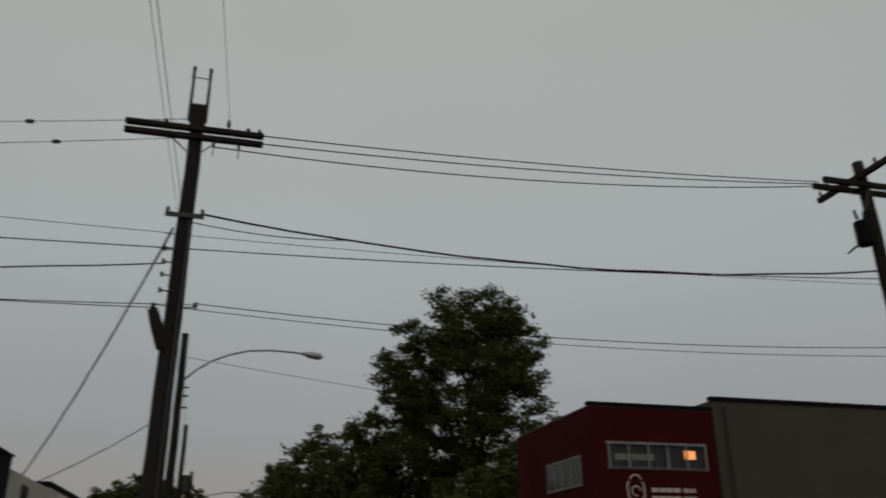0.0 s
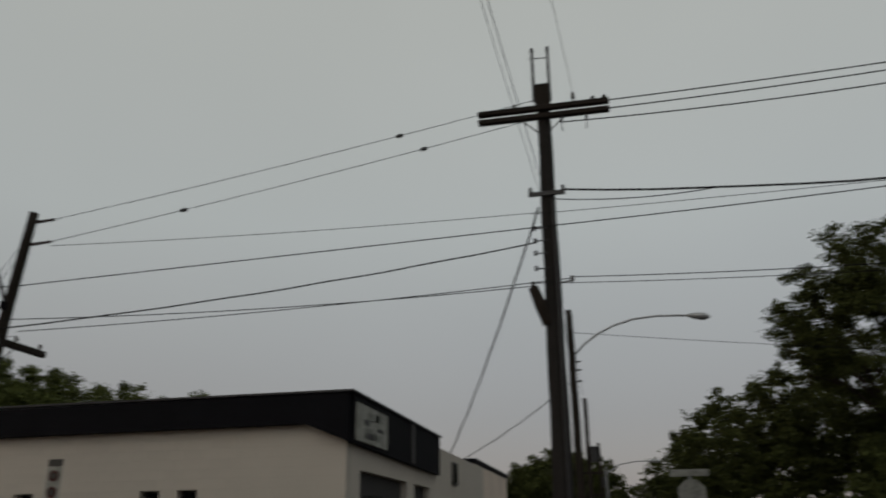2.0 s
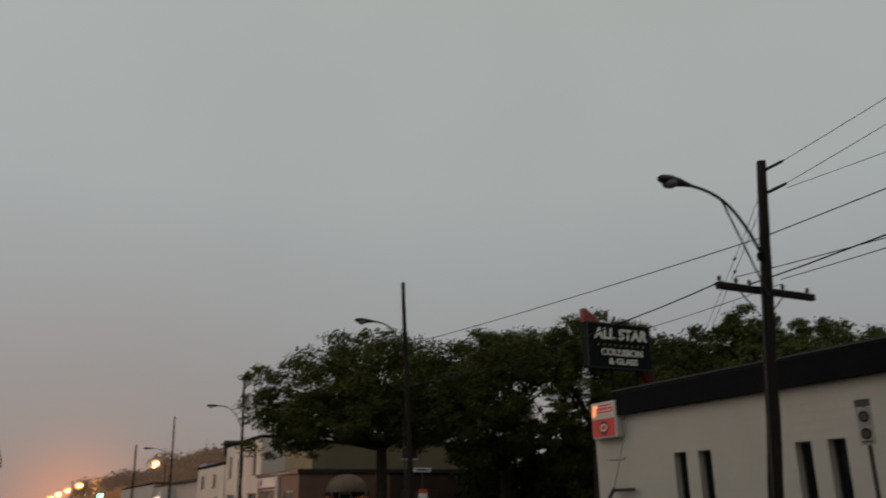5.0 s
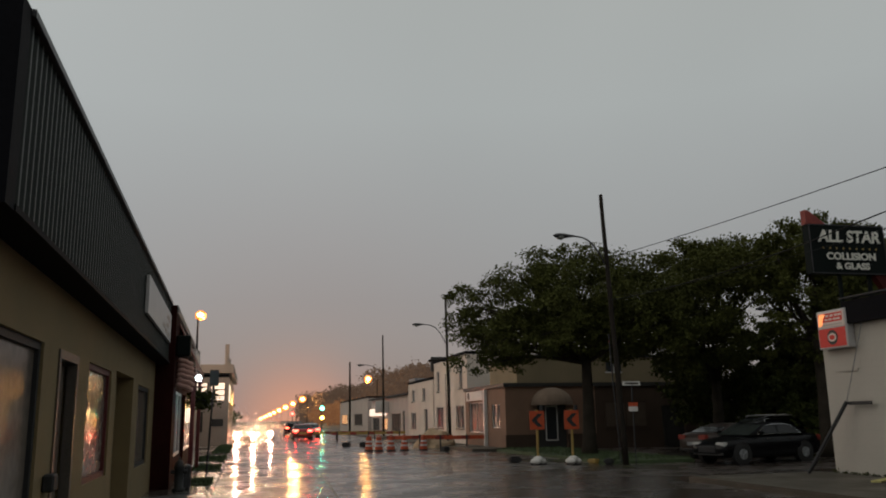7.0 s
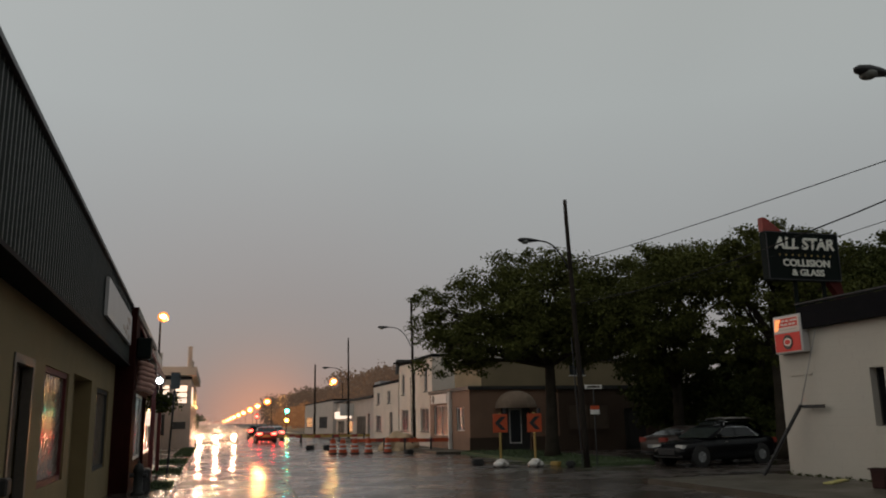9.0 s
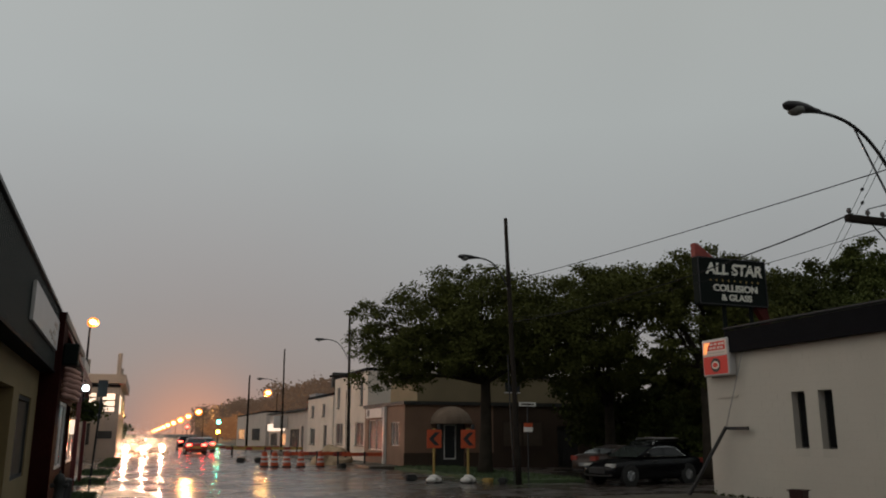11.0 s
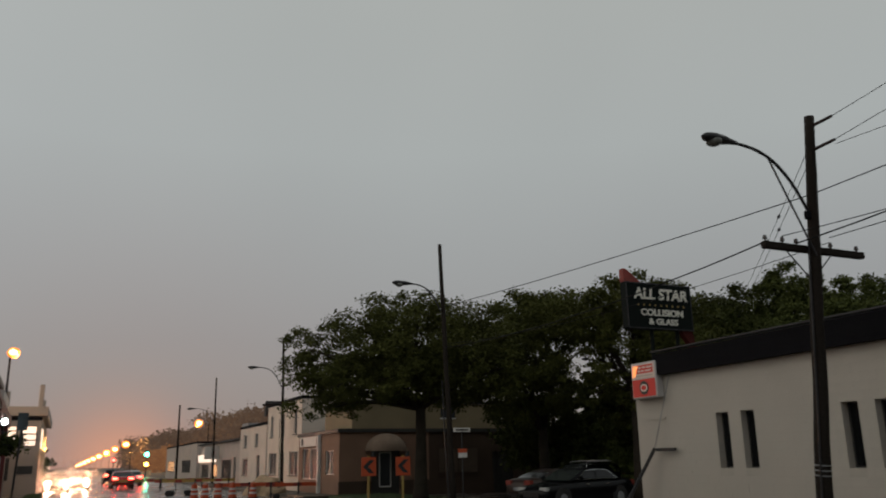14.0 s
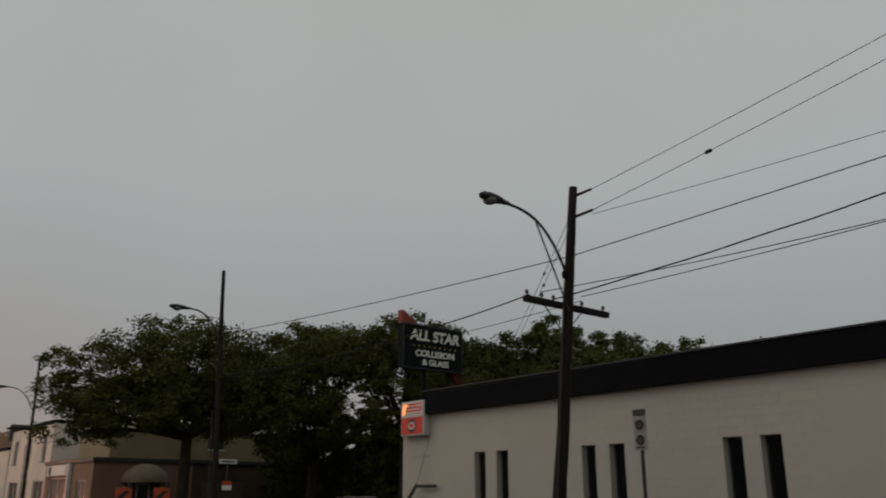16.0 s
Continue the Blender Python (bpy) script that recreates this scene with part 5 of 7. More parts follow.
# ---- red shop next door with awning, sign and hanging basket ----
rs = thing("red_front_shop", "narrow dark red shop front with awning and projecting sign", "building", (0, 0, 0), turn=T)
b = bmesh.new()
holed(b, -34, -22.32, 0, 4.5, -1.9, -1.45, [(-33.4, -28.7, 0.6, 2.35), (-28.4, -26.9, 0.13, 2.35), (-26.6, -23.6, 0.6, 2.35)])
part("street_wall", b, "red_front", rs)
b = bmesh.new()
box(b, -34, -22.32, -9, -1.9, 0, 4.45)
part("body_wall", b, "red_front", rs)
b = bmesh.new()
for x0, x1 in ((-33.4, -28.7), (-26.6, -23.6)):
    for q in ((x0, x1, 0.6, 0.68), (x0, x1, 2.27, 2.35), (x0, x0 + 0.08, 0.68, 2.27), (x1 - 0.08, x1, 0.68, 2.27), ((x0 + x1) / 2 - 0.04, (x0 + x1) / 2 + 0.04, 0.68, 2.27)):
        box(b, q[0] + 0.002, q[1] - 0.002, -1.56, -1.47, q[2], q[3])
w = part("window", b, "frame_white", rs, "pale framed shop windows")
for x0, x1 in ((-33.4, -28.7), (-26.6, -23.6)):
    b = bmesh.new()
    box(b, x0 + 0.08, x1 - 0.08, -1.53, -1.515, 0.68, 2.27)
    part("pane", b, "pale_pane", w)
# ruffled canvas closing the end of the canopy, in stacked rolls
for k in range(6):
    z1 = 3.16 - 0.135 * k
    out = 0.50 - 0.03 * abs(k - 3)
    b = bmesh.new()
    tube(b, [(-23.5 + 0.05 * k, -1.44 + out * i / 6, z1 - 0.13 * (i / 6) ** 1.5 + 0.012 * math.cos(i * 2.2 + k)) for i in range(7)], [0.045, 0.075, 0.07, 0.064, 0.07, 0.06, 0.04], 9)
    part("ruffle", b, "awning_pink", rs, "rolled pinkish canvas ruffle", True)
for x in (-25.4, -30.6):
    b = bmesh.new()
    box(b, x - 0.06, x + 0.06, -1.14, -1.02, -0.02, 3.12)
    bevel(b, 0.01)
    part("canopy_post", b, "red_wall", rs, "dark red canopy post")
b = bmesh.new()
box(b, -28.4, -26.9, -1.7, -1.67, 0.13, 2.3)
part("door", b, "frame_dark", rs)
b = bmesh.new()
box(b, -34.1, -22.33, -1.9, -1.42, 4.3, 4.5)
part("cornice", b, "frame_dark", rs)
b = bmesh.new()
prism(b, [(-1.45, 4.2), (-1.0, 3.2), (-1.0, 3.13), (-1.45, 4.13)], "x", -31.0, -23.8)
aw = part("awning", b, "awning_red", rs, "red and cream striped canvas awning with a scalloped edge")
for i in range(24):
    # stripes run down the slope and end in a hanging scallop
    x0 = -31.0 + i * 0.3
    m_ = "awning_pale" if i % 2 else "awning_red"
    if i % 2:
        b = bmesh.new()
        prism(b, [(-1.44, 4.206), (-0.994, 3.21), (-1.0, 3.202), (-1.45, 4.201)], "x", x0, x0 + 0.3)
        part("stripe", b, m_, aw)
    b = bmesh.new()
    pts = [(x0, 3.21), (x0 + 0.3, 3.21), (x0 + 0.3, 2.95), (x0 + 0.25, 2.85), (x0 + 0.15, 2.8), (x0 + 0.05, 2.85), (x0, 2.95)]
    prism(b, pts, "y", -0.99, -0.975)
    part("scallop", b, m_, aw)
b = bmesh.new()
box(b, -23.2, -22.5, -1.44, -1.08, 3.2, 3.74)
bevel(b, 0.03)
part("projecting_sign", b, "sign_black", rs, "dark projecting sign box")
b = bmesh.new()
box(b, -33.5, -29.2, -1.448, -1.2, 3.6, 3.95)
part("sign_board", b, "frame_white", rs, "pale slanted sign board")
b = bmesh.new()
rod(b, (-27.0, -1.44, 2.55), (-27.0, -0.85, 2.55), 0.015, 0.015, 6)
part("basket_bracket", b, "dark_metal", rs)
b = bmesh.new()
box(b, -29.2, -28.9, -1.44, -1.25, 1.5, 1.95)
part("lit_panel", b, "lit_sign", rs, "small lit panel by the door")


def leaf_part(name, lumps, size, seed, material, parent=None, label=""):
    """One mesh of loose four-sided leaf blades; lumps are (centre, radii, count, hollow share)."""
    rng = np.random.default_rng(seed)
    P = []
    for c, r, n, shell in lumps:
        d = rng.normal(size=(n, 3))
        d /= np.linalg.norm(d, axis=1, keepdims=True)
        rad = (shell + (1 - shell) * rng.random(n) ** 0.6) * (1 + 0.22 * rng.normal(size=n))
        P.append(np.array(c) + d * rad[:, None] * np.array(r))
    P = np.concatenate(P)
    n = len(P)
    a = rng.uniform(-1, 1, (n, 3)) * (1, 1, 0.8) - (0, 0, 0.2)
    a /= np.linalg.norm(a, axis=1, keepdims=True)
    s = np.cross(a, rng.normal(size=(n, 3)))
    s /= np.linalg.norm(s, axis=1, keepdims=True)
    L = size * rng.uniform(0.6, 1.35, (n, 1))
    V = np.stack([P, P + a * L * 0.5 + s * L * 0.34, P + a * L, P + a * L * 0.5 - s * L * 0.34], 1).reshape(-1, 3)
    me = bpy.data.meshes.new(name)
    me.vertices.add(4 * n)
    me.vertices.foreach_set("co", V.astype(np.float32).ravel())
    me.loops.add(4 * n)
    me.loops.foreach_set("vertex_index", np.arange(4 * n, dtype=np.int32))
    me.polygons.add(n)
    me.polygons.foreach_set("loop_start", np.arange(0, 4 * n, 4, dtype=np.int32))
    me.update(calc_edges=True)
    me.materials.append(M[material])
    ob = new(name, me)
    if parent:
        ob.parent = parent
    if label:
        tagged(ob, label)
    return ob


hb = thing("hanging_basket", "hanging flower basket with trailing dark leaves", "plant", (-27.0, -1.5, 0))
part("bowl", (lambda b: (rod(b, (0, 0, 2.05), (0, 0, 2.25), 0.12, 0.22, 12), rod(b, (0, 0, 2.25), (0, 0, 2.56), 0.01, 0.01, 5), b)[2])(bmesh.new()), "dark_metal", hb)
leaf_part("foliage", [((0, 0, 2.2), (0.5, 0.5, 0.32), 900, 0.2)], 0.11, 4, "leaf", hb)
wl = thing("wall_lantern", "bright cool white wall lantern on the shop", "lamp", (-24.27, -1.84, 0), turn=T)
part("bracket", (lambda b: (tube(b, [(0, -0.06, 2.95), (0, 0.2, 2.98), (0, 0.38, 2.9), (0, 0.38, 2.78)], 0.015, 6), b)[1])(bmesh.new()), "dark_metal", wl)
part("globe", (lambda b: (bmesh.ops.create_uvsphere(b, u_segments=12, v_segments=8, radius=0.085, matrix=Matrix.Translation((0, 0.38, 2.72))), b)[1])(bmesh.new()), "cool_lamp", wl, "glowing cool white globe")
st = thing("bus_stop_sign", "dark bus stop sign on a thin post", "sign", (-25.8, -1.22, 0.13))
part("post", (lambda b: (rod(b, (0, 0, 0), (0.1, 0.14, 2.9), 0.03, 0.03, 8), b)[1])(bmesh.new()), "dark_metal", st)
part("plate", (lambda b: (box(b, 0.10, 0.14, 0.0, 0.26, 2.42, 2.9), b)[1])(bmesh.new()), "dark_metal", st)
hy = thing("fire_hydrant", "black iron fire hydrant on the pavement", "hydrant", (-21.6, -1.66, 0.13))
part("barrel", (lambda b: (tube(b, [(0, 0, 0), (0, 0, 0.06), (0, 0, 0.08), (0, 0, 0.5), (0, 0, 0.55), (0, 0, 0.68), (0, 0, 0.74)], [0.16, 0.16, 0.11, 0.11, 0.14, 0.1, 0.02], 12), b)[1])(bmesh.new()), "black", hy, "", True)
part("nozzle", (lambda b: (rod(b, (0, -0.2, 0.45), (0, 0.2, 0.45), 0.055, 0.055, 10), b)[1])(bmesh.new()), "black", hy)
part("bonnet_nut", (lambda b: (rod(b, (0, 0, 0.73), (0, 0, 0.8), 0.025, 0.025, 5), b)[1])(bmesh.new()), "dark_metal", hy)
# ---- far buildings on the near side ----
fb = building("far_corner_building", "pale far building with lit windows and stepped top", -80, -61, -12, -1.5, 4.6, "grey_render")
for i in range(4):
    part("lit_window", (lambda b: (box(b, -78.5 + i * 4.6, -75.2 + i * 4.6, -1.5, -1.46, 2.9, 4.1), b)[1])(bmesh.new()), "lit_sign" if i == 3 else "window", fb)
for y0, y1, z0, z1 in ((-2.7, -1.8, 3.0, 4.2), (-4.0, -3.0, 3.0, 4.2), (-2.7, -1.8, 1.2, 1.7), (-4.2, -3.2, 0.8, 2.2)):
    part("end_window", (lambda b: (box(b, -60.996, -60.96, y0, y1, z0, z1), b)[1])(bmesh.new()), "lit_sign" if z0 > 2.5 else "window", fb)
for i in range(4):
    y0 = -4.05 + i * 0.3 + (0.5 if i > 1 else 0)
    part("window_bar", (lambda b: (box(b, -60.958, -60.94, y0, y0 + 0.07, 2.95, 4.25), b)[1])(bmesh.new()), "frame_dark", fb)
    y0 = -4.05 if i % 2 else -2.75
    part("window_rail", (lambda b: (box(b, -60.938, -60.92, y0, y0 + 1.05, 3.3 + 0.2 * i, 3.38 + 0.2 * i), b)[1])(bmesh.new()), "frame_dark", fb)
part("cornice", (lambda b: (box(b, -80.3, -60.7, -12.2, -1.2, 4.9, 5.5), b)[1])(bmesh.new()), "grey_render", fb)
for x, y, z in ((-61.5, -1.7, 7.0), (-66, -4.0, 6.9), (-76, -1.9, 7.0)):
    part("chimney", (lambda b: (box(b, x - 0.15, x + 0.15, y - 0.15, y + 0.15, 5.5, z), bevel(b, 0.03), b)[2])(bmesh.new()), "grey_render", fb)
building("far_shop", "far low building beside the street", -60.8, -36, -12, -3.4, 3.0, "grey_render")
building("far_shop", "far dark low building beside the street", -200, -81, -14, -5.0, 4.0, "brown_wall")
# ---------------- trees ----------------
def tree(at, trunk_h, crown, seed, leaf="leaf", n=9000, size=0.26, label="large dark green leafy street tree with a forked trunk"):
    """crown: lumps of (dx, dy, z, rx, ry, rz) round the trunk."""
    rnd = random.Random(seed)
    t = thing("tree", label, "tree", at, group="street trees")
    b = bmesh.new()
    tube(b, [(0, 0, -0.1), (0.03, 0, 0.4), (0.06, 0.03, trunk_h * 0.5), (0, 0.05, trunk_h)], [0.42, 0.30, 0.25, 0.21], 12)
    for dx, dy, z, rx, ry, rz in crown:
        tip = Vector((dx, dy, z))
        mid = Vector((dx * 0.45, dy * 0.45, trunk_h + (z - trunk_h) * 0.55))
        tube(b, [(0, 0.05, trunk_h - 0.2), mid, tip], [0.13, 0.07, 0.025], 7)
        for _ in range(4):
            q = tip + Vector((rnd.uniform(-rx, rx), rnd.uniform(-ry, ry), rnd.uniform(-rz, rz))) * 0.8
            tube(b, [mid, (mid + q) / 2 + Vector((0, 0, 0.2)), q], [0.06, 0.04, 0.012], 5)
    part("trunk", b, "bark", t, "dark forked trunk and limbs", True)
    vol = [rx * ry * rz for *_, rx, ry, rz in crown]
    lumps = []
    for (dx, dy, z, rx, ry, rz), v in zip(crown, vol):
        k = n * v / sum(vol)
        # each lump is made of many small clumps, leaving gaps of sky
        clumps = max(24, int(95 * (v / max(vol)) ** 0.6))
        for _ in range(clumps):
            while True:
                p = Vector((rnd.uniform(-1, 1), rnd.uniform(-1, 1), rnd.uniform(-1, 1)))
                if 0.3 < p.length < 1.06:
                    break
            r = rnd.uniform(0.08, 0.27) * (rx * ry * rz) ** (1 / 3)
            lumps.append(((dx + p.x * rx, dy + p.y * ry, z + p.z * rz), (r * 1.3, r * 1.3, r * 0.8), max(8, int(k / clumps * (r / 0.2) ** 2 / (rx * ry * rz) ** (2 / 3))), 0.15))
    leaf_part("crown", lumps, size, seed, leaf, t, "uneven crown of small leaves")
    return t


tree((-34.2, 14.4, 0), 4.0, [(0.3, -0.5, 6.6, 3.0, 2.8, 2.0), (-1.2, -3.0, 6.0, 2.4, 2.4, 2.0), (1.6, 1.8, 6.4, 2.6, 2.6, 2.0), (0.2, -0.6, 8.0, 2.2, 2.2, 1.1), (-1.8, -4.2, 5.0, 1.7, 1.7, 1.6), (-2.0, -4.6, 6.6, 1.3, 1.3, 1.0), (1.6, -2.4, 5.6, 1.8, 1.8, 1.5), (2.2, 2.8, 5.2, 2.0, 2.0, 1.2), (-0.6, -2.4, 4.9, 2.0, 2.0, 1.1), (-0.8, -3.4, 4.1, 1.1, 1.1, 0.8), (0.6, 0.4, 5.1, 2.4, 2.4, 1.1), (1.4, -1.6, 4.9, 1.6, 1.6, 0.9), (-2.0, 0.5, 5.6, 2.2, 2.2, 1.6)], 1, "leaf_warm", n=92000, size=0.125)
tree((-35.0, 21.2, 0), 3.0, [(-0.2, -0.4, 6.8, 2.5, 2.5, 2.4), (-1.6, -2.9, 6.0, 2.8, 2.6, 2.2), (1.0, 1.6, 8.0, 2.6, 2.6, 1.5), (0.3, 0, 8.6, 2.4, 2.4, 1.3), (2.2, -2.4, 5.0, 2.4, 2.2, 1.8), (0.2, -0.7, 4.6, 1.9, 1.9, 1.4)], 2, "leaf_warm", n=84000, size=0.13)
tree((-29.0, 22.3, 0), 4.6, [(0, 0, 7.2, 2.4, 2.4, 1.6), (-0.9, -1.7, 7.7, 2.2, 2.2, 1.2), (1.2, 1.8, 6.7, 2.3, 2.3, 2.0), (0, 0.4, 8.3, 2.2, 2.2, 1.1), (1.4, 2.2, 5.0, 1.8, 1.8, 1.4), (-0.5, -0.8, 5.5, 1.1, 1.1, 1.3), (-0.95, -1.3, 5.9, 1.0, 1.0, 1.1), (0.4, 0.2, 4.4, 1.2, 1.2, 1.2), (-1.6, -0.9, 4.3, 0.9, 1.0, 0.7), (-1.8, 0.3, 3.6, 1.0, 1.1, 0.7)], 3, "leaf_warm", n=70000, size=0.125)
for i, (x, y, s, lf) in enumerate(((-32.5, 30.5, 1.0, "leaf"), (-31.0, 34.0, 1.12, "leaf_light"), (-28.5, 36.5, 1.05, "leaf_light"), (-25.5, 38.5, 0.97, "leaf_light"), (-36.5, 32.0, 1.0, "leaf"), (-22.0, 40.0, 0.88, "leaf_light"))):
    tree((x, y, 0), 3.0, [(0, 0, 6.8 * s, 3.2, 3.2, 2.4), (-2.3, 1.0, 6.2 * s, 2.6, 2.6, 2.2), (2.3, -0.8, 6.3 * s, 2.6, 2.6, 2.2), (0.4, 0.3, 8.8 * s, 2.0, 2.0, 1.3)], 10 + i, lf, 62000, 0.16, "broad lighter green tree behind the low workshop" if lf == "leaf_light" else "broad dark green tree behind the parked cars")
for i, (x, y, s) in enumerate(((-38.6, 22.8, 0.9), (-32.8, 27.6, 1.0), (-41.5, 33.5, 0.9))):
    tree((x, y, 0), 0.8, [(0, 0, 2.6 * s, 1.7, 1.7, 1.9 * s), (-0.9, -0.5, 4.2 * s, 1.5, 1.5, 1.5 * s), (0.9, 0.5, 4.4 * s, 1.6, 1.6, 1.5 * s)], 60 + i, "leaf", 15000, 0.18, "low dark bushy tree behind the parked cars")
for i, (x, y, s) in enumerate(((-36.8, 25.6, 0.72), (-34.6, 26.4, 0.66), (-39.5, 29.0, 0.8), (-42.5, 30.5, 0.85), (-37.5, 28.8, 0.75))):
    tree((x, y, 0), 0.6, [(0, 0, 2.2 * s, 1.7, 1.7, 1.9 * s), (-0.9, -0.5, 3.8 * s, 1.3, 1.3, 1.3 * s), (0.9, 0.5, 4.0 * s, 1.3, 1.3, 1.3 * s), (0.6, -0.8, 1.2 * s, 1.5, 1.5, 1.0)], 80 + i, "leaf_light", 12000, 0.17, "low olive green shrub behind the parked cars")
tree((-38.4, 27.0, 0), 2.6, [(0, 0, 5.0, 1.7, 1.8, 1.3), (0.4, 1.2, 4.0, 1.6, 1.6, 1.1), (-0.4, -0.8, 3.9, 1.5, 1.5, 1.0)], 95, "leaf", 15000, 0.2, "slim dark tree behind the parked cars")
tree((-38.2, 24.5, 0), 0.7, [(0, 0, 1.7, 1.0, 1.2, 1.3), (0.1, 0.4, 2.8, 0.9, 1.0, 0.7)], 97, "leaf", 9000, 0.18, "low dark bush behind the parked cars")
# weeds along the foot of the white wall
weeds = leaf_part("wall_weeds", [((-19.9 + 0.37 * i, 15.40, 0.15), (0.16, 0.05, 0.04 + 0.05 * (i % 3 == 0)), 60, 0.1) for i in range(40)], 0.05, 12, "leaf")
tagged(weeds, "low weeds and moss along the foot of the wall", "weeds", kind="stuff")
# trees on the cross street
tree((15.4, 47, 0), 6.5, [(0, 0, 12.5, 3.6, 3.6, 3.8), (-3.2, 0, 12.6, 2.4, 2.4, 2.2), (2.8, 0, 11.4, 2.4, 2.4, 2.8), (-0.2, 0, 16.6, 2.8, 2.8, 1.9), (-2.2, 0, 9.6, 2.6, 2.6, 2.4), (2.9, 0, 15.2, 1.9, 1.9, 1.8), (1.6, 0, 8.4, 2.8, 2.8, 2.2), (-4.2, 0, 12.3, 2.3, 2.3, 2.0), (-4.6, 0, 10.6, 1.5, 1.5, 1.2), (2.4, 0, 16.6, 1.8, 1.8, 1.4), (0.6, 0, 14.6, 3.2, 3.2, 2.6), (0.4, 0, 6.2, 3.0, 3.0, 2.4), (-2.6, 0, 14.8, 2.2, 2.2, 1.8)], 31, n=105000, size=0.175, label="tall dense dark tree beside the cross street")
for i, (x, y, s) in enumerate(((10.6, 58, 1.3), (13.8, 54, 1.35), (7.9, 66, 1.25), (5.6, 74, 1.05), (-4.6, 72, 0.95), (-2.3, 78, 0.87), (-6.6, 66, 0.78), (-9.4, 68, 0.62), (16.5, 42, 0.8), (14.3, 40, 0.62))):
    tree((x, y, 0), 2.2, [(0, 0, 6.0 * s, 3.0, 3.0, 3.0 * s), (-2.0, 0, 4.6 * s, 2.4, 2.4, 2.4 * s), (2.0, 0, 5.0 * s, 2.4, 2.4, 2.4 * s), (0.2, 0, 8.6 * s, 1.7, 1.7, 1.5 * s)], 40 + i, "leaf", 18000, 0.28, "dark leafy tree farther down the cross street")


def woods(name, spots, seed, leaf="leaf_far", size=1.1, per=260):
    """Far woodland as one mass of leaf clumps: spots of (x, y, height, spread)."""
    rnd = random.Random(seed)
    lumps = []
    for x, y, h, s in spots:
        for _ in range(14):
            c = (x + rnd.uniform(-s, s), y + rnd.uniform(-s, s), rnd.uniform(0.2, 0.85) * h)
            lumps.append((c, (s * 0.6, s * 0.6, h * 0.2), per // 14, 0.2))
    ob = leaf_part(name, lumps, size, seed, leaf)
    return tagged(ob, "far wooded ridge with haze glow in its leaf colour" if name == "backdrop_woods" else "dark woodland behind the street's buildings", "trees", kind="stuff")


rnd = random.Random(77)
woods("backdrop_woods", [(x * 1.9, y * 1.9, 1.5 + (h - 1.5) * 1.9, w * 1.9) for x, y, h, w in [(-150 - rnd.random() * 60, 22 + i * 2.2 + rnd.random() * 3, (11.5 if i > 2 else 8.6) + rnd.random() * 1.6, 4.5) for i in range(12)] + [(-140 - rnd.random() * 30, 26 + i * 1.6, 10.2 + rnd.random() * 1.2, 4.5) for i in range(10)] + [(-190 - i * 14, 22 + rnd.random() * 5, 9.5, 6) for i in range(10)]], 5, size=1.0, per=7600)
woods("far_woods", [(-118 - i * 12, -8 - rnd.random() * 4, 5 + rnd.random() * 2, 4) for i in range(10)], 6, "leaf", size=0.8, per=1500)
# added row of low leaves that carry the orange lamp haze
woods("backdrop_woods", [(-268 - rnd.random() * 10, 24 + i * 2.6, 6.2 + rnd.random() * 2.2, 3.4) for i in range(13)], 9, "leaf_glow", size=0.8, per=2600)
woods("yard_bushes", [(-41 + i * 2.1, 29.6 + rnd.random() * 2, 3.4 + rnd.random() * 1.2, 1.7) for i in range(12)], 8, "leaf", 0.22, 2600)
woods("far_woods", [(-56 + i * 3.0, 44 + rnd.random() * 6, 6.5 + rnd.random() * 2, 3.2) for i in range(14)], 7, "leaf", size=0.45, per=2000)

# unlit lamp behind the parked cars
t = thing("street_lamp", "thin unlit street lamp behind the parked cars", "street lamp", (-38.0, 26.9, 0))
part("post", (lambda b: (rod(b, (0, 0, 0), (0, 0, 6.0), 0.08, 0.06, 8), b)[1])(bmesh.new()), "dark_metal", t)
part("lamp_arm", (lambda b: (tube(b, [(0, 0, 5.9), (0.1, -0.15, 6.4), (0.3, -0.6, 6.75), (0.5, -1.1, 6.8)], 0.04, 6), b)[1])(bmesh.new()), "dark_metal", t)
part("lamp_head", (lambda b: (tube(b, [(0.45, -1.0, 6.8), (0.52, -1.2, 6.8), (0.6, -1.5, 6.76)], [0.05, 0.11, 0.05], 8), b)[1])(bmesh.new()), "dark_metal", t)

# fence and shed under the trees
fn = thing("yard_fence", "dark wooden board fence under the trees", "fence", (-42, 28, 0))
for i in range(60):
    x = i * 0.42
    part("board", (lambda b: (box(b, x, x + 0.39, 0, 0.03, 0.05, 1.9 + 0.04 * math.sin(i * 2.3)), b)[1])(bmesh.new()), "bark", fn)
for z in (0.5, 1.5):
    part("rail", (lambda b: (box(b, 0, 25.2, 0.032, 0.09, z, z + 0.09), b)[1])(bmesh.new()), "bark", fn)
building("yard_house", "small dim house behind the trees", -41, -33, 33, 39, 3.6, "tan_wall", wins=[(-39, -37.6, 1.2, 2.4), (-36, -34.8, 1.2, 2.4)])

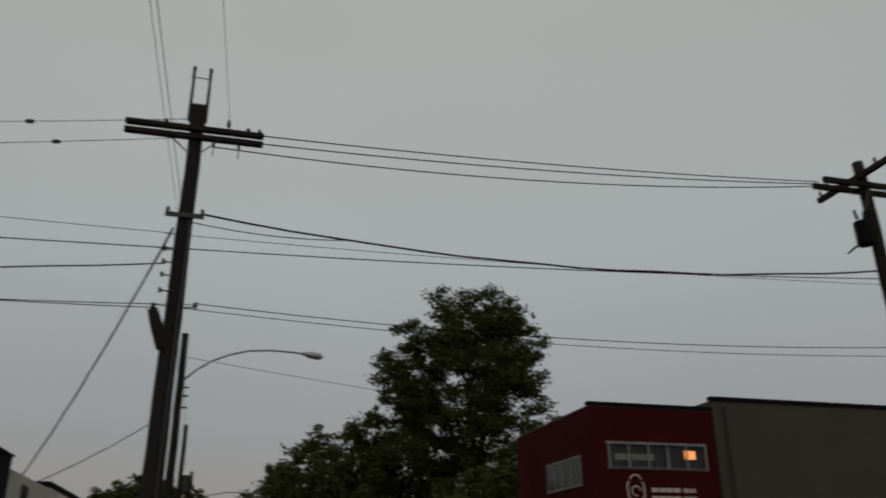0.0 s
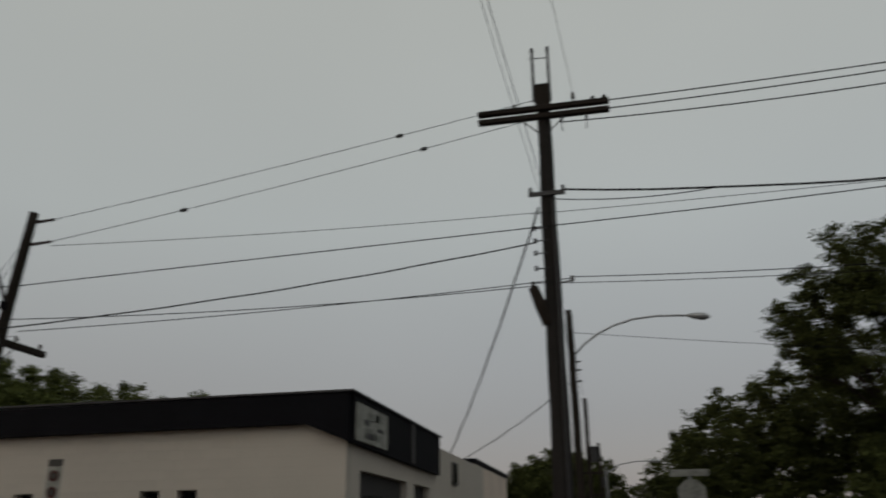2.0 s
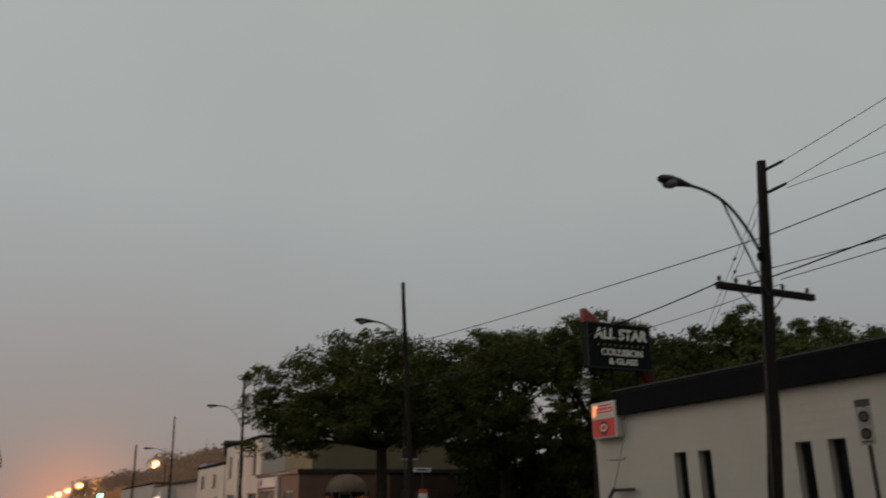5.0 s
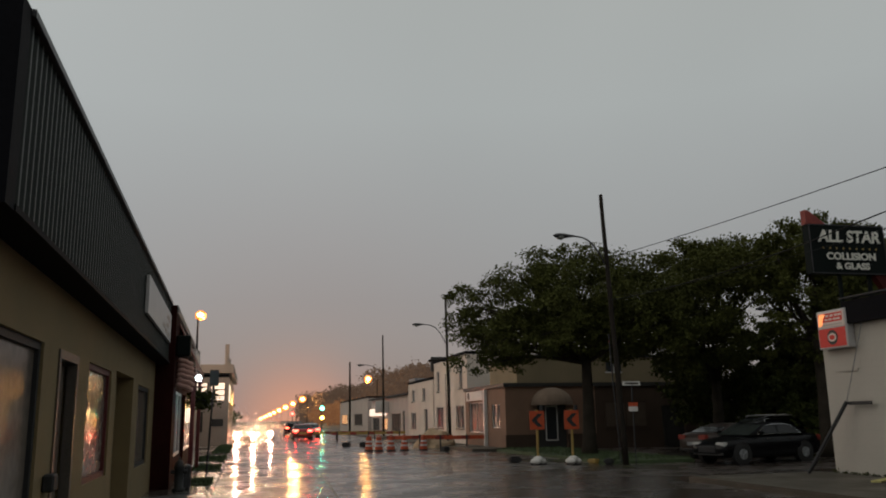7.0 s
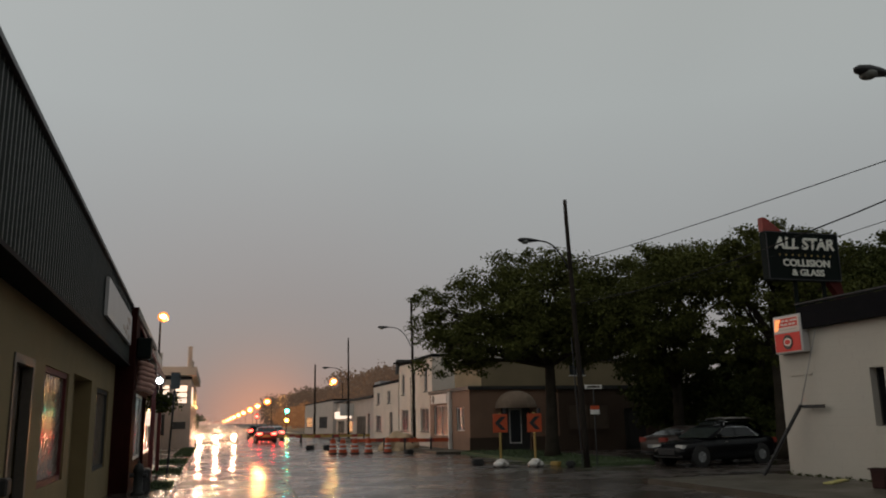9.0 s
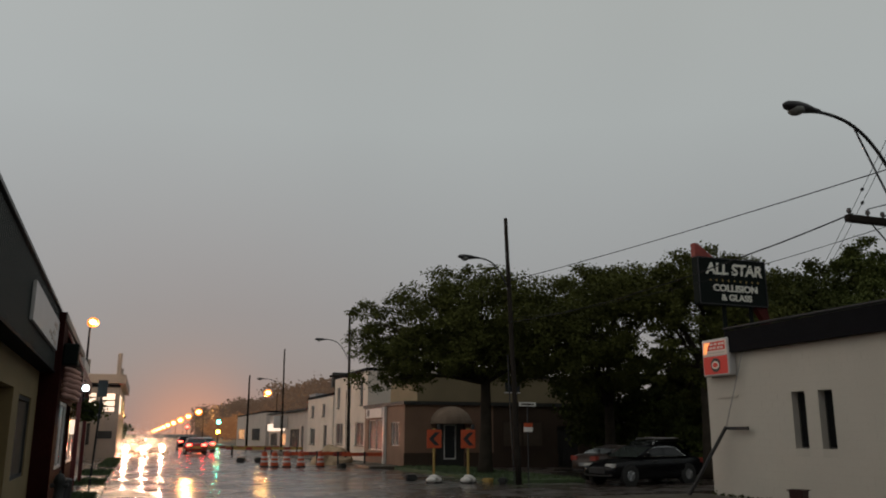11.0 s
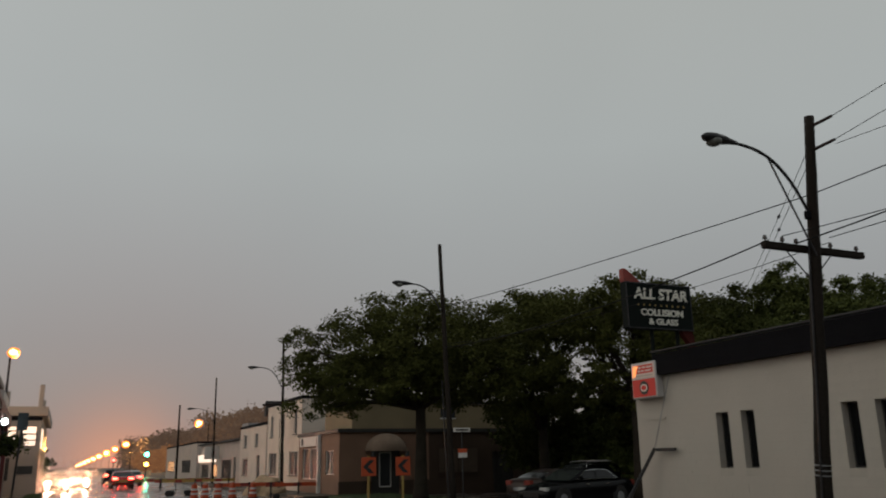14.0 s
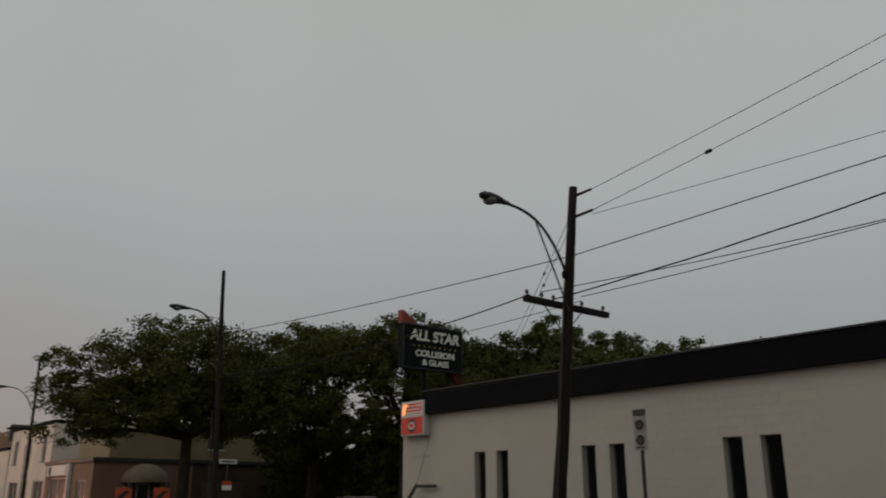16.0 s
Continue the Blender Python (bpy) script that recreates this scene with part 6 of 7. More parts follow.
# ---------------- cars ----------------
def wheel(t, x, y, r=0.33, w=0.22):
    b = bmesh.new()
    rod(b, (x, y - w / 2, r), (x, y + w / 2, r), r, r, 20)
    bevel(b, 0.03)
    wh = part("wheel", b, "black", t)
    b = bmesh.new()
    s = 1 if y > 0 else -1
    rod(b, (x, y + s * (w / 2 - 0.02), r), (x, y + s * (w / 2 + 0.012), r), r * 0.58, r * 0.52, 16)
    for k in range(5):
        a = k * 2 * math.pi / 5
        rod(b, (x, y + s * (w / 2 + 0.012), r), (x + 0.5 * r * math.cos(a), y + s * (w / 2 + 0.014), r + 0.5 * r * math.sin(a)), 0.026, 0.026, 5)
    part("rim", b, "grey_metal", wh)


def car(name, label, at, turn, paint, L=4.9, W=1.86, H=1.46, suv=False, head=None, tail=None, rack=False):
    """A car along its own x, nose at +x: a lofted lower body, a narrower cabin, glass and fittings."""
    t = thing(name, label, "car", at, group="cars in the street", turn=turn)
    h, w = L / 2, W / 2
    belt = 0.97 if not suv else 1.06
    deck = belt + (0.02 if suv else 0.03)
    b = bmesh.new()
    rings = []
    for x, k, lo, hi in ((-h, 0.74, 0.42, deck - 0.24), (-h + 0.06, 0.88, 0.30, deck - 0.08), (-h + 0.35, 0.95, 0.24, deck), (-h + 0.7, 0.98, 0.22, deck), (-h + 1.2, 1.0, 0.20, belt + 0.01), (0.0, 1.0, 0.19, belt), (h - 1.75, 1.0, 0.20, belt - 0.01), (h - 1.2, 0.99, 0.20, belt - 0.06), (h - 0.6, 0.96, 0.22, belt - 0.13), (h - 0.22, 0.91, 0.26, belt - 0.20), (h - 0.05, 0.82, 0.30, belt - 0.28), (h, 0.70, 0.38, belt - 0.40)):
        half = [(0.80, lo), (0.96, lo + 0.07), (1.0, lo + 0.45 * (hi - lo)), (0.985, hi - 0.10), (0.90, hi - 0.02), (0.45, hi + 0.012)]
        ring = [(-u, z) for u, z in half] + [(0.0, hi + 0.02)] + [(u, z) for u, z in reversed(half)]
        rings.append([b.verts.new((x, u * k * w, z)) for u, z in ring])
    for r0, r1 in zip(rings, rings[1:]):
        for q in range(len(r0)):
            b.faces.new((r0[q], r0[(q + 1) % len(r0)], r1[(q + 1) % len(r0)], r1[q]))
    b.faces.new(rings[0][::-1])
    b.faces.new(rings[-1])
    bmesh.ops.recalc_face_normals(b, faces=b.faces)
    part("body", b, paint, t, "", True)
    b = bmesh.new()
    if suv:
        cab = [(-h + 0.12, belt), (-h + 0.3, H - 0.06), (-h + 0.7, H), (0.3, H), (0.55, H - 0.05), (1.15, belt - 0.03)]
    else:
        cab = [(-h + 0.62, belt), (-h + 1.35, H - 0.09), (-h + 1.85, H), (0.0, H), (0.3, H - 0.05), (h - 1.25, belt - 0.04)]
    prism(b, cab, "y", -w + 0.08, w - 0.08)
    for v in b.verts:
        v.co.y *= 1 - 0.20 * max(0, (v.co.z - belt) / (H - belt))
    bevel(b, 0.05, 2)
    part("cabin", b, paint, t, "", True)
    # side glass with a bright surround, windscreen, rear glass
    for s in (-1, 1):
        yb, yt = s * (w - 0.082), s * (w - 0.08) * 0.835
        for u0, u1, v0, v1 in ((cab[1][0] + 0.14, -0.30, cab[0][0] + 0.5, -0.26), (-0.2, cab[4][0] - 0.12, -0.2, cab[5][0] - 0.38)):
            b = bmesh.new()
            vs = [b.verts.new(p) for p in ((v0, yb * 0.995, belt + 0.05), (v1, yb * 0.995, belt + 0.05), (u1, yt, H - 0.09), (u0, yt, H - 0.09))]
            b.faces.new(vs)
            r_ = bmesh.ops.extrude_face_region(b, geom=b.faces[:])
            for v in [g for g in r_["geom"] if isinstance(g, bmesh.types.BMVert)]:
                v.co.y += s * 0.012
            part("side_window", b, "car_glass", t)
        b = bmesh.new()
        yo, yi = yb + s * 0.012, yt + s * 0.012
        tube(b, [(cab[0][0] + 0.42, yo, belt + 0.03), (cab[1][0] + 0.05, yi, H - 0.11), (cab[1][0] + 0.35, yi, H - 0.075), (cab[4][0] - 0.3, yi, H - 0.075), (cab[4][0] - 0.05, yi, H - 0.12), (cab[5][0] - 0.3, yo, belt + 0.03)], 0.011, 5)
        tube(b, [(cab[0][0] + 0.42, yo, belt + 0.03), (cab[5][0] - 0.3, yo, belt + 0.03)], 0.011, 5)
        part("trim_strip", b, "chrome", t)
    for (x0, z0), (x1, z1) in ((cab[5], cab[4]), (cab[0], cab[1])):
        b = bmesh.new()
        dx = 0.02 if x0 > 0 else -0.02
        vs = [b.verts.new(p) for p in ((x0 + dx - (x0 - x1) * 0.06, -w + 0.16, z0 + 0.05), (x0 + dx - (x0 - x1) * 0.06, w - 0.16, z0 + 0.05), (x1 + dx, w * 0.74, z1 - 0.02), (x1 + dx, -w * 0.74, z1 - 0.02))]
        b.faces.new(vs)
        r_ = bmesh.ops.extrude_face_region(b, geom=b.faces[:])
        for v in [g for g in r_["geom"] if isinstance(g, bmesh.types.BMVert)]:
            v.co.x += dx * 0.6
        part("windscreen", b, "windscreen" if x0 > 0 else "car_glass", t)
    for x in (-h + 0.95, h - 0.80):
        for s in (-1, 1):
            b = bmesh.new()
            rod(b, (x, s * (w - 0.2), 0.35), (x, s * (w - 0.006), 0.35), 0.40, 0.40, 24)
            part("wheel_arch", b, "black", t, "dark wheel arch")
            wheel(t, x, s * (w - 0.10), 0.34, 0.22)
    for s in (-1, 1):
        b = bmesh.new()
        box(b, h - 0.30, h - 0.045, s * (w - 0.54), s * (w - 0.13), 0.60, 0.76)
        bevel(b, 0.035, 2)
        part("headlight", b, head or "lamp_clear", t, "clear headlight")
        b = bmesh.new()
        box(b, -h - 0.012, -h + 0.2, s * (w - 0.50), s * (w - 0.10), belt - 0.24, belt - 0.04)
        bevel(b, 0.025, 2)
        part("tail_light", b, tail or "sign_red_dark", t, "red tail light")
        b = bmesh.new()
        box(b, cab[5][0] - 0.45, cab[5][0] - 0.27, s * w, s * (w + 0.18), belt + 0.02, belt + 0.15)
        bevel(b, 0.035, 2)
        part("mirror", b, paint, t)
        for x in (-0.85, 0.25):
            b = bmesh.new()
            box(b, x, x + 0.18, s * (w - 0.03), s * (w + 0.008), belt - 0.15, belt - 0.115)
            part("door_handle", b, "chrome", t)
    b = bmesh.new()
    box(b, h - 0.06, h + 0.012, -0.42, 0.42, 0.40, 0.62)
    bevel(b, 0.02, 1)
    part("grille", b, "dark_metal", t)
    b = bmesh.new()
    box(b, -h - 0.02, -h + 0.01, -0.26, 0.26, 0.52, 0.66)
    part("number_plate", b, "grey_metal", t)
    for x in (-h + 0.02, h - 0.06):
        b = bmesh.new()
        box(b, x - 0.05, x + 0.05, -w * 0.8, w * 0.8, 0.30, 0.40)
        bevel(b, 0.03, 1)
        part("bumper", b, "dark_metal", t)
    if rack:
        for s in (-1, 1):
            b = bmesh.new()
            tube(b, [(-h + 0.6, s * w * 0.66, H), (-h + 0.7, s * w * 0.66, H + 0.07), (0.25, s * w * 0.66, H + 0.07), (0.35, s * w * 0.66, H)], 0.022, 6)
            part("roof_rail", b, "white_metal", t, "pale roof rail")
        for x in (-h + 1.1, -0.3):
            b = bmesh.new()
            box(b, x - 0.05, x + 0.05, -w * 0.72, w * 0.72, H + 0.075, H + 0.12)
            bevel(b, 0.015)
            part("roof_bar", b, "white_metal", t, "pale roof bar")
    return t


car("sedan", "black four-door sedan parked on the wet side street", (-27.4, 18.05, 0), 282, "car_black", 4.75, 1.84, 1.42)
car("hatchback", "bronze-grey car with red tail lights parked beside a sedan", (-30.9, 19.3, 0), 103, "car_silver", 4.4, 1.74, 1.36)
car("hatchback", "dark car with a pale roof rack parked behind the sedan", (-34.6, 23.2, 0), 283, "car_black", 4.3, 1.75, 1.55, True, rack=True)
car("sedan", "red car with glowing tail lights on the wet street", (-78, 4.7, 0), 180, "car_red", 4.7, 1.82, 1.46, False, None, "tail")
car("sedan", "pale car queueing in the wet street", (-88, 6.2, 0), 180, "car_white", 4.7, 1.82, 1.46, False, None, "tail")
car("sedan", "dark car queueing in the wet street", (-102, 5.0, 0), 180, "car_black", 4.7, 1.82, 1.5, True, None, "tail")
for x, y in ((-70, -0.3), (-76, 1.2), (-79, -0.2), (-84, 1.15), (-90, 0.2), (-97, 1.0), (-108, 0.0), (-118, 0.9), (-131, 0.3), (-150, 0.6), (-175, 0.5)):
    t = car("sedan", "oncoming pale car with bright headlights on wet asphalt", (x, y, 0), 0, "car_white", 4.7, 1.82, 1.46, False, "headlight", None)
    # extra glowing shapes added over the headlights to fill out their glare
    for s in (-1, 1):
        b = bmesh.new()
        rod(b, (2.2, s * 0.62, 0.42), (2.37, s * 0.62, 0.42), 0.14, 0.13, 12)
        part("fog_light", b, "headlight", t, "added glowing disc for headlight glare")
        b = bmesh.new()
        bmesh.ops.create_uvsphere(b, u_segments=14, v_segments=8, radius=0.21, matrix=Matrix.Translation((2.28, s * 0.6, 0.70)) @ Matrix.Diagonal((0.5, 1.1, 0.9, 1)))
        part("main_beam", b, "headlight", t, "oversized glowing lamp added for headlight glare", True)

# drops added before the queue to catch the beams and imitate headlight glare
rng = np.random.default_rng(17)
drops = []
for x, y in ((-67.2, 0.35), (-67.2, -0.95), (-73.2, 1.8), (-73.2, 0.6)):
    n = 7600
    drops.append(np.stack([x + np.abs(rng.normal(size=n)) * 1.6 + 0.05, y + rng.normal(size=n) * 0.55, 0.72 + rng.normal(size=n) * 0.58], 1))
P = np.concatenate(drops)
P = P[P[:, 2] > -0.2]
n = len(P)
side = rng.normal(size=(n, 3))
side /= np.linalg.norm(side, axis=1, keepdims=True)
up = np.cross(side, rng.normal(size=(n, 3)))
up /= np.linalg.norm(up, axis=1, keepdims=True)
r = rng.uniform(0.008, 0.024, (n, 1))
me = bpy.data.meshes.new("road_spray")
me.from_pydata(np.stack([P + side * r, P - side * r * 0.5 + up * r * 0.87, P - side * r * 0.5 - up * r * 0.87], 1).reshape(-1, 3).tolist(), [], np.arange(3 * n).reshape(-1, 3).tolist())
me.materials.append(M["spray"])
tagged(new("road_spray", me), "fine drops added for headlight glare before the queueing cars", "spray", kind="stuff")

# ---------------- road works ----------------
def barrel(x, y, turn):
    t = thing("traffic_barrel", "orange and white striped traffic barrel on a rubber base", "traffic barrel", (x, y, 0), group="traffic barrels by the road works", turn=turn)
    t.scale = (0.82, 0.82, 0.86)
    part("base", (lambda b: (rod(b, (0, 0, 0), (0, 0, 0.09), 0.33, 0.31, 16), b)[1])(bmesh.new()), "black", t)
    z = 0.09
    for i, (m, hh) in enumerate((("orange", 0.2), ("white_metal", 0.12), ("orange", 0.14), ("white_metal", 0.12), ("orange", 0.24))):
        r0 = 0.27 - 0.02 * i
        part("band", (lambda b: (rod(b, (0, 0, z), (0, 0, z + hh), r0, r0 - 0.015, 16), b)[1])(bmesh.new()), m, t)
        z += hh
    part("handle", (lambda b: (tube(b, [(-0.1, 0, z), (-0.09, 0, z + 0.07), (0.09, 0, z + 0.07), (0.1, 0, z)], 0.02, 6), b)[1])(bmesh.new()), "orange", t)


for x, y in ((-47.2, 6.6), (-46.8, 7.1), (-46.6, 7.75), (-46.2, 8.45), (-46.0, 9.5)):
    barrel(x, y, x * 37)


def chevron(x, y):
    t = thing("chevron_sign", "orange sign with a black chevron on a weighted stand", "road sign", (x, y, 0), group="chevron signs", turn=0)
    part("stake", (lambda b: (box(b, -0.02, 0.02, -0.04, 0.04, 0.05, 1.75), b)[1])(bmesh.new()), "sign_yellow", t)
    part("foot", (lambda b: (box(b, -0.3, 0.3, -0.05, 0.05, 0, 0.06), box(b, -0.05, 0.05, -0.3, 0.3, 0, 0.06), b)[2])(bmesh.new()), "dark_metal", t)
    part("panel", (lambda b: (box(b, 0.021, 0.04, -0.29, 0.29, 1.02, 1.7), bevel(b, 0.005), b)[2])(bmesh.new()), "orange", t)
    part("arrow", (lambda b: (prism(b, [(0.22, 1.6), (0.02, 1.6), (-0.22, 1.36), (0.02, 1.12), (0.22, 1.12), (-0.02, 1.36)], "x", 0.042, 0.048), b)[1])(bmesh.new()), "black", t)
    part("light", (lambda b: (rod(b, (0, 0.2, 1.72), (0, 0.2, 1.9), 0.07, 0.07, 10), b)[1])(bmesh.new()), "dark_metal", t)
    for i in range(3):
        part("sandbag", (lambda b: (bmesh.ops.create_uvsphere(b, u_segments=10, v_segments=7, radius=1, matrix=Matrix.Translation((0.12 - 0.1 * i, -0.15 + 0.15 * i, 0.12 + 0.08 * (i == 1))) @ Matrix.Diagonal((0.28, 0.18, 0.12, 1))), b)[1])(bmesh.new()), "sand", t, "", True)


chevron(-29.75, 10.45)
chevron(-29.3, 11.65)


def barricade(x, y, L, turn, m="orange"):
    t = thing("road_barricade", "long orange barricade board on low feet", "barricade", (x, y, 0), group="barricades", turn=turn)
    for i in range(int(L / 0.5)):
        part("stripe", (lambda b: (box(b, i * 0.5 - L / 2, i * 0.5 + 0.5 - L / 2, -0.03, 0.03, 0.55, 0.75), b)[1])(bmesh.new()), m if i % 3 else "sign_red_dark", t)
    for s in (-0.42, 0, 0.42):
        part("foot", (lambda b: (box(b, s * L - 0.05, s * L + 0.05, -0.06, -0.031, 0, 0.8), box(b, s * L - 0.05, s * L + 0.05, -0.35, 0.35, 0, 0.08), b)[2])(bmesh.new()), "dark_metal", t)


barricade(-49.5, 10.0, 4.0, 80)
barricade(-46.8, 12.2, 3.6, 80)
barricade(-74, 7.5, 8, 84, "sign_yellow")
barricade(-68, 9.5, 6, 84, "sign_yellow")
for x, y, s in ((-44.2, 10.3, 0.24), (-28.6, 12.75, 0.22), (-31.5, 10.1, 0.24), (-55, 6.2, 0.3), (-54.2, 7.2, 0.32)):
    t = thing("road_debris", "dark rubber sign base lying on wet asphalt", "sign base", (x, y, 0), turn=x * 20)
    part("block", (lambda b: (box(b, -s, s, -s * 0.8, s * 0.8, 0, s), bevel(b, 0.06, 2), b)[2])(bmesh.new()), "black", t)
t = thing("yellow_block", "small dull yellow plastic block on the wet kerb", "block", (-29.6, 12.6, 0), turn=15)
part("body", (lambda b: (box(b, -0.24, 0.24, -0.14, 0.14, 0, 0.16), bevel(b, 0.04, 2), b)[2])(bmesh.new()), "sign_yellow", t)
bm = bmesh.new()
bmesh.ops.create_icosphere(bm, subdivisions=4, radius=1)
for v in bm.verts:
    k = 1 + 0.25 * noise.noise(v.co * 2.3)
    v.co = Vector((v.co.x * 1.5 * k - 50.5, v.co.y * 1.2 * k + 11.2, max(-0.05, v.co.z * 1.05 * k)))
solid("gravel_heap", bm, "heap", "heap of tan gravel by the road works", "gravel", kind="stuff")
ss = thing("street_sign", "street name sign on a post by the kerb", "sign", (-26.6, 12.85, 0.0))
part("post", (lambda b: (rod(b, (0, 0, 0), (0, 0, 2.62), 0.025, 0.025, 8), b)[1])(bmesh.new()), "dark_metal", ss)
part("name_plate", (lambda b: (box(b, -0.02, 0.02, -0.32, 0.32, 2.5, 2.64), bevel(b, 0.004), b)[2])(bmesh.new()), "frame_white", ss)
part("name_bar", (lambda b: (box(b, 0.022, 0.026, -0.25, 0.25, 2.54, 2.6), b)[1])(bmesh.new()), "concrete", ss)
part("lower_plate", (lambda b: (box(b, 0.031, 0.045, -0.17, 0.17, 1.62, 1.78), b)[1])(bmesh.new()), "frame_white", ss)
part("upper_plate", (lambda b: (box(b, 0.031, 0.045, -0.17, 0.17, 1.785, 1.92), b)[1])(bmesh.new()), "orange", ss)

cs = thing("street_sign", "street name plate above the plain back of an octagonal sign", "sign", (2.48, 21.5, 0.0))
part("post", (lambda b: (rod(b, (0, 0, 0), (0, 0, 3.02), 0.03, 0.03, 8), b)[1])(bmesh.new()), "grey_metal", cs)
part("name_plate", (lambda b: (box(b, -0.47, 0.47, -0.05, -0.032, 3.03, 3.2), bevel(b, 0.004), b)[2])(bmesh.new()), "sign_grey", cs)
part("octagon_plate", (lambda b: (bmesh.ops.create_cone(b, cap_ends=True, segments=8, radius1=0.36, radius2=0.36, depth=0.012, matrix=Matrix.Translation((0.02, -0.04, 2.62)) @ Matrix.Rotation(math.pi / 2, 4, "X") @ Matrix.Rotation(math.pi / 8, 4, "Z")), b)[1])(bmesh.new()), "sign_grey", cs)

# ---------------- lit street lamps and signals far down the street ----------------
def sodium_lamp(x, y, z, side, r=0.32):
    t = thing("street_lamp", "lit orange sodium street lamp on a tall post", "street lamp", (x, y, 0), group="lit street lamps")
    part("post", (lambda b: (rod(b, (0, 0, 0), (0, 0, z - 0.3), 0.1, 0.06, 8), b)[1])(bmesh.new()), "fascia", t)
    part("lamp_arm", (lambda b: (tube(b, [(0, 0, z - 0.35), (0, side * 0.5, z + 0.05), (0, side * 1.5, z + 0.15)], 0.05, 6), b)[1])(bmesh.new()), "grey_metal", t)
    # enlarged globe that paints the orange halo round the lamp core
    part("bulb", (lambda b: (bmesh.ops.create_uvsphere(b, u_segments=12, v_segments=8, radius=r, matrix=Matrix.Translation((0, side * 1.5, z - r * 0.4)) @ Matrix.Diagonal((1, 1, 0.92, 1))), b)[1])(bmesh.new()), "sodium", t, "orange globe sized and coloured as the lamp's halo")
    part("lamp_core", (lambda b: (bmesh.ops.create_uvsphere(b, u_segments=12, v_segments=8, radius=r * 0.62, matrix=Matrix.Translation((r * 0.7, side * 1.5, z - r * 0.4)) @ Matrix.Diagonal((1, 1, 0.75, 1))), b)[1])(bmesh.new()), "sodium_core", t, "bright yellow lamp core")


def orange_light(x, y, z, watts, tone=(1.0, 0.48, 0.16)):
    """The light that a lit sodium lamp throws on the street."""
    ob = new("sodium_light", bpy.data.lights.new("sodium_light", "POINT"))
    ob.data.energy, ob.data.color, ob.data.shadow_soft_size = watts, tone, 0.4
    ob.location = (x, y, z)


def beam(x, y, watts):
    """Light thrown up the wet street by a pair of dipped headlights."""
    ob = new("headlight_beam", bpy.data.lights.new("headlight_beam", "SPOT"))
    ob.data.energy, ob.data.color, ob.data.shadow_soft_size = watts, (1.0, 0.46, 0.26), 0.12
    ob.data.spot_size, ob.data.spot_blend = radians(95), 0.8
    ob.matrix_world = look((x, y, 0.42), (x + 20, y, -0.25))


for x, y in ((-67.4, 0.35), (-67.4, -0.95), (-73.4, 1.8), (-73.4, 0.6)):
    beam(x, y, 1400)
orange_light(-56, -2.4, 7.7, 800, (1.0, 0.66, 0.42))
orange_light(-134, 18.4, 7.2, 900)
orange_light(-246, 13.0, 7.0, 26000)
orange_light(-400, 22.0, 8.0, 90000)
sodium_lamp(-56, -3.5, 8.55, 0.1, 0.36)
sodium_lamp(-134, 20.2, 8.2, -1, 0.66)
for i in range(10):
    d = 262 * 1.25 ** i
    sodium_lamp(-d, 17.6 + 0.006 * (d - 262), 8.4, -1, 0.0044 * d * 0.94 ** i)
for x, y, m, z in ((-150, 12.7, "signal_green", 3.55), (-150, 12.7, "signal_amber", 1.9), (-200, -5.5, "cool_lamp", 3.0), (-190, 9.5, "tail", 3.0)):
    t = thing("traffic_signal", "far traffic signal glowing over the wet street", "traffic signal", (x, y, 0), group="far signals")
    part("post", (lambda b: (rod(b, (-0.4, 0, 0), (-0.4, 0, z + 0.8), 0.08, 0.08, 8), b)[1])(bmesh.new()), "dark_metal", t)
    part("housing", (lambda b: (box(b, -0.3, 0.0, -0.35, 0.35, z - 0.5, z + 0.5), bevel(b, 0.05), b)[2])(bmesh.new()), "dark_metal", t)
    part("lens", (lambda b: (bmesh.ops.create_uvsphere(b, u_segments=12, v_segments=8, radius=0.33, matrix=Matrix.Translation((0.05, 0, z))), b)[1])(bmesh.new()), m, t)

# ---------------- painted blocks of the white wall ----------------
def block_mesh(name, w, h):
    b = bmesh.new()
    box(b, -w / 2, w / 2, -0.003, 0.0, -h / 2, h / 2)
    for v in b.verts:
        if v.co.y < -0.001:
            v.co.x *= 1 - 0.006 / w
            v.co.z *= 1 - 0.006 / h
    return mesh_of(name, b, "white_block")


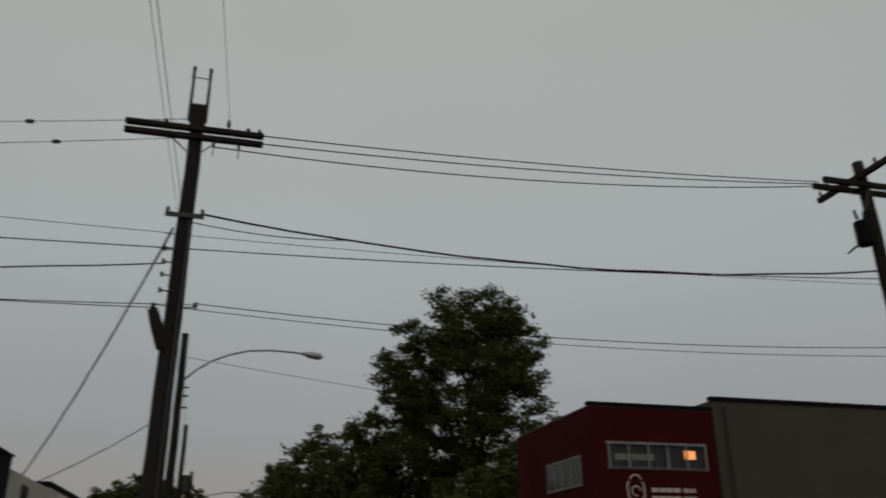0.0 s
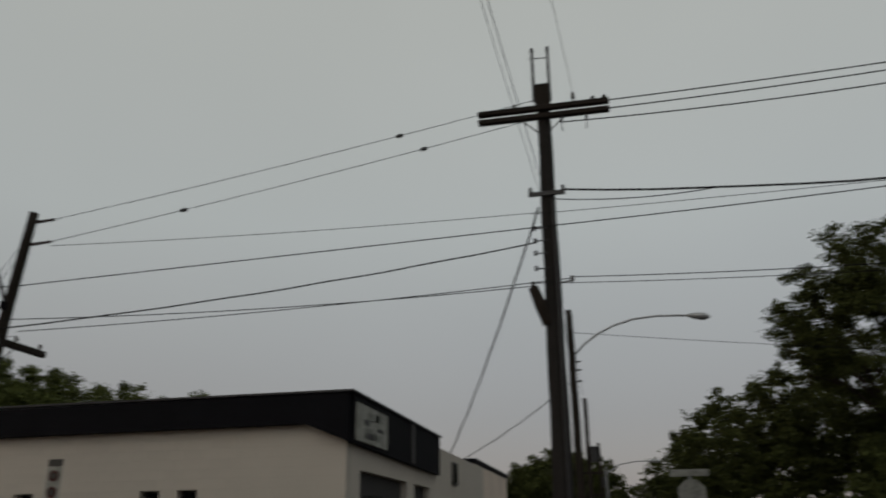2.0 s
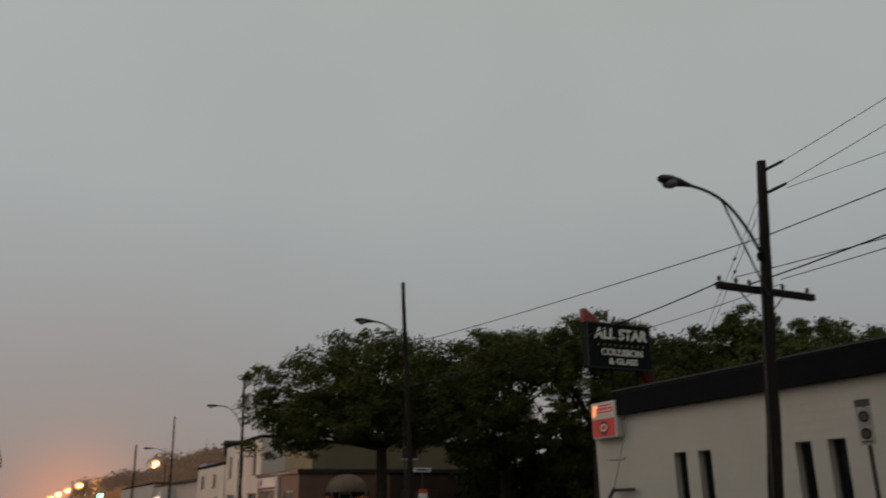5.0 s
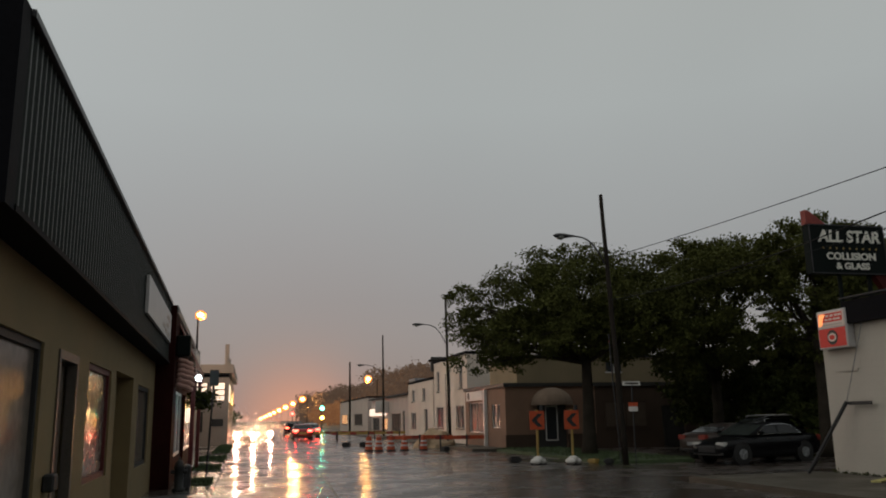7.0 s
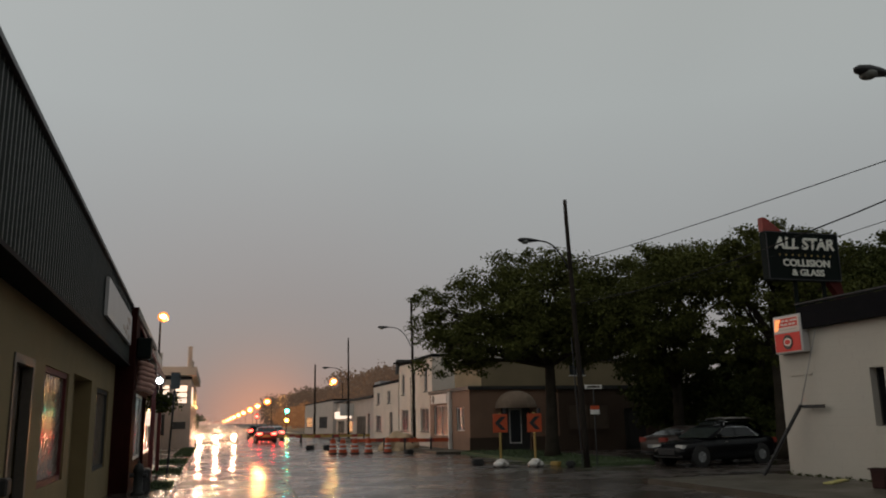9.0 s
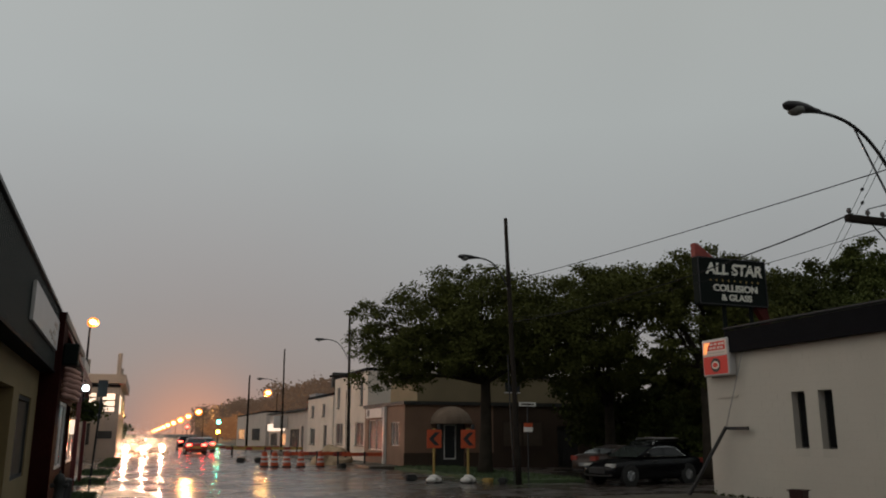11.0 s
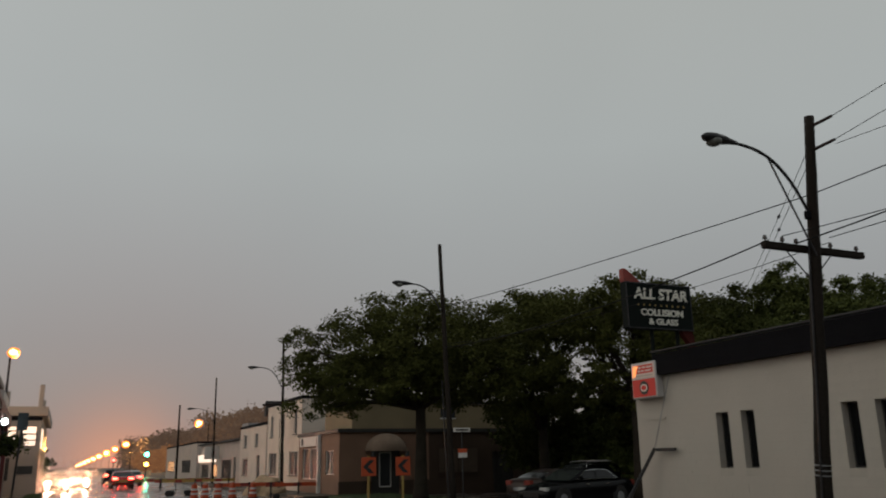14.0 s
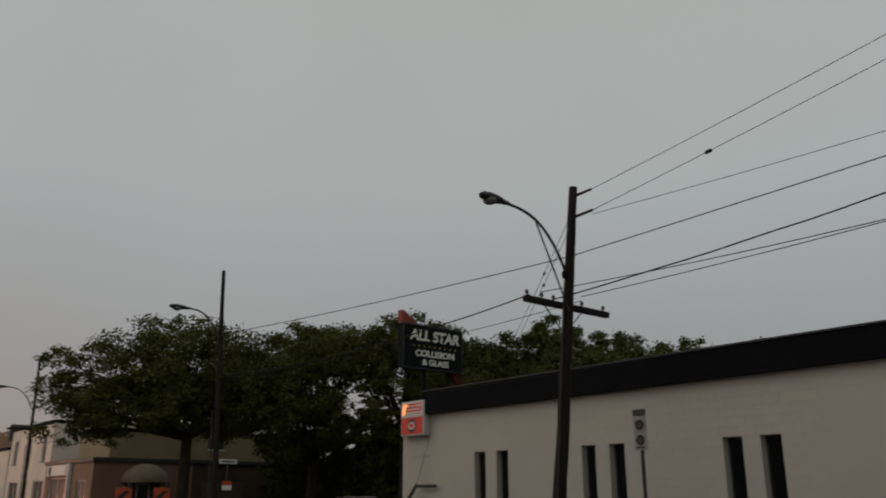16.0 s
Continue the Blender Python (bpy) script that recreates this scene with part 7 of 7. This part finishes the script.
street_wall = next(o for o in wb.children if o.name.startswith("street_wall"))
meshes = {}
spare = bmesh.new()
count = 0
for row in range(19):
    z0 = 0.01 + row * 0.2
    z1 = min(z0 + 0.2, 3.76)
    x = -20.0 - (0.2 if row % 2 else 0.0)
    while x < -4.46:
        spans = [(max(x, -20.0), min(x + 0.4, -4.45))]
        x += 0.4
        for a, c in WIN:
            out = []
            for s0, s1 in spans:
                if z1 <= 1.2 or z0 >= 2.6 or s1 <= a or s0 >= c:
                    out.append((s0, s1))
                else:
                    out += [q for q in ((s0, a), (c, s1)) if q[1] - q[0] > 0.03]
            spans = out
        for s0, s1 in spans:
            w, h = s1 - s0 - 0.006, z1 - z0 - 0.006
            if w < 0.03 or h < 0.03:
                continue
            cx, cz = (s0 + s1) / 2, (z0 + z1) / 2
            if -13.6 < cx < -7.0 and 0.9 < cz < 3.8 and count < 300:
                key = (round(w, 3), round(h, 3))
                if key not in meshes:
                    meshes[key] = block_mesh("block", *key)
                ob = new("block", meshes[key])
                ob.parent = street_wall
                ob.matrix_parent_inverse = Matrix.Identity(4)
                ob.matrix_basis = Matrix.Translation((cx, 15.4995, cz))
                count += 1
            else:
                box(spare, cx - w / 2, cx + w / 2, 15.4965, 15.4995, cz - h / 2, cz + h / 2)
rest = part("block_rest", spare, "white_block", street_wall)
tagged(rest, kind="stuff")

# ---------------- street level ----------------
# The carriageway lies a little below the buildings' floor level: ground and what is
# parked or laid on it sits at that level, and walls, posts and trunks reach down to it.
STREET = 0.25
LOOSE = ("sedan", "hatchback", "traffic_barrel", "road_barricade", "road_debris", "gravel_heap", "wooden_plank", "storage_crate", "wall_weeds", "yellow_block",
         "grass_strip", "grass_verge", "fire_hydrant", "mailbox")
bpy.context.view_layer.update()
reached = set()
for top in [o for o in scene.objects if o.parent is None and o.type in {"MESH", "EMPTY"}]:
    base = top.name.split(".")[0]
    if top.get("kind") == "structure" or base in LOOSE:
        top.location.z -= STREET
        continue
    for o in (top, *top.children_recursive):
        if o.type != "MESH" or o.data.name in reached or o.name.startswith(("block.", "crown", "sandbag", "foot")):
            continue
        reached.add(o.data.name)
        w = o.matrix_world.copy()
        down = w.to_3x3().inverted() @ Vector((0, 0, -STREET))
        for v in o.data.vertices:
            if (w @ v.co).z < 0.16:
                v.co += down
    if base == "chevron_sign":
        for o in top.children:
            if o.name.startswith(("sandbag", "foot")):
                o.location.z -= STREET
